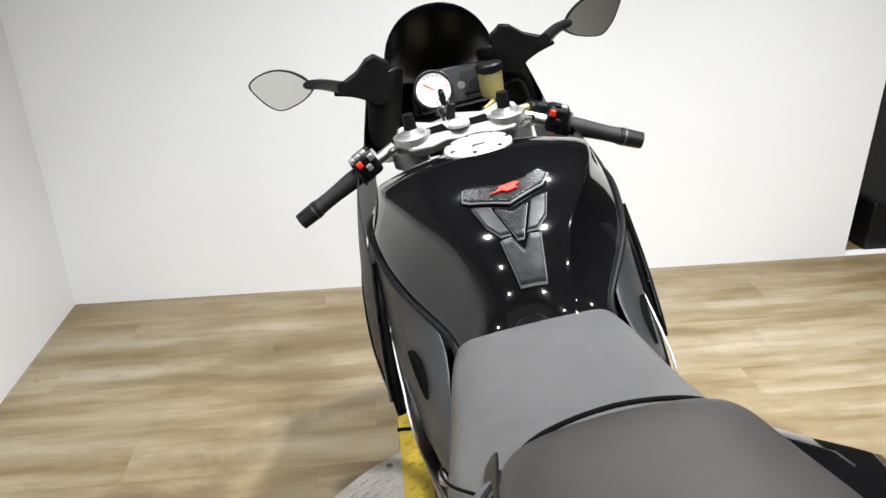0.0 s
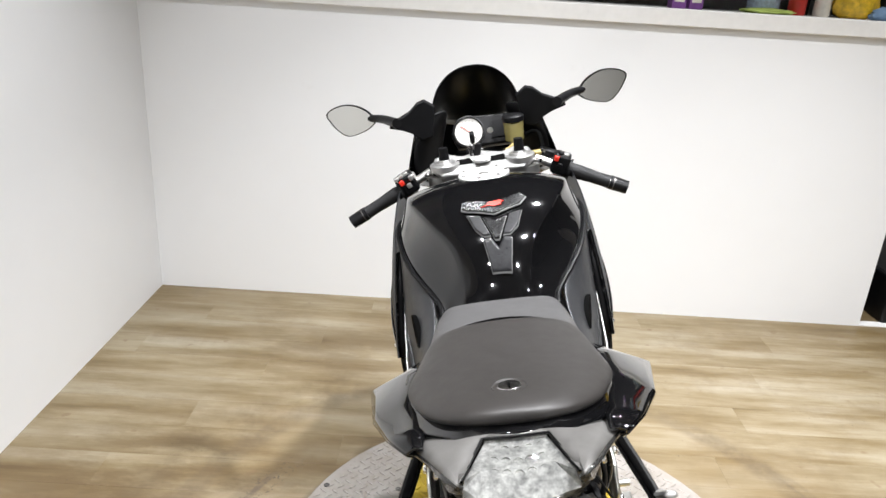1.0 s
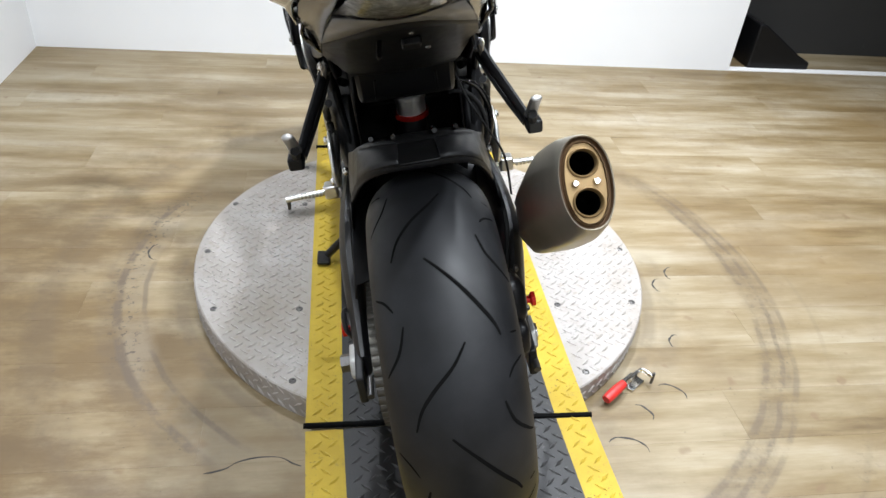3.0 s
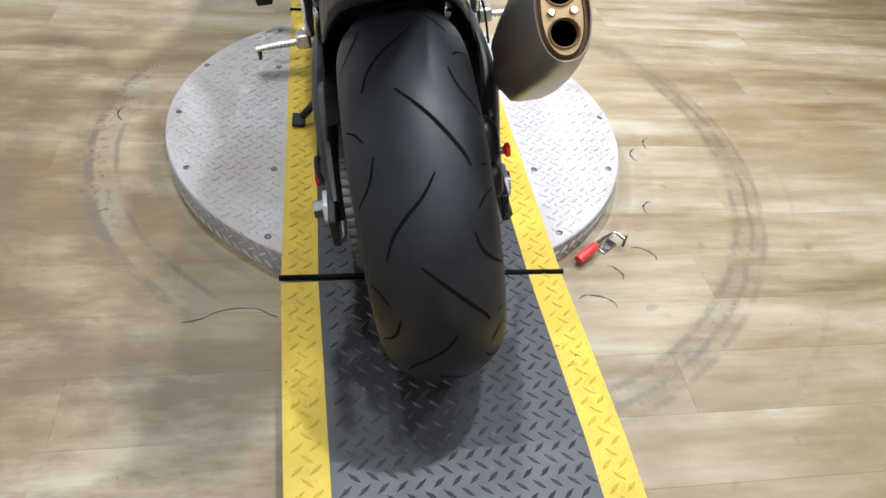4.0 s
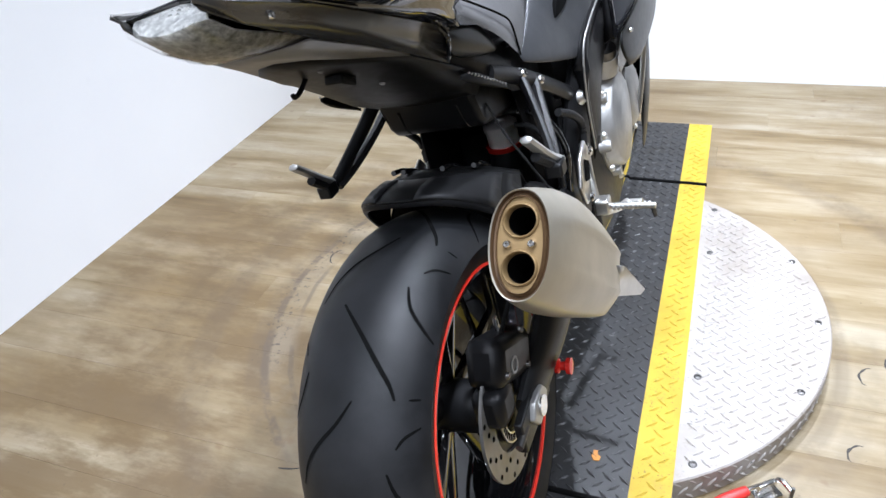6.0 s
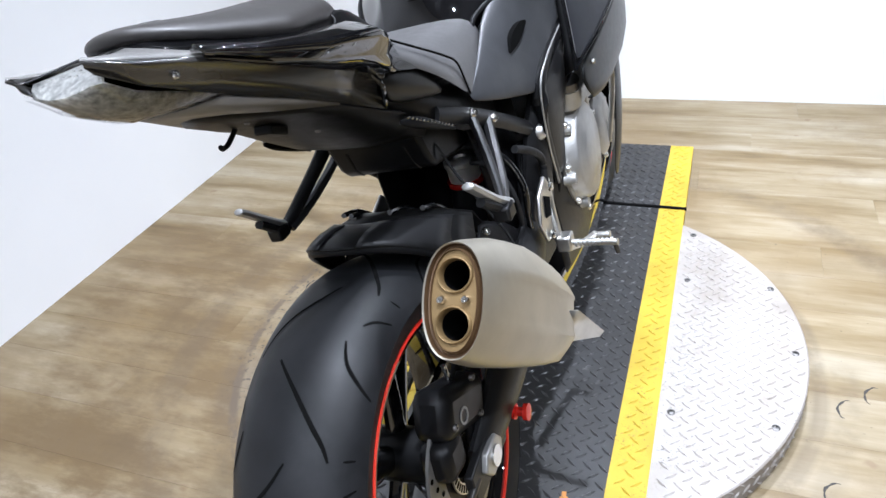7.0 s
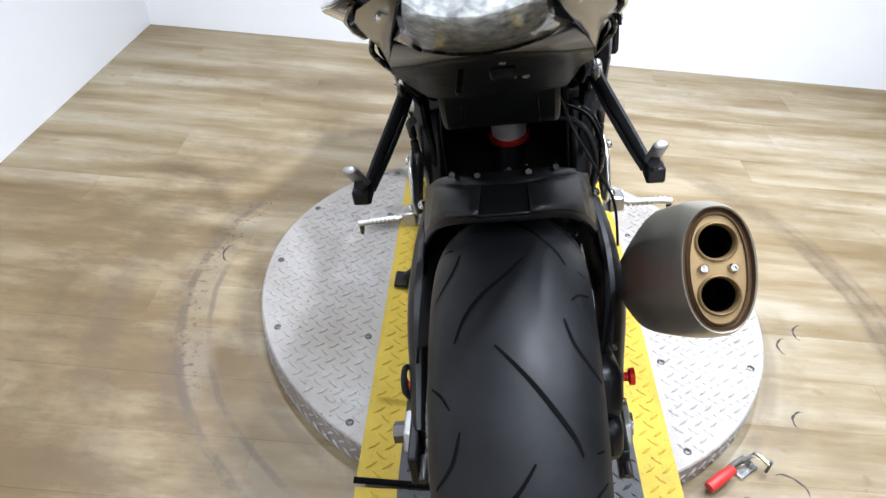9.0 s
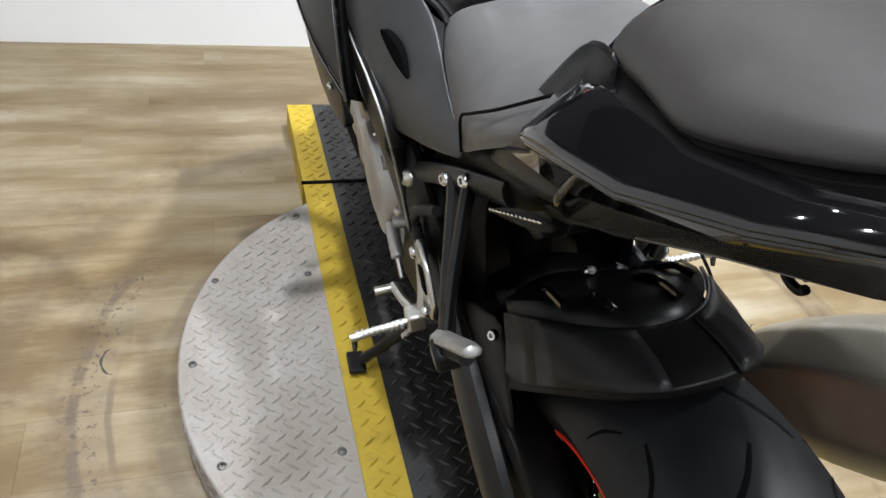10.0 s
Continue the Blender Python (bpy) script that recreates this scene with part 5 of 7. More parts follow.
LOGO = [(-0.024, 0.594), (-0.012, 0.598), (-0.008, 0.603), (0.012, 0.606), (0.02, 0.604), (0.012, 0.6), (0.016, 0.597), (0.0, 0.594), (-0.006, 0.597)]
pad_piece(pad_shape(LOGO), RED_PAINT, "pad_mark", 0.0095, pad, "red slanted mark")

seat = part("rider_seat", shell([
    (0.105, [(0, 0.985), (0.07, 0.982), (0.1, 0.965), (0.108, 0.958), (0.104, 0.95)]),
    (0.15, [(0, 0.965), (0.08, 0.962), (0.116, 0.945), (0.122, 0.93), (0.118, 0.922)]),
    (0.22, [(0, 0.925), (0.088, 0.923), (0.13, 0.905), (0.142, 0.888), (0.14, 0.877)]),
    (0.30, [(0, 0.9), (0.088, 0.898), (0.13, 0.876), (0.146, 0.84), (0.143, 0.822)]),
    (0.36, [(0, 0.89), (0.084, 0.889), (0.122, 0.872), (0.138, 0.815), (0.134, 0.772)]),
    (0.42, [(0, 0.883), (0.076, 0.882), (0.112, 0.868), (0.13, 0.83), (0.128, 0.775)]),
    (0.48, [(0, 0.877), (0.074, 0.876), (0.105, 0.866), (0.121, 0.838), (0.12, 0.79)]),
    (0.53, [(0, 0.868), (0.074, 0.867), (0.098, 0.858), (0.108, 0.838), (0.108, 0.8)]),
    (0.56, [(0, 0.85), (0.074, 0.85), (0.094, 0.845), (0.1, 0.83), (0.1, 0.8)])]), SEAT_RIDER, bike, "grey-black rider seat in grained vinyl", sub=2)
for sx in (-1, 1):
    finish("seam", tube([(0.112 * sx, 0.185, 0.915), (0.133 * sx, 0.24, 0.878), (0.143 * sx, 0.29, 0.848), (0.1435 * sx, 0.325, 0.825), (0.139 * sx, 0.348, 0.785), (0.1365 * sx, 0.358, 0.765)], 0.0016, 6), GROOVE, seat)

PILL = [
    (-0.106, [(0, 1.034), (0.014, 1.033), (0.024, 1.029), (0.02, 1.024), (0, 1.022)]),
    (-0.094, [(0, 1.037), (0.038, 1.033), (0.054, 1.024), (0.048, 1.015), (0, 1.012)]),
    (-0.06, [(0, 1.031), (0.06, 1.025), (0.084, 1.009), (0.078, 0.996), (0, 0.993)]),
    (-0.01, [(0, 1.022), (0.074, 1.014), (0.103, 0.992), (0.096, 0.977), (0, 0.972)]),
    (0.03, [(0, 1.016), (0.078, 1.008), (0.114, 0.982), (0.106, 0.963), (0, 0.957)]),
    (0.045, [(0, 1.014), (0.078, 1.006), (0.113, 0.981), (0.106, 0.96), (0, 0.955)]),
    (0.085, [(0, 1.009), (0.072, 1.001), (0.104, 0.979), (0.101, 0.955), (0, 0.95)]),
    (0.125, [(0, 1.004), (0.067, 0.998), (0.098, 0.977), (0.096, 0.945), (0, 0.94)]),
    (0.15, [(0, 0.998), (0.064, 0.993), (0.093, 0.974), (0.092, 0.936), (0, 0.93)]),
    (0.166, [(0, 0.975), (0.055, 0.97), (0.082, 0.957), (0.084, 0.93), (0, 0.925)])]
PILL = [(y, [(x, z + 0.022) for x, z in half]) for y, half in PILL]
pill = part("passenger_seat", shell(PILL, closed=True), SEAT_PILLION, bike, "brown-grey passenger seat with a lock in its back", sub=2)
under = [(y - 0.006, [(x * 0.99, z - 0.016) for x, z in half]) for y, half in PILL[:7]]
part("seat_base", shell(under, closed=True), GLOSS_BLACK, pill, "gloss black seat pan", bevel=0.004)
part("piping", tube([(-0.086, 0.157, 0.980), (-0.056, 0.158, 1.003), (0, 0.161, 1.0105), (0.056, 0.158, 1.003), (0.086, 0.157, 0.980)], 0.002, 8), GROOVE, pill, "black piping")
LOCK_AT = Matrix.Translation((0, -0.053, 1.0515)) @ Matrix.Rotation(radians(-9), 4, "X")


def at_lock(bm):
    bm.transform(LOCK_AT)
    return bm


part("lock_well", at_lock(lathe([(-0.004, 0.0175), (-0.0015, 0.0165), (-0.003, 0.0135), (-0.006, 0.0115)], 28, "Z")), SEAT_PILLION, pill, "dark recess round the lock")
lock = part("seat_lock", at_lock(lathe([(-0.012, 0.0115), (-0.002, 0.0115), (-0.001, 0.0105), (-0.0015, 0.004)], 28, "Z")), STEEL, pill, "chrome key lock")
# black bar on the lock for the shade in its slot
part("key_slot_shade", at_lock(box(0, 0, -0.0012, 0.002, 0.009, 0.0015)), SOOT_AND_SHADE, lock)

# tail
tail = new("tail_fairing")
tail.parent = bike
INNER = [(0.047, -0.173, 1.021), (0.036, -0.143, 1.0195), (0.0275, -0.116, 1.018), (0.012, -0.098, 1.012), (0.012, -0.04, 0.985), (0.012, 0.05, 0.945), (0.012, 0.14, 0.9)]
RIDGE = [(0.047, -0.184, 1.027), (0.062, -0.149, 1.013), (0.078, -0.111, 0.999), (0.094, -0.076, 0.985), (0.108, -0.03, 0.962), (0.12, 0.05, 0.926), (0.128, 0.14, 0.886)]
LOWER = [(0.047, -0.176, 1.013), (0.058, -0.142, 0.988), (0.067, -0.104, 0.967), (0.074, -0.071, 0.949), (0.088, 0.0, 0.914), (0.102, 0.07, 0.876), (0.112, 0.145, 0.835)]


def between(a, b, t, dz=0.0, dx=0.0):
    return tuple(p + (q - p) * t + (dx, 0.0, dz)[k] for k, (p, q) in enumerate(zip(a, b)))


finish("tail_bridge", sheet([[(-0.0275, -0.116, 1.0175), (0.0, -0.113, 1.015), (0.0275, -0.116, 1.0175)], [(-0.012, -0.098, 1.0125), (0.0, -0.096, 1.0122), (0.012, -0.098, 1.0125)], [(-0.012, -0.04, 0.9855), (0.0, -0.04, 0.9855), (0.012, -0.04, 0.9855)]]), SATIN_GREY, tail, "satin dark grey tail centre", solid=0.003)
EDGE = [(0.134, 0.170, 0.902), (0.156, 0.128, 0.928), (0.162, 0.106, 0.938), (0.147, 0.02, 0.955), (0.122, -0.045, 0.976), (0.096, -0.098, 0.997)]
for sx in (-1, 1):
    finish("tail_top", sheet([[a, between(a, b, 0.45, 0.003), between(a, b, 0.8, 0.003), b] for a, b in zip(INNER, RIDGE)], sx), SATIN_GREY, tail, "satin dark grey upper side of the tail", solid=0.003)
    # the flank's shade is in its darker material
    finish("tail_flank", sheet([[b, between(b, c, 0.12, 0.0, 0.0025), between(b, c, 0.55, 0.002, -0.003), c] for b, c in zip(RIDGE, LOWER)], sx), SHADED_FLANK, tail, "satin dark grey tail flank, coloured darker for its shade", solid=0.003)
    root = [(0.088, 0.172, 0.944), (0.088, 0.13, 0.958), (0.088, 0.105, 0.962), (0.088, 0.02, 0.973), (0.084, -0.045, 0.985), (0.082, -0.098, 1.001)]
    low = [(0.136, 0.215, 0.858), (0.134, 0.145, 0.880), (0.133, 0.115, 0.889), (0.128, 0.047, 0.921), (0.116, -0.03, 0.957), (0.096, -0.09, 0.987)]
    finish("side_fin", sheet([[a, between(a, b, 0.5, 0.004), between(a, b, 0.9, 0.002), b] for a, b in zip(root, EDGE)], sx), GLOSS_BLACK, tail, "gloss black pointed side fin", solid=0.004)
    finish("side_panel", sheet([[a, between(a, b, 0.12), between(a, b, 0.5, 0.0, -0.006), b] for a, b in zip(EDGE, low)], sx), GLOSS_BLACK, tail, "gloss black side panel", solid=0.004)
    finish("front_flap", sheet([[(0.122, 0.122, 0.889), (0.128, 0.187, 0.872), (0.130, 0.243, 0.853)], [(0.127, 0.127, 0.868), (0.131, 0.197, 0.840), (0.131, 0.277, 0.813)], [(0.110, 0.146, 0.838), (0.120, 0.212, 0.816), (0.126, 0.305, 0.790)]], sx), FIN_BLACK, tail, "black panel below the seat", solid=0.005, sub=1)
    finish("flap_edge", tube([(0.124 * sx, 0.118, 0.892), (0.13 * sx, 0.124, 0.872), (0.121 * sx, 0.135, 0.852), (0.112 * sx, 0.146, 0.837)], 0.0035, 8, 5), GLOSS_BLACK, tail)
    # added black sheet that stands in for the shade under the seat
    finish("dark_filler", sheet([[(0.1, 0.14, 0.89), (0.116, 0.22, 0.845), (0.12, 0.34, 0.785), (0.118, 0.48, 0.755)], [(0.1, 0.16, 0.83), (0.112, 0.22, 0.785), (0.118, 0.34, 0.715), (0.118, 0.48, 0.665)]], sx), PLASTIC, tail, "black filler sheet for the shaded space under the seat", solid=0.004)
    finish("strap_cover", sheet([[(0.084, 0.195, 0.950), (0.09, 0.16, 0.965), (0.094, 0.115, 0.970)], [(0.098, 0.242, 0.892), (0.103, 0.19, 0.918), (0.101, 0.13, 0.942)], [(0.099, 0.27, 0.864), (0.106, 0.22, 0.880), (0.104, 0.15, 0.920)], [(0.098, 0.275, 0.845), (0.104, 0.23, 0.850), (0.102, 0.15, 0.890)]], sx), FIN_BLACK, tail, "black cover below the seat's front corner", solid=0.005, sub=1)
    for at in ((0.0705, -0.116, 0.986), (0.129, 0.165, 0.877)):
        screw((at[0] * sx, at[1], at[2] + 0.0218), (sx, -0.25, 0.25), 0.0042, tail, STEEL, depth=0.003)
    rail = finish("studded_rail", tube([(0.113 * sx, 0.168, 0.806), (0.121 * sx, 0.215, 0.783), (0.129 * sx, 0.285, 0.742)], lambda t: 0.0025 + 0.006 * math.sin(math.pi * min(1, t * 1.1 + 0.02)), 8, 5, 0.6), PLASTIC, tail, "black rail with a row of bright studs")
    for k in range(13):
        t = k / 12
        at = Vector((0.1205 + 0.011 * t, 0.178 + 0.095 * t, 0.807 - 0.055 * t))
        finish("stud", rod((at.x * sx, at.y, at.z), ((at.x + 0.002) * sx, at.y, at.z + 0.001), 0.0018, 0.0012, 8), STEEL, rail)
CHIN = [
    [(0.072, -0.071, 0.948), (0.046, -0.082, 0.9465), (0.022, -0.087, 0.946), (0, -0.089, 0.946)],
    [(0.088, 0.0, 0.913), (0.05, -0.048, 0.927), (0.025, -0.068, 0.935), (0, -0.073, 0.9375)],
    [(0.102, 0.068, 0.876), (0.066, 0.0, 0.903), (0.034, -0.035, 0.920), (0, -0.05, 0.9265)]]
UNDER = [
    CHIN[2],
    [(0.104, 0.085, 0.865), (0.07, 0.035, 0.885), (0.036, 0.005, 0.898), (0, -0.006, 0.902)],
    [(0.107, 0.11, 0.853), (0.072, 0.085, 0.86), (0.038, 0.07, 0.861), (0, 0.064, 0.862)],
    [(0.111, 0.145, 0.833), (0.078, 0.142, 0.818), (0.04, 0.141, 0.812), (0, 0.14, 0.811)],
    [(0.108, 0.21, 0.803), (0.086, 0.205, 0.778), (0.04, 0.202, 0.773), (0, 0.2, 0.772)],
    [(0.1, 0.285, 0.775), (0.085, 0.27, 0.745), (0.04, 0.269, 0.742), (0, 0.268, 0.741)]]


def full_width(rows):
    return [[(-x, y, z) for x, y, z in row] + [(x, y, z) for x, y, z in reversed(row[:-1])] for row in rows]


finish("tail_chin", sheet(full_width(CHIN)), SATIN_GREY, tail, "satin dark grey chin below the lamp", solid=0.003)
finish("under_tail", sheet(full_width(UNDER)), PLASTIC, tail, "black plastic under tail", solid=0.004)
to_side = Matrix.Rotation(radians(90), 4, "Z") @ Matrix.Rotation(radians(90), 4, "X")
finish("rear_box", plate([(0.24, 0.80), (0.258, 0.745), (0.272, 0.702), (0.288, 0.684), (0.36, 0.668), (0.46, 0.655), (0.46, 0.77), (0.3, 0.8)], 0.164, to_side), SATIN_BLACK, tail, "black box below the tail", bevel=0.008)
for k in (-1, 1):
    finish("box_rib", tube([(0.05 * k, 0.262, 0.735), (0.052 * k, 0.276, 0.70), (0.052 * k, 0.29, 0.686)], 0.003, 6), SATIN_BLACK, tail)
finish("plate_bracket", tube([(-0.028, 0.035, 0.880), (-0.031, 0.016, 0.869), (-0.031, 0.004, 0.868), (-0.030, 0.0, 0.872)], 0.0032, 8, 5), PLASTIC, tail, "black bracket hook under the tail")
finish("wire_block", box(0.012, 0.045, 0.866, 0.026, 0.035, 0.012, Matrix.Rotation(radians(-28), 4, "X")), PLASTIC, tail, bevel=0.003)
for at in ((0.012, 0.012, 0.893), (0.035, 0.1, 0.838)):
    screw((at[0], at[1], at[2] + 0.021), (0, -0.5, -0.7), 0.0038, tail, SATIN_GREY, depth=0.003)

lamp = new("tail_lamp")
lamp.parent = bike
LENS_ROWS = [
    [(0.047, -0.171, 1.0175), (0.0275, -0.118, 1.0165), (0.014, -0.1155, 1.0145), (0, -0.1145, 1.0135)],
    [(0.0485, -0.175, 1.013), (0.031, -0.155, 1.0155), (0.016, -0.157, 1.0135), (0, -0.158, 1.0125)],
    [(0.049, -0.177, 1.006), (0.036, -0.181, 1.006), (0.018, -0.185, 1.003), (0, -0.186, 1.002)],
    [(0.052, -0.15, 0.986), (0.04, -0.156, 0.981), (0.02, -0.161, 0.978), (0, -0.163, 0.977)],
    [(0.065, -0.105, 0.965), (0.045, -0.115, 0.957), (0.022, -0.121, 0.954), (0, -0.123, 0.953)],
    [(0.073, -0.072, 0.951), (0.048, -0.081, 0.948), (0.024, -0.086, 0.947), (0, -0.088, 0.947)]]


def lamp_rows(scale, dy, dz):
    """The lamp's skin over its full width, drawn in towards its middle."""
    mid = Vector((0, -0.12, 0.985))
    rows = []
    for row in LENS_ROWS:
        full = [(-x, y, z) for x, y, z in row] + [(x, y, z) for x, y, z in reversed(row[:-1])]
        rows.append([tuple(mid + (Vector(p) - mid) * scale + Vector((0, dy, dz))) for p in full])
    return rows


finish("lens", sheet(lamp_rows(1.0, 0, 0)), LENS, lamp, "clear tail lamp lens")
finish("reflector", sheet(lamp_rows(0.93, 0.003, 0.0)), REFLECTOR, lamp, "silvered lamp reflector", smooth=False, solid=0.002)
for r, (y, z, n) in enumerate(((-0.125, 1.008, 2), (-0.14, 1.0085, 2), (-0.154, 1.0075, 3), (-0.158, 0.994, 3), (-0.146, 0.981, 3), (-0.131, 0.971, 4), (-0.114, 0.962, 4))):
    for k in range(-n, n + 1):
        at = (k * 0.0098, y + 0.0012 * abs(k), z + 0.0004 * abs(k))
        way = Vector((0.12 * k / n, -1.0, 1.2 if r < 3 else -0.75)).normalized()
        cup = lathe([(0.0, 0.0028), (0.003, 0.0046), (0.004, 0.0042), (0.001, 0.002)], 10, "Z")
        cup.transform(Matrix.Translation(at) @ way.to_track_quat("Z", "Y").to_matrix().to_4x4())
        finish("led_cup", cup, REFLECTOR, lamp)
finish("lamp_band", tube([(-0.0455, -0.17, 1.0195), (-0.028, -0.118, 1.0195), (0.0, -0.1145, 1.0165), (0.028, -0.118, 1.0195), (0.0455, -0.17, 1.0195)], 0.0013, 8, 1), FIN_BLACK, lamp, "black seal over the lens")

# side covers and fairings
def shell_patch(points, side):
    """A thin proud plate over a ring of points on a curved skin."""
    bm = bmesh.new()
    pts = spline(points + points[:1], 4)[:-1]
    out = [bm.verts.new(((p.x + 0.002) * side, p.y, p.z)) for p in pts]
    inn = [bm.verts.new(((p.x - 0.008) * side, p.y, p.z)) for p in pts]
    bm.faces.new(out)
    for k in range(len(pts)):
        j = (k + 1) % len(pts)
        bm.faces.new((out[k], out[j], inn[j], inn[k]))
    return bm


for sx in (-1, 1):
    cover = finish("side_cover", sheet([
        [(0.131, 0.362, 0.760), (0.126, 0.45, 0.790), (0.112, 0.53, 0.828), (0.121, 0.575, 0.850), (0.145, 0.62, 0.866), (0.164, 0.66, 0.878), (0.181, 0.72, 0.892), (0.191, 0.8, 0.902)],
        [(0.1315, 0.362, 0.758), (0.133, 0.45, 0.781), (0.124, 0.53, 0.818), (0.132, 0.575, 0.842), (0.152, 0.62, 0.857), (0.169, 0.66, 0.868), (0.185, 0.72, 0.880), (0.194, 0.8, 0.89)],
        [(0.133, 0.362, 0.754), (0.145, 0.45, 0.760), (0.146, 0.53, 0.785), (0.153, 0.575, 0.80), (0.164, 0.62, 0.812), (0.176, 0.66, 0.822), (0.189, 0.72, 0.832), (0.198, 0.8, 0.84)],
        [(0.134, 0.365, 0.751), (0.153, 0.45, 0.733), (0.164, 0.53, 0.725), (0.172, 0.575, 0.727), (0.178, 0.62, 0.752), (0.185, 0.66, 0.768), (0.193, 0.72, 0.785), (0.2, 0.8, 0.80)],
        [(0.134, 0.366, 0.749), (0.152, 0.45, 0.714), (0.164, 0.525, 0.690), (0.173, 0.56, 0.676), (0.18, 0.592, 0.702), (0.186, 0.625, 0.737), (0.192, 0.7, 0.757), (0.198, 0.8, 0.776)]], sx), COVER_GREY, bike, "satin grey side cover below the tank", solid=0.005, sub=2)
    # proud black plate in place of the recess, its shade in the colour
    finish("vent_shade", shell_patch([(0.155, 0.522, 0.768), (0.162, 0.56, 0.775), (0.168, 0.6, 0.796), (0.162, 0.58, 0.801), (0.155, 0.545, 0.79)], sx), SOOT_AND_SHADE, cover, "black tapering plate for the shade of a vent recess")
    upper = finish("side_fairing", sheet([
        [(0.198, 0.755, 0.872), (0.206, 0.83, 0.895), (0.213, 0.976, 0.91), (0.205, 1.17, 0.935), (0.17, 1.35, 0.93)],
        [(0.209, 0.72, 0.79), (0.224, 0.82, 0.81), (0.233, 0.976, 0.83), (0.228, 1.17, 0.85), (0.19, 1.37, 0.85)],
        [(0.216, 0.688, 0.705), (0.238, 0.81, 0.72), (0.248, 0.97, 0.74), (0.244, 1.17, 0.76), (0.2, 1.39, 0.77)],
        [(0.2175, 0.674, 0.672), (0.240, 0.805, 0.695), (0.250, 0.97, 0.72), (0.245, 1.17, 0.745), (0.2, 1.39, 0.755)]], sx), FAIRING, bike, "gloss black side fairing panel", solid=0.005, sub=2)
    finish("fairing_lip", tube([(0.199 * sx, 0.753, 0.87), (0.21 * sx, 0.718, 0.79), (0.218 * sx, 0.686, 0.705), (0.219 * sx, 0.672, 0.67)], 0.004, 8), GLOSS_BLACK, upper)
    finish("inner_edge", sheet([[(0.19, 0.76, 0.87), (0.196, 0.72, 0.79), (0.2, 0.69, 0.705), (0.195, 0.68, 0.66)], [(0.198, 0.757, 0.87), (0.209, 0.722, 0.79), (0.216, 0.69, 0.705), (0.2175, 0.676, 0.672)]], sx), PLASTIC, upper, solid=0.004)
    finish("fairing_crease", tube([(0.219 * sx, 0.676, 0.674), (0.2415 * sx, 0.805, 0.697), (0.2515 * sx, 0.97, 0.722), (0.2465 * sx, 1.17, 0.747)], 0.0025, 6), GLOSS_BLACK, upper)
    keel = finish("fairing_keel", sheet([
        [(0.2165, 0.676, 0.669), (0.237, 0.805, 0.692), (0.247, 0.97, 0.717), (0.242, 1.17, 0.742), (0.197, 1.39, 0.752)],
        [(0.221, 0.705, 0.612), (0.237, 0.81, 0.60), (0.245, 0.97, 0.62), (0.24, 1.17, 0.63), (0.2, 1.37, 0.64)],
        [(0.228, 0.745, 0.583), (0.234, 0.82, 0.566), (0.238, 0.97, 0.57), (0.235, 1.17, 0.58), (0.195, 1.37, 0.6)],
        [(0.2, 0.75, 0.585), (0.205, 0.82, 0.565), (0.21, 0.97, 0.565), (0.21, 1.17, 0.57), (0.175, 1.36, 0.59)]], sx), FIN_BLACK, bike, "black lower edge of the fairing", solid=0.005, sub=1)
    screw((0.232 * sx, 0.752, 0.659), (sx, -0.3, -0.2), 0.006, keel, STEEL)
    part("lower_fairing", sheet([
        [(0.2, 1.09, 0.6), (0.21, 1.15, 0.6), (0.18, 1.28, 0.6)],
        [(0.195, 1.05, 0.42), (0.205, 1.12, 0.4), (0.17, 1.24, 0.42)],
        [(0.17, 0.98, 0.27), (0.175, 1.06, 0.25), (0.14, 1.18, 0.28)]], sx), FIN_BLACK, bike, "black lower fairing", solid=0.006, sub=2)
    part("fairing_duct", tube([(0.215 * sx, 0.98, 0.62), (0.212 * sx, 0.98, 0.52), (0.19 * sx, 0.94, 0.4)], 0.009, 10, 6, 0.5), ALU if sx > 0 else PLASTIC, bike, "bright frame slider strut" if sx > 0 else "")

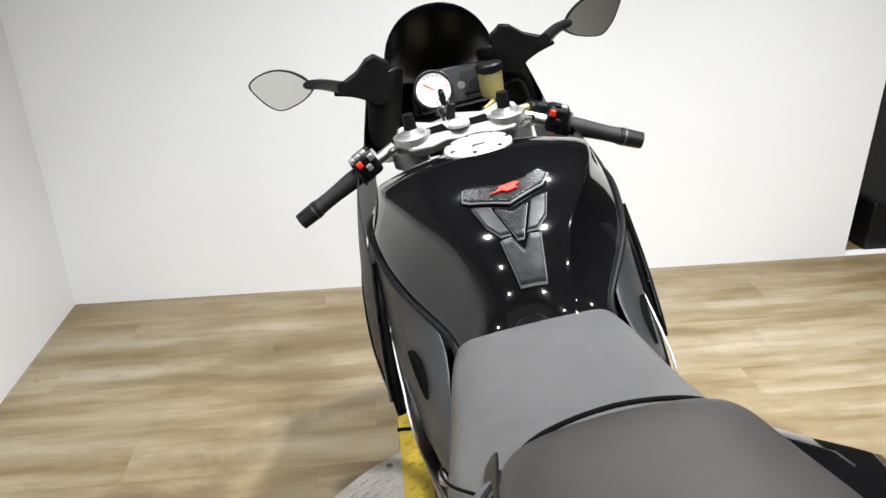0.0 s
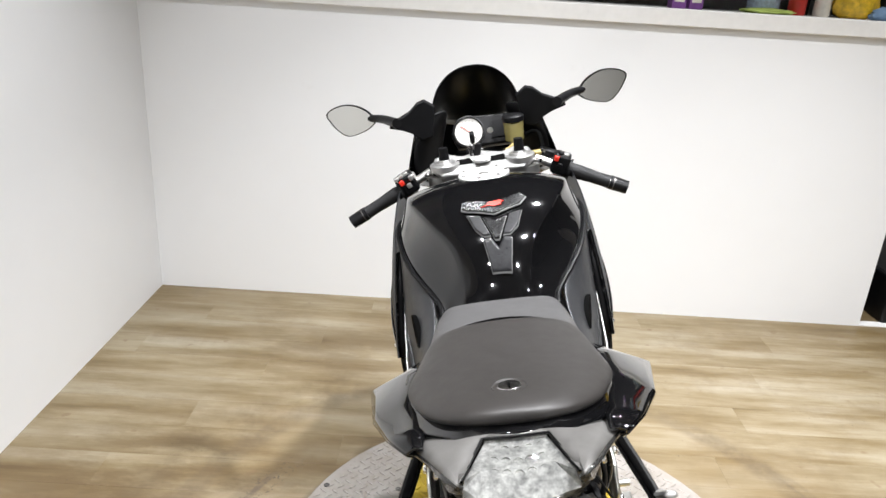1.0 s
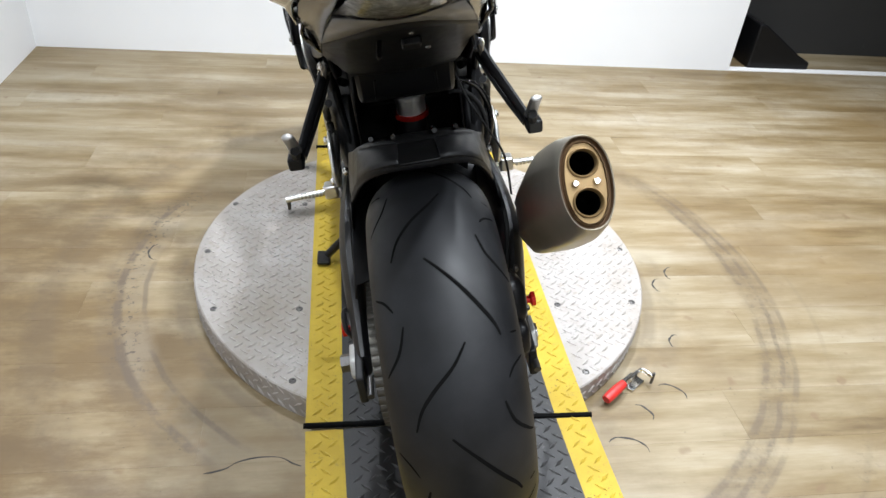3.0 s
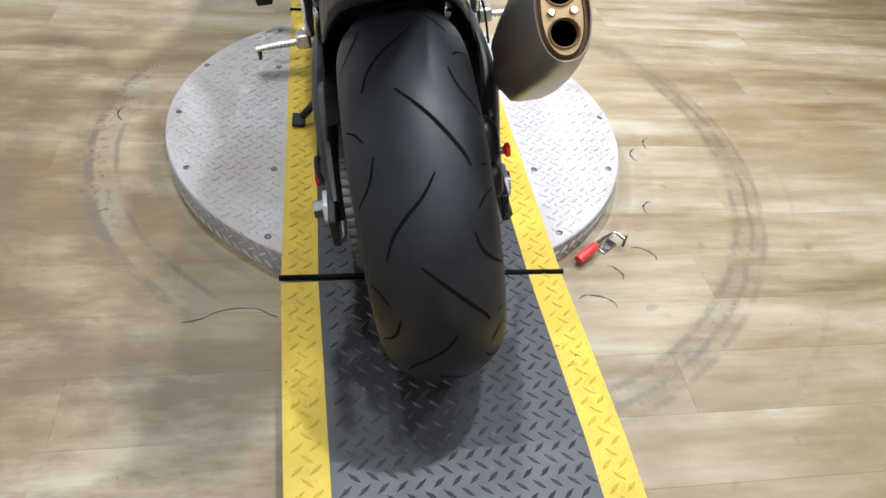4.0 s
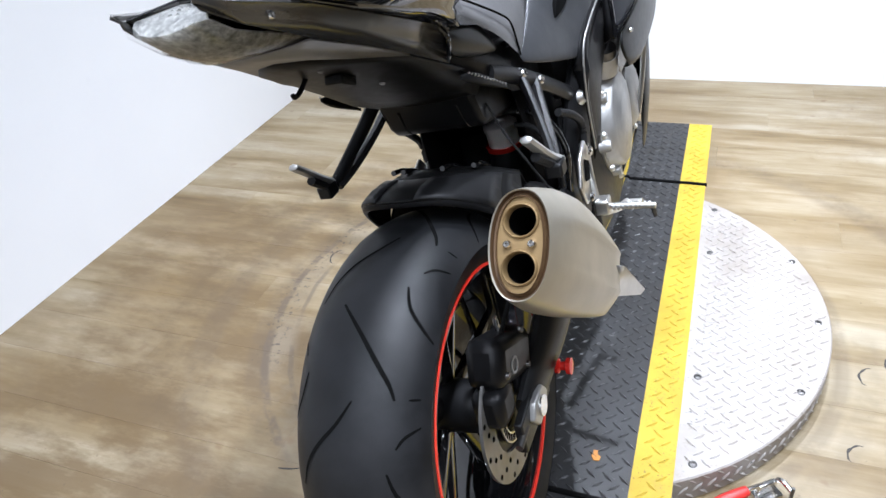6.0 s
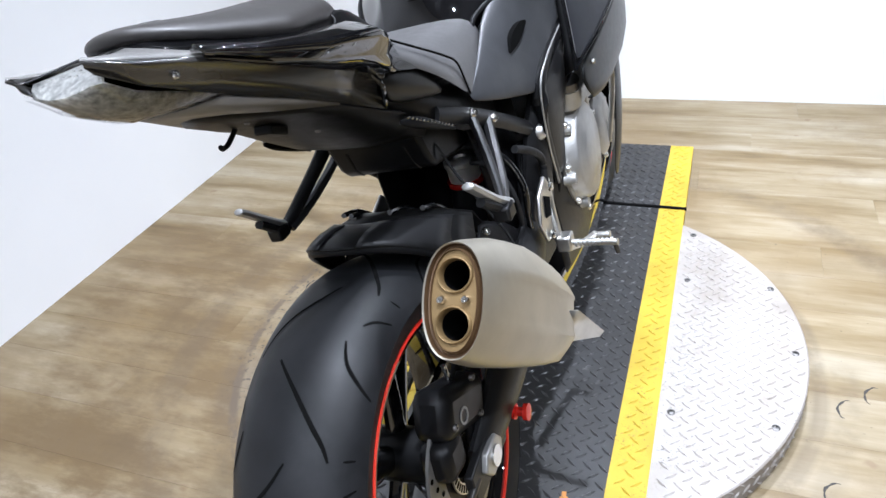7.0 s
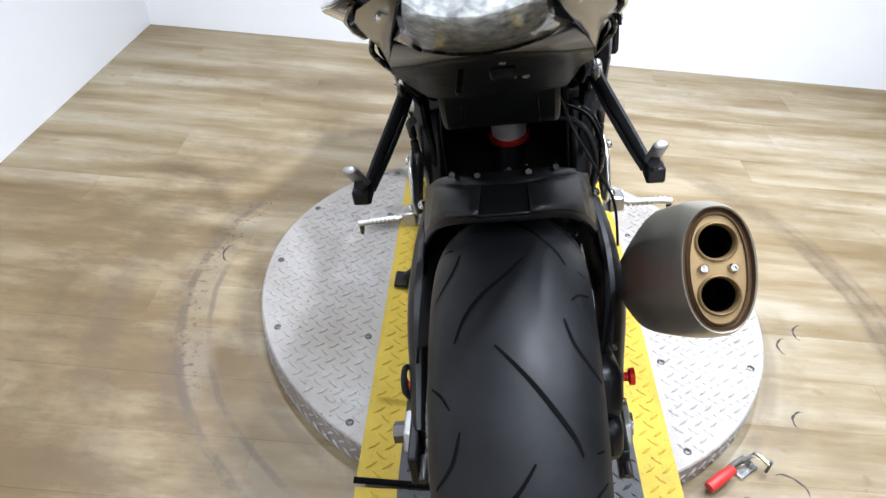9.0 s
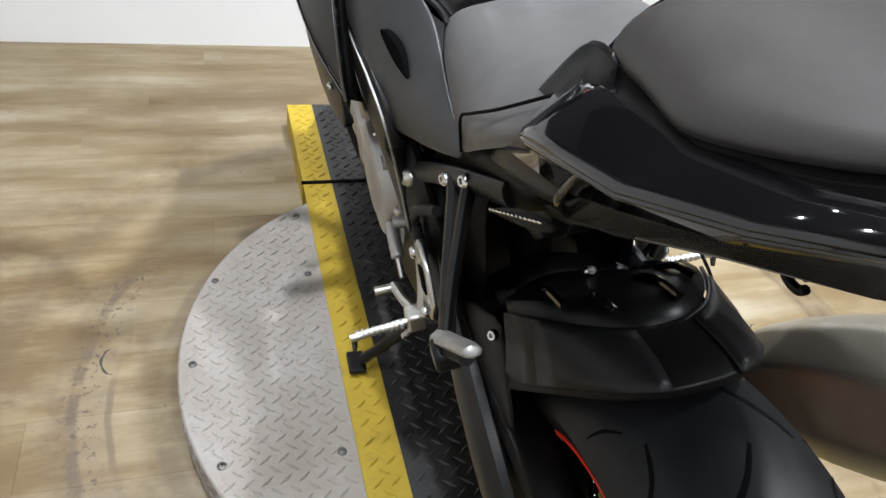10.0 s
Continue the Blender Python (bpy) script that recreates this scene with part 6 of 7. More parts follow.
# nose, screen, mirrors
nose = new("front_fairing")
nose.parent = bike
rows = []
for i in range(9):
    v = i / 8
    row = []
    for k in range(-8, 9):
        u = k / 8
        arch = max(0.0, 1 - abs(u) ** 2.3) ** 0.5
        row.append((u * 0.122, 1.225 + 0.21 * (1 - v) ** 1.2 - 0.07 * u * u * v, 0.99 + 0.2 * v * (0.35 + 0.65 * arch)))
    rows.append(row)
part("windscreen", sheet(rows), SMOKE, nose, "dark tinted bubble windscreen", solid=0.004, sub=1)
for sx in (-1, 1):
    part("cockpit_panel", sheet([
        [(0.07, 1.19, 1.09), (0.1, 1.16, 1.09), (0.13, 1.145, 1.088), (0.152, 1.135, 1.084)],
        [(0.08, 1.22, 1.05), (0.11, 1.16, 1.05), (0.14, 1.13, 1.05), (0.163, 1.12, 1.045)],
        [(0.1, 1.22, 0.99), (0.13, 1.17, 0.99), (0.155, 1.14, 0.995), (0.176, 1.115, 1.0)],
        [(0.12, 1.2, 0.92), (0.14, 1.17, 0.92), (0.16, 1.14, 0.93), (0.18, 1.12, 0.94)]], sx), SATIN_BLACK, nose, "black inner cockpit panel", solid=0.006, sub=1)
    part("nose_shell", sheet([
        [(0.155, 1.13, 1.085), (0.145, 1.24, 1.07), (0.1, 1.36, 1.02), (0.0, 1.46, 0.985)],
        [(0.183, 1.1, 0.99), (0.18, 1.25, 0.96), (0.125, 1.42, 0.92), (0.0, 1.53, 0.9)],
        [(0.205, 1.1, 0.93), (0.19, 1.28, 0.86), (0.12, 1.42, 0.8), (0.0, 1.5, 0.77)]], sx), GLOSS_BLACK, nose, "gloss black nose fairing", solid=0.006, sub=2)
    face = [(0.104, 1.082), (0.13, 1.104), (0.148, 1.1), (0.17, 1.082), (0.193, 1.073), (0.216, 1.065), (0.223, 1.053), (0.19, 1.04), (0.17, 1.028), (0.145, 1.005), (0.118, 1.009)]
    horn = [[(x, 1.268 - 0.5 * x + dy, z + dy * 0.1) for x, z in face + face[:1]] for dy in (0.0, 0.022)]
    bm = sheet(horn, sx)
    for ring in (0, 1):
        bm.faces.new([bm.verts.new((x * sx, y, z)) for x, y, z in horn[ring][:-1]])
    bmesh.ops.remove_doubles(bm, verts=bm.verts, dist=0.0001)
    finish("horn", bm, PLASTIC, nose, "black angular mirror mount", smooth=False, bevel=0.003)
    mir = new("mirror")
    mir.parent = bike
    part("stalk", tube([(0.2 * sx, 1.08, 1.088), (0.245 * sx, 1.16, 1.09), (0.285 * sx, 1.2, 1.09)], lambda t: 0.009 + 0.004 * (1 - t), 10, 5), SATIN_BLACK, mir)
    ring = [(-1.0, -0.15), (-0.85, 0.4), (-0.4, 0.85), (0.12, 1.0), (0.65, 0.82), (1.0, 0.4), (0.8, -0.2), (0.5, -0.7), (0.15, -0.98), (-0.25, -0.86), (-0.7, -0.55)]
    out = [(p.x * 0.064, p.y * 0.041) for p in spline([(x, y, 0) for x, y in ring + ring[:1]], 3)[:-1]]
    turn = Matrix.Translation((0.334 * sx, 1.2, 1.09)) @ Matrix.Rotation(radians(-6 * sx), 4, "Y") @ Matrix.Rotation(radians(8 * sx), 4, "Z") @ Matrix.Rotation(radians(90), 4, "X") @ Matrix.Diagonal((sx, 1, 1, 1))
    bm, rings = bmesh.new(), []
    for z, g in ((0.001, 1.0), (0.004, 1.04), (-0.006, 1.05), (-0.02, 0.92), (-0.033, 0.55)):
        rings.append([bm.verts.new((x * g, y * g, z)) for x, y in out])
    for a, b in zip(rings, rings[1:]):
        for k in range(len(out)):
            bm.faces.new((a[k], a[(k + 1) % len(out)], b[(k + 1) % len(out)], b[k]))
    bm.faces.new(rings[-1])
    bm.transform(turn)
    part("housing", bm, SATIN_BLACK, mir, "black mirror housing")
    part("glass", plate([(x * 0.985, y * 0.985) for x, y in out], 0.003, turn @ Matrix.Translation((0, 0, 0.0015))), MIRROR, mir, "mirror glass", smooth=False)
part("headlamp_block", box(0, 1.42, 0.86, 0.2, 0.1, 0.1), SATIN_BLACK, nose, bevel=0.02)

# handlebars, clamp, instruments
head = new("steering")
head.parent = bike
CLAMP_Y, CLAMP_Z = 1.02, 0.972
outline = [(-0.125, 0.0), (-0.118, 0.035), (-0.085, 0.047), (-0.05, 0.03), (0, 0.045), (0.05, 0.03), (0.085, 0.047), (0.118, 0.035), (0.125, 0.0), (0.1, -0.04), (0.06, -0.04), (0.03, -0.03), (0, -0.035), (-0.03, -0.03), (-0.06, -0.04), (-0.1, -0.04)]
clampp = part("top_clamp", plate(outline, 0.022, Matrix.Translation((0, CLAMP_Y, CLAMP_Z)) @ Matrix.Rotation(radians(22), 4, "X")), CAST, head, "cast aluminium top clamp", bevel=0.005)
for sx in (-1, 1):
    # black plate on the clamp for the shade in its window
    part("clamp_window_shade", plate([(-0.03, -0.012), (0.022, -0.012), (0.012, 0.012), (-0.02, 0.008)], 0.004, Matrix.Translation((0.042 * sx, CLAMP_Y, CLAMP_Z + 0.0105)) @ Matrix.Rotation(radians(22), 4, "X")), SOOT_AND_SHADE, clampp)
    part("fork_cap", lathe([(-0.01, 0.037), (0.004, 0.037), (0.006, 0.034), (0.006, 0.027), (0.01, 0.025), (0.011, 0.016), (0.015, 0.014), (0.016, 0.008)], 32, "Z", (0.092 * sx, CLAMP_Y + 0.002, CLAMP_Z + 0.008)), CAST, clampp, "bright fork cap")
    part("fork_adjuster", rod((0.092 * sx, CLAMP_Y + 0.002, CLAMP_Z + 0.022), (0.092 * sx, CLAMP_Y + 0.002, CLAMP_Z + 0.052), 0.013, 0.011, 12), PLASTIC, clampp)
    part("fork_tube", rod((0.1 * sx, CLAMP_Y + 0.01, CLAMP_Z), (0.1 * sx, 1.42, 0.34), 0.026), DARK_STEEL, head)
    bar = new("handlebar")
    bar.parent = bike
    inn, outp = Vector((0.13 * sx, 1.035, 0.965)), Vector((0.335 * sx, 0.995, 0.876))
    d = (outp - inn).normalized()
    part("clip", lathe([(-0.02, 0.036), (0.012, 0.036)], 24, "Z", (0.103 * sx, 1.03, 0.945)), CAST, bar, "silver clip-on clamp")
    part("tube", rod(inn, inn + d * 0.2, 0.011), ALU, bar)
    g0 = inn + d * 0.088
    part("grip", tube([g0, g0 + d * 0.04, g0 + d * 0.1], lambda t: 0.0165 + 0.0012 * math.sin(t * 6), 14, 5), GRIP, bar, "black rubber grip")
    e0 = g0 + d * 0.101
    part("bar_end", rod(e0, outp + d * 0.006, 0.0175, 0.0165, 18), SATIN_BLACK, bar, "black bar end weight")
    part("end_groove", rod(e0 + d * 0.008, e0 + d * 0.011, 0.0179, segs=18), DARK_STEEL, bar)
    sw0 = inn + d * 0.066
    sw = part("switch_box", box(0, 0, 0, 0.042, 0.05, 0.05, None), PLASTIC, bar, "black switch housing", bevel=0.007)
    sw.matrix_local = Matrix.Translation(sw0 + Vector((0, 0.066, -0.012))) @ d.to_track_quat("X", "Z").to_matrix().to_4x4()
    for k, mt in enumerate((ALU_PALE, ALU_PALE, RED_PAINT) if sx < 0 else (RED_PAINT, PLASTIC)):
        b = part("button", box(-0.013 + 0.013 * k, -0.026 * sx, 0.014 - 0.015 * (k % 2), 0.0115, 0.01, 0.0125), mt, sw, bevel=0.002)
        part("switch_key", box(-0.006 + 0.013 * k, -0.012 * sx, 0.026, 0.012, 0.018, 0.008), ALU_PALE if sx < 0 or k % 2 else PLASTIC, sw, bevel=0.002)
    part("grip_collar", rod(g0 - d * 0.024, g0 - d * 0.002, 0.0235, 0.0225, 24), PLASTIC, bar, "black collar inboard of the grip")
    part("grip_flange", rod(g0 - d * 0.002, g0 + d * 0.002, 0.0255, segs=24), GRIP, bar)
    if sx < 0:
        part("rocker_block", box(*(sw0 + Vector((0.004, -0.006, 0.022))), 0.034, 0.026, 0.016, Matrix.Rotation(radians(-23), 4, "Y")), ALU_PALE, bar, "pale grey rocker switch block", bevel=0.003)
        # raised black bar for the shade between the rockers
        part("rocker_gap_shade", box(*(sw0 + Vector((0.004, -0.006, 0.0232))), 0.003, 0.027, 0.016, Matrix.Rotation(radians(-23), 4, "Y")), INK, bar)
    else:
        master = part("master_cylinder", box(*(inn + d * 0.045 + Vector((0, 0.048, 0.012))), 0.058, 0.03, 0.028, Matrix.Rotation(radians(23), 4, "Y")), CAL_BLACK, bar, "black brake master cylinder", bevel=0.006)
        for k in (-1, 1):
            screw(inn + d * (0.045 + 0.016 * k) + Vector((0, 0.032, 0.02)), (0, -1, 0.3), 0.0048, master)
        part("brake_hose", tube([inn + d * 0.03 + Vector((0, 0.05, 0.016)), (0.15, 1.12, 1.01), (0.12, 1.14, 1.005), (0.1, 1.13, 0.97), (0.085, 1.1, 0.93)], 0.005, 8), GROOVE, bar)
    part("lever_perch", tube([inn + d * 0.05 + Vector((0, 0.02, 0.0)), inn + d * 0.06 + Vector((0, 0.045, 0.0))], 0.012, 10, 3), PLASTIC, bar)
    part("lever", tube([inn + d * 0.06 + Vector((0, 0.05, -0.002)), inn + d * 0.13 + Vector((0, 0.06, -0.006)), inn + d * 0.2 + Vector((0, 0.045, -0.006))], 0.007, 8, 5, 0.8), SATIN_BLACK, bar, "black control lever")
    part("cable", tube([inn + d * 0.05 + Vector((0, 0.04, 0)), (0.11 * sx, 1.08, 0.95), (0.05 * sx, 1.1, 0.93), (0.04 * sx, 1.06, 0.87)], 0.004, 8), GROOVE, bar)
part("stem_nut", lathe([(0, 0.021), (0.006, 0.021), (0.009, 0.017), (0.009, 0.009), (0.002, 0.008)], 24, "Z", (0, CLAMP_Y - 0.008, CLAMP_Z + 0.011)), CAP_METAL, head, "bright steering stem nut")
ign = part("ignition_lock", rod((-0.018, 1.075, 0.965), (-0.018, 1.065, 1.0), 0.02, 0.018), PLASTIC, head, "black ignition barrel")
part("key", box(-0.018, 1.063, 1.012, 0.004, 0.02, 0.026), STEEL, ign, "steel key", bevel=0.001)
part("key_head", box(-0.018, 1.058, 1.032, 0.012, 0.034, 0.028), PLASTIC, ign, bevel=0.005)
part("key_ring", tube([(-0.018 + 0.011 * math.cos(a), 1.045, 1.026 + 0.011 * math.sin(a)) for a in (radians(30 * k) for k in range(13))], 0.0012, 6, 2), STEEL, ign, "thin steel ring")
part("key_fob", box(-0.008, 1.04, 1.004, 0.017, 0.007, 0.034, Matrix.Rotation(radians(14), 4, "Y")), PLASTIC, ign, "black fob hanging from the key", bevel=0.003)
part("spare_key", box(-0.026, 1.038, 0.998, 0.007, 0.003, 0.036, Matrix.Rotation(radians(-12), 4, "Y")), STEEL, ign, "small steel key", bevel=0.001)
part("damper", rod((0.02, 1.06, 0.965), (0.16, 1.07, 0.97), 0.009), OLIVE, head, "gold steering damper rod")
part("damper_clamp", lathe([(0.075, 0.0125), (0.09, 0.0125)], 18, "X", (0, 1.064, 0.967)), DARK_STEEL, head)
for sx in (-1, 1):
    part("clamp_bolt", rod((0.128 * sx, CLAMP_Y - 0.012, CLAMP_Z - 0.004), (0.14 * sx, CLAMP_Y - 0.022, CLAMP_Z - 0.004), 0.006, segs=12), STEEL, clampp)
dash = new("dashboard")
dash.parent = bike
dm = Matrix.Translation((0.026, 1.165, 1.025)) @ Matrix.Rotation(radians(62), 4, "X")
part("dash_case", plate([(-0.085, -0.04), (0.085, -0.04), (0.1, 0.0), (0.08, 0.04), (-0.07, 0.045), (-0.1, 0.0)], 0.03, dm @ Matrix.Translation((0, 0, -0.017))), SATIN_BLACK, dash, bevel=0.006)
bm = lathe([(0, 0.036), (0.002, 0.036), (0.002, 0.002)], 40, "Z")
bm.transform(dm @ Matrix.Translation((-0.052, 0.0, 0.0)))
dial = part("dial", bm, GAUGE, dash, "cream round tachometer dial")
bm = lathe([(-0.002, 0.042), (0.006, 0.042), (0.007, 0.039), (0.003, 0.036), (-0.002, 0.036)], 40, "Z", closed=True)
bm.transform(dm @ Matrix.Translation((-0.052, 0.0, 0.0)))
part("dial_ring", bm, SATIN_BLACK, dash)
for k in range(15):
    a = radians(225 - 18 * k)
    L = 0.006 if k % 3 == 0 else 0.0025
    bm = box(math.cos(a) * 0.029, math.sin(a) * 0.029, 0.0026, L, 0.001, 0.0008, Matrix.Rotation(a, 4, "Z"))
    bm.transform(dm @ Matrix.Translation((-0.052, 0.0, 0.0)))
    part("dial_tick", bm, RED_PAINT if k > 11 else INK, dial)
bm = box(-0.008, 0.008, 0.0036, 0.03, 0.0018, 0.001, Matrix.Rotation(radians(-40), 4, "Z"))
bm.transform(dm @ Matrix.Translation((-0.052, 0.0, 0.0)))
part("needle", bm, RED_PAINT, dial)
bm = box(0.045, 0, 0.001, 0.07, 0.045, 0.004)
bm.transform(dm)
part("display", bm, SMOKE, dash, "dark switched-off display")
part("knob", lathe([(0, 0.008), (0.006, 0.007)], 16, "Y", (0.03, 1.13, 1.03)), ALU, dash)
pot = new("fluid_reservoir")
pot.parent = bike
part("pot", rod((0.09, 1.13, 1.0), (0.09, 1.12, 1.05), 0.024, 0.026, 24), FLUID, pot, "yellowish translucent fluid pot")
part("pot_cap", lathe([(0.0, 0.028), (0.012, 0.028), (0.016, 0.024), (0.016, 0.008)], 24, "Z", (0.09, 1.119, 1.048)), PLASTIC, pot, "black screw cap")
part("pot_bracket", tube([(0.09, 1.13, 1.0), (0.08, 1.09, 0.99), (0.06, 1.07, 0.985)], 0.006, 8), OLIVE, pot)
part("front_mudguard", sheet([[(u * 0.06, 1.44 + math.sin(a) * (0.325 - 0.03 * u * u), 0.30 + math.cos(a) * (0.325 - 0.03 * u * u)) for u in (-1, -0.5, 0, 0.5, 1)] for a in (radians(-50 + 10 * k) for k in range(12))]), GLOSS_BLACK, bike, "black front mudguard", solid=0.004)


# ---- goods on the ledge ----
LZ = LEDGE_Z + 0.066
KRAFT = surface("kraft_card", (0.42, 0.32, 0.2), 0.7)
CREAM = surface("cream_plastic", (0.7, 0.66, 0.58), 0.45)
YELLOW_BAG = surface("yellow_bag", (0.65, 0.42, 0.03), 0.35, vary=0.35, scale=40)
BLUE_CLOTH = surface("blue_cloth", (0.16, 0.26, 0.4), 0.8, grain=0.3)
GREEN_CLOTH = surface("lime_cloth", (0.4, 0.5, 0.12), 0.7)
RED_TIN = surface("red_tin", (0.5, 0.03, 0.02), 0.35)


def bottle(x, y, r, h, mat, label, cap_mat):
    b = thing("bottle", label, "bottle", Matrix.Translation((x, y, LZ)), "goods on the ledge")
    part("flask", lathe([(0.0, r * 0.9), (0.006, r), (h * 0.62, r), (h * 0.74, r * 0.8), (h * 0.8, r * 0.4), (h * 0.9, r * 0.38)], 24, "Z"), mat, b)
    part("screw_cap", lathe([(h * 0.86, r * 0.45), (h, r * 0.43)], 18, "Z"), cap_mat, b)


def crumpled(name, x, y, sx, sy, sz, mat, label, category, seed):
    bm = bmesh.new()
    bmesh.ops.create_icosphere(bm, subdivisions=3, radius=1.0)
    for v in bm.verts:
        k = 1 + 0.22 * noise.noise(v.co * 2.2 + Vector((seed, 0, 0)))
        v.co = Vector((v.co.x * sx * k, v.co.y * sy * k, max(0.0, (v.co.z * k + 0.72)) * sz * 0.6))
    ob = finish(name, bm, mat)
    ob.matrix_world = Matrix.Translation((x, y, LZ))
    return tagged(ob, label, category, "goods on the ledge")


PURPLE = surface("purple_card", (0.16, 0.05, 0.22), 0.45)
PALE_BLUE = surface("blue_white_tin", (0.45, 0.55, 0.66), 0.35, vary=0.3, scale=60)
crumpled("folded_cloth", 1.04, 2.61, 0.11, 0.07, 0.022, GREEN_CLOTH, "lime and white folded cloth lying on the ledge", "cloth", 1)
for bx, bz in ((0.67, 0.0), (0.735, 0.0)):
    bxo = thing("storage_box", "small purple cardboard box on the ledge", "box", pose(bx, 2.64, LZ, 0, 0, 4 if bx > 0.7 else -3), "goods on the ledge")
    part("box_body", box(0, 0, 0.035, 0.058, 0.09, 0.07), PURPLE, bxo, bevel=0.002)
    part("box_label", box(0, -0.0458, 0.036, 0.04, 0.001, 0.02), CREAM, bxo, "pale plain label")
tin = thing("tin", "round blue and white tin standing on the ledge", "tin", Matrix.Translation((1.07, 2.74, LZ)), "goods on the ledge")
part("tin_body", lathe([(0.0, 0.064), (0.004, 0.066), (0.1, 0.066), (0.104, 0.064)], 32, "Z"), PALE_BLUE, tin)
part("tin_lid", lathe([(0.104, 0.066), (0.116, 0.066), (0.118, 0.06)], 32, "Z"), CREAM, tin)
bottle(1.18, 2.66, 0.036, 0.2, RED_TIN, "red plastic bottle standing on the ledge", INK)
bottle(1.235, 2.72, 0.022, 0.16, DARK_FRAME, "small dark bottle on the ledge", INK)
bottle(1.285, 2.66, 0.033, 0.17, CREAM, "cream plastic bottle standing on the ledge", CREAM)
crumpled("bag", 1.42, 2.66, 0.095, 0.07, 0.13, YELLOW_BAG, "crumpled yellow packet on the ledge", "bag", 5)
crumpled("rag", 1.5, 2.57, 0.055, 0.04, 0.05, BLUE_CLOTH, "small blue-grey rag on the ledge", "rag", 9)
bottle(1.6, 2.66, 0.03, 0.11, KRAFT, "beige jar standing on the ledge", CREAM)
for bx, bw, mt, lb in ((1.75, 0.2, DARK_FRAME, "dark tool case on the ledge"),):
    bxo = thing("storage_box", lb, "box", Matrix.Translation((bx, 2.75, LZ)), "goods on the ledge")
    part("box_body", box(0, 0, 0.05, bw, 0.14, 0.1), mt, bxo, bevel=0.004)
    part("box_lid", box(0, 0, 0.106, bw + 0.008, 0.148, 0.012), mt, bxo, bevel=0.003)

# black sloping wedge standing in the doorway
case = thing("wedge_block", "black sloping block standing in the dark doorway", "block", Matrix.Translation((0, 2.56, 0)))
to_up = Matrix.Rotation(radians(90), 4, "X")
part("block_body", plate([(1.86, 0.0), (2.2, 0.0), (2.2, 0.04), (2.13, 0.075), (1.9, 0.222), (1.86, 0.23)], 0.2, Matrix.Translation((0, 0.1, 0)) @ to_up), SATIN_BLACK, case, bevel=0.008)

# crescent cuts in the floor
CUT = surface("open_cut", (0.03, 0.027, 0.024), 0.8)
CUTS = [(0.752, 0.843, 70, 1.0), (0.693, 0.788, 75, 1.0), (0.648, 0.552, 60, 0.9), (0.566, 0.373, -40, 1.2), (0.47, 0.314, -60, 0.9), (0.401, 0.215, -20, 1.5), (-0.74, 0.966, 95, 1.2)]
for n, (x, y, turn, k) in enumerate(CUTS):
    ends = [(math.cos(radians(a)) * 0.03 * k, math.sin(radians(a)) * 0.019 * k + 0.0012 * math.sin(a * 0.7 + n), 0) for a in (5, 30, 50, 75, 100, 130, 155, 175)]
    bm = tube(ends, lambda t: 0.0005 + 0.0026 * math.sin(math.pi * t) * (0.35 + 0.65 * abs(math.sin(11 * t + n))), 6, 5)
    ob = finish("floor_cut", bm, CUT, floor)
    ob.matrix_world = Matrix.Translation((x, y, 0.0)) @ Matrix.Rotation(radians(turn), 4, "Z") @ Matrix.Diagonal((1, 1, 0.3, 1))
crack = tube([(-0.505, 0.203, 0), (-0.489, 0.205, 0), (-0.462, 0.213, 0), (-0.44, 0.228, 0), (-0.398, 0.237, 0), (-0.355, 0.234, 0), (-0.33, 0.218, 0), (-0.312, 0.21, 0)], lambda t: 0.0008 + 0.0016 * abs(math.sin(9 * t)) * (1 - t * 0.4), 6, 5)
crack.transform(Matrix.Diagonal((1, 1, 0.4, 1)))
finish("floor_crack", crack, CUT, floor)
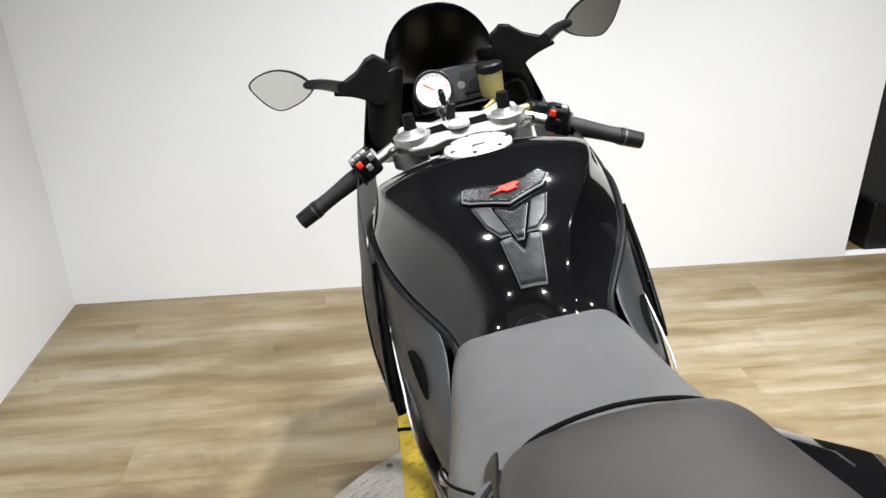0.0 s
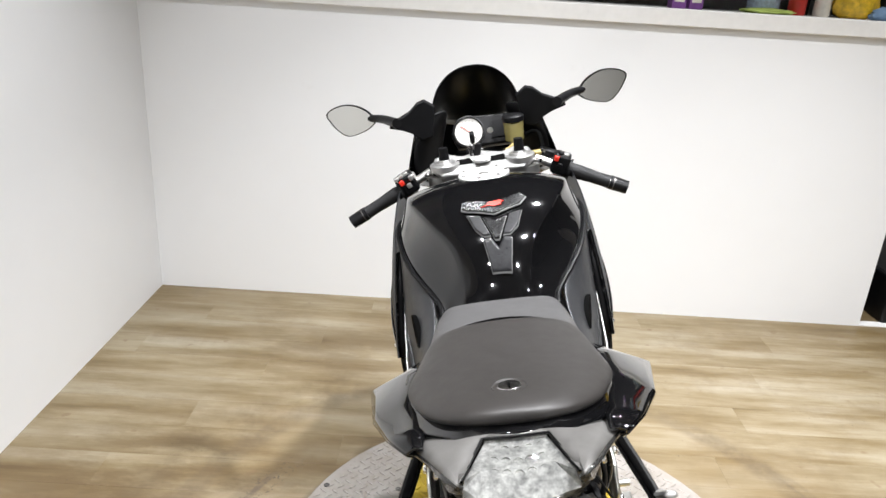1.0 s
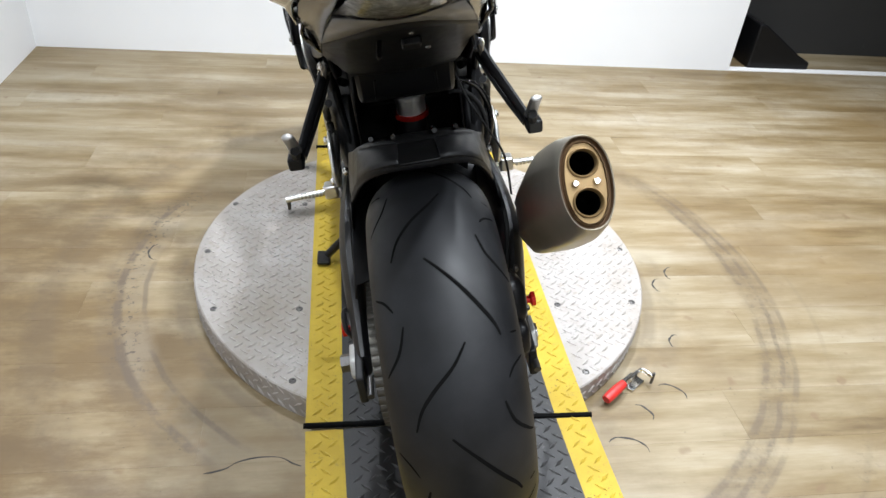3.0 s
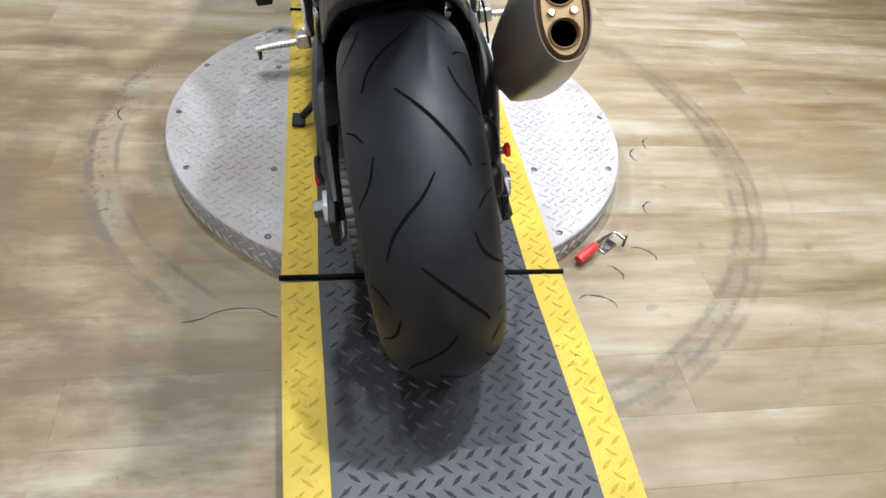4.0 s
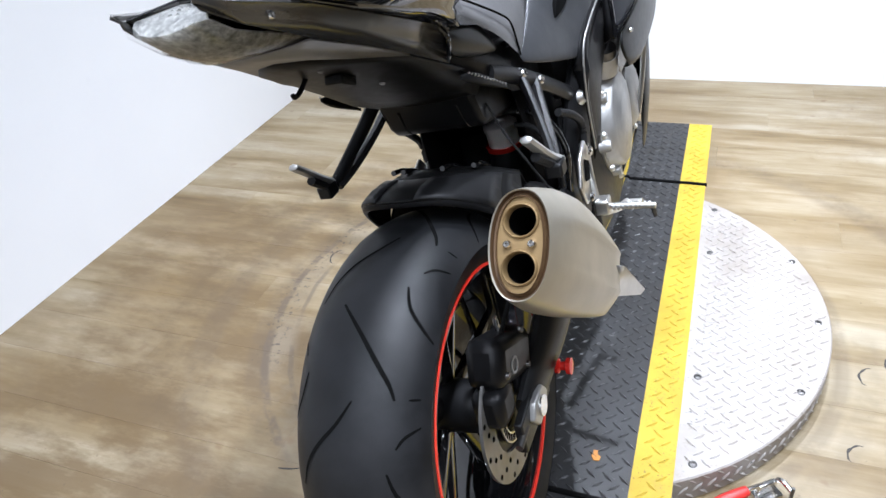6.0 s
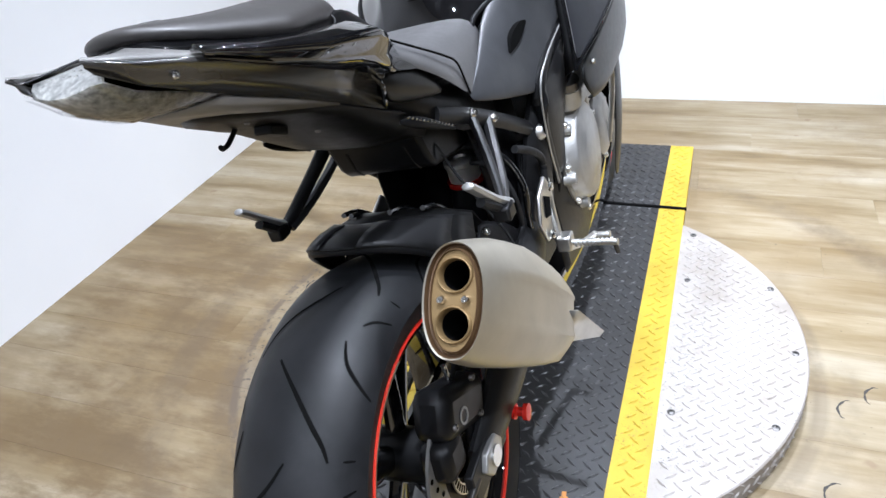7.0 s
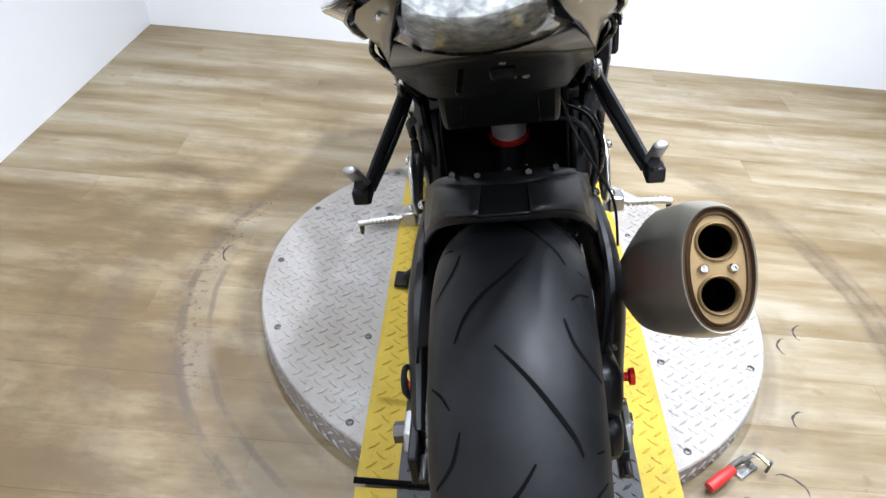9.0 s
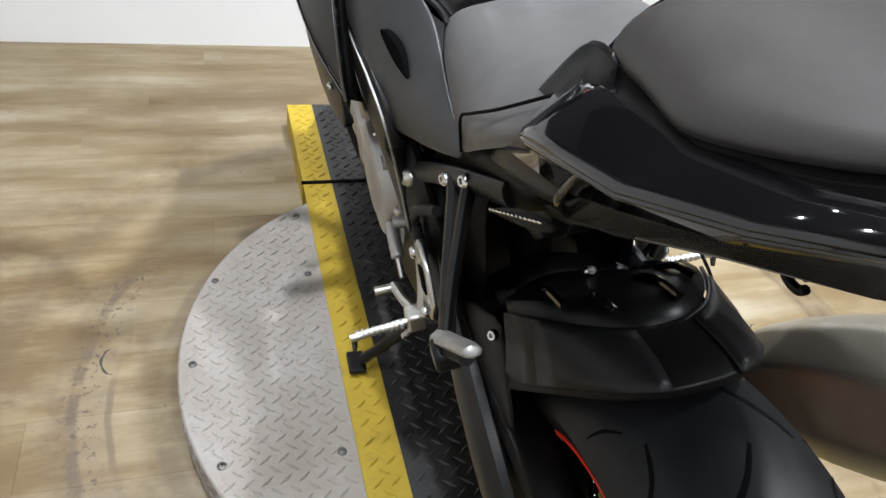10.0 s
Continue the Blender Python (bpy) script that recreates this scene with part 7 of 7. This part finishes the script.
flake = tagged(finish("flake", plate([(-0.006, -0.011), (0.004, -0.013), (0.009, -0.004), (0.004, 0.003), (0.007, 0.012), (-0.002, 0.014), (-0.004, 0.004), (-0.009, 0.001)], 0.0016), surface("orange_peel", (0.55, 0.22, 0.03), 0.5)), "small orange flake lying on the black track", "debris")
flake.matrix_world = pose(0.155, 0.351, 0.0768, 0, 0, 20)

# ceiling lights, with cans for the added row at y -2.8 too
for sx, sy, power in SPOTS:
    lt = thing("ceiling_spot", "small round black ceiling spot light", "ceiling light", Matrix.Translation((sx, sy, CEIL)), "ceiling spot lights")
    part("spot_can", lathe([(0.0, 0.09), (-0.07, 0.09), (-0.07, 0.075), (-0.03, 0.07)], 28, "Z"), SATIN_BLACK, lt)

# floor planks
PW, PL, GAP = 0.152, 1.22, 0.0002


def plank_mesh(w, l):
    bm = box(0, 0, -0.005, l - GAP, w - GAP, 0.010)
    top = [e for e in bm.edges if all(v.co.z > -0.001 for v in e.verts)]
    bmesh.ops.bevel(bm, geom=top, offset=0.0003, segments=1, affect="EDGES")
    me = bpy.data.meshes.new("plank")
    bm.to_mesh(me)
    bm.free()
    me.materials.append(OAK)
    return me


PLANK = plank_mesh(PW, PL)
y = -1.6 + PW / 2
row = 0
while y < 3.4:
    x = XL + PL / 2 - (row * 0.43 % 1.0) * PL
    while x - PL / 2 < 4.2:
        x0, x1 = max(x - PL / 2, XL), min(x + PL / 2, 4.2)
        if x1 - x0 > 0.05:
            me = PLANK if x1 - x0 > PL - 1e-6 else plank_mesh(PW, x1 - x0)
            ob = bpy.data.objects.new("plank", me)
            scene.collection.objects.link(ob)
            ob.parent = floor
            ob.location = ((x0 + x1) / 2, y, 0.0)
        x += PL
    y += PW
    row += 1
far = slab("floor_far", XL, XR, 3.4, 6.4, -0.006, -0.0005, OAK, "oak plank floor beyond", "floor")
slab("floor_back", XL, XR, YBACK, -1.6, -0.006, -0.0005, OAK, "oak plank floor behind", "floor")
slab("floor_side", 4.2, XR, -1.6, 3.4, -0.006, -0.0005, OAK, "oak plank floor at the far side", "floor")
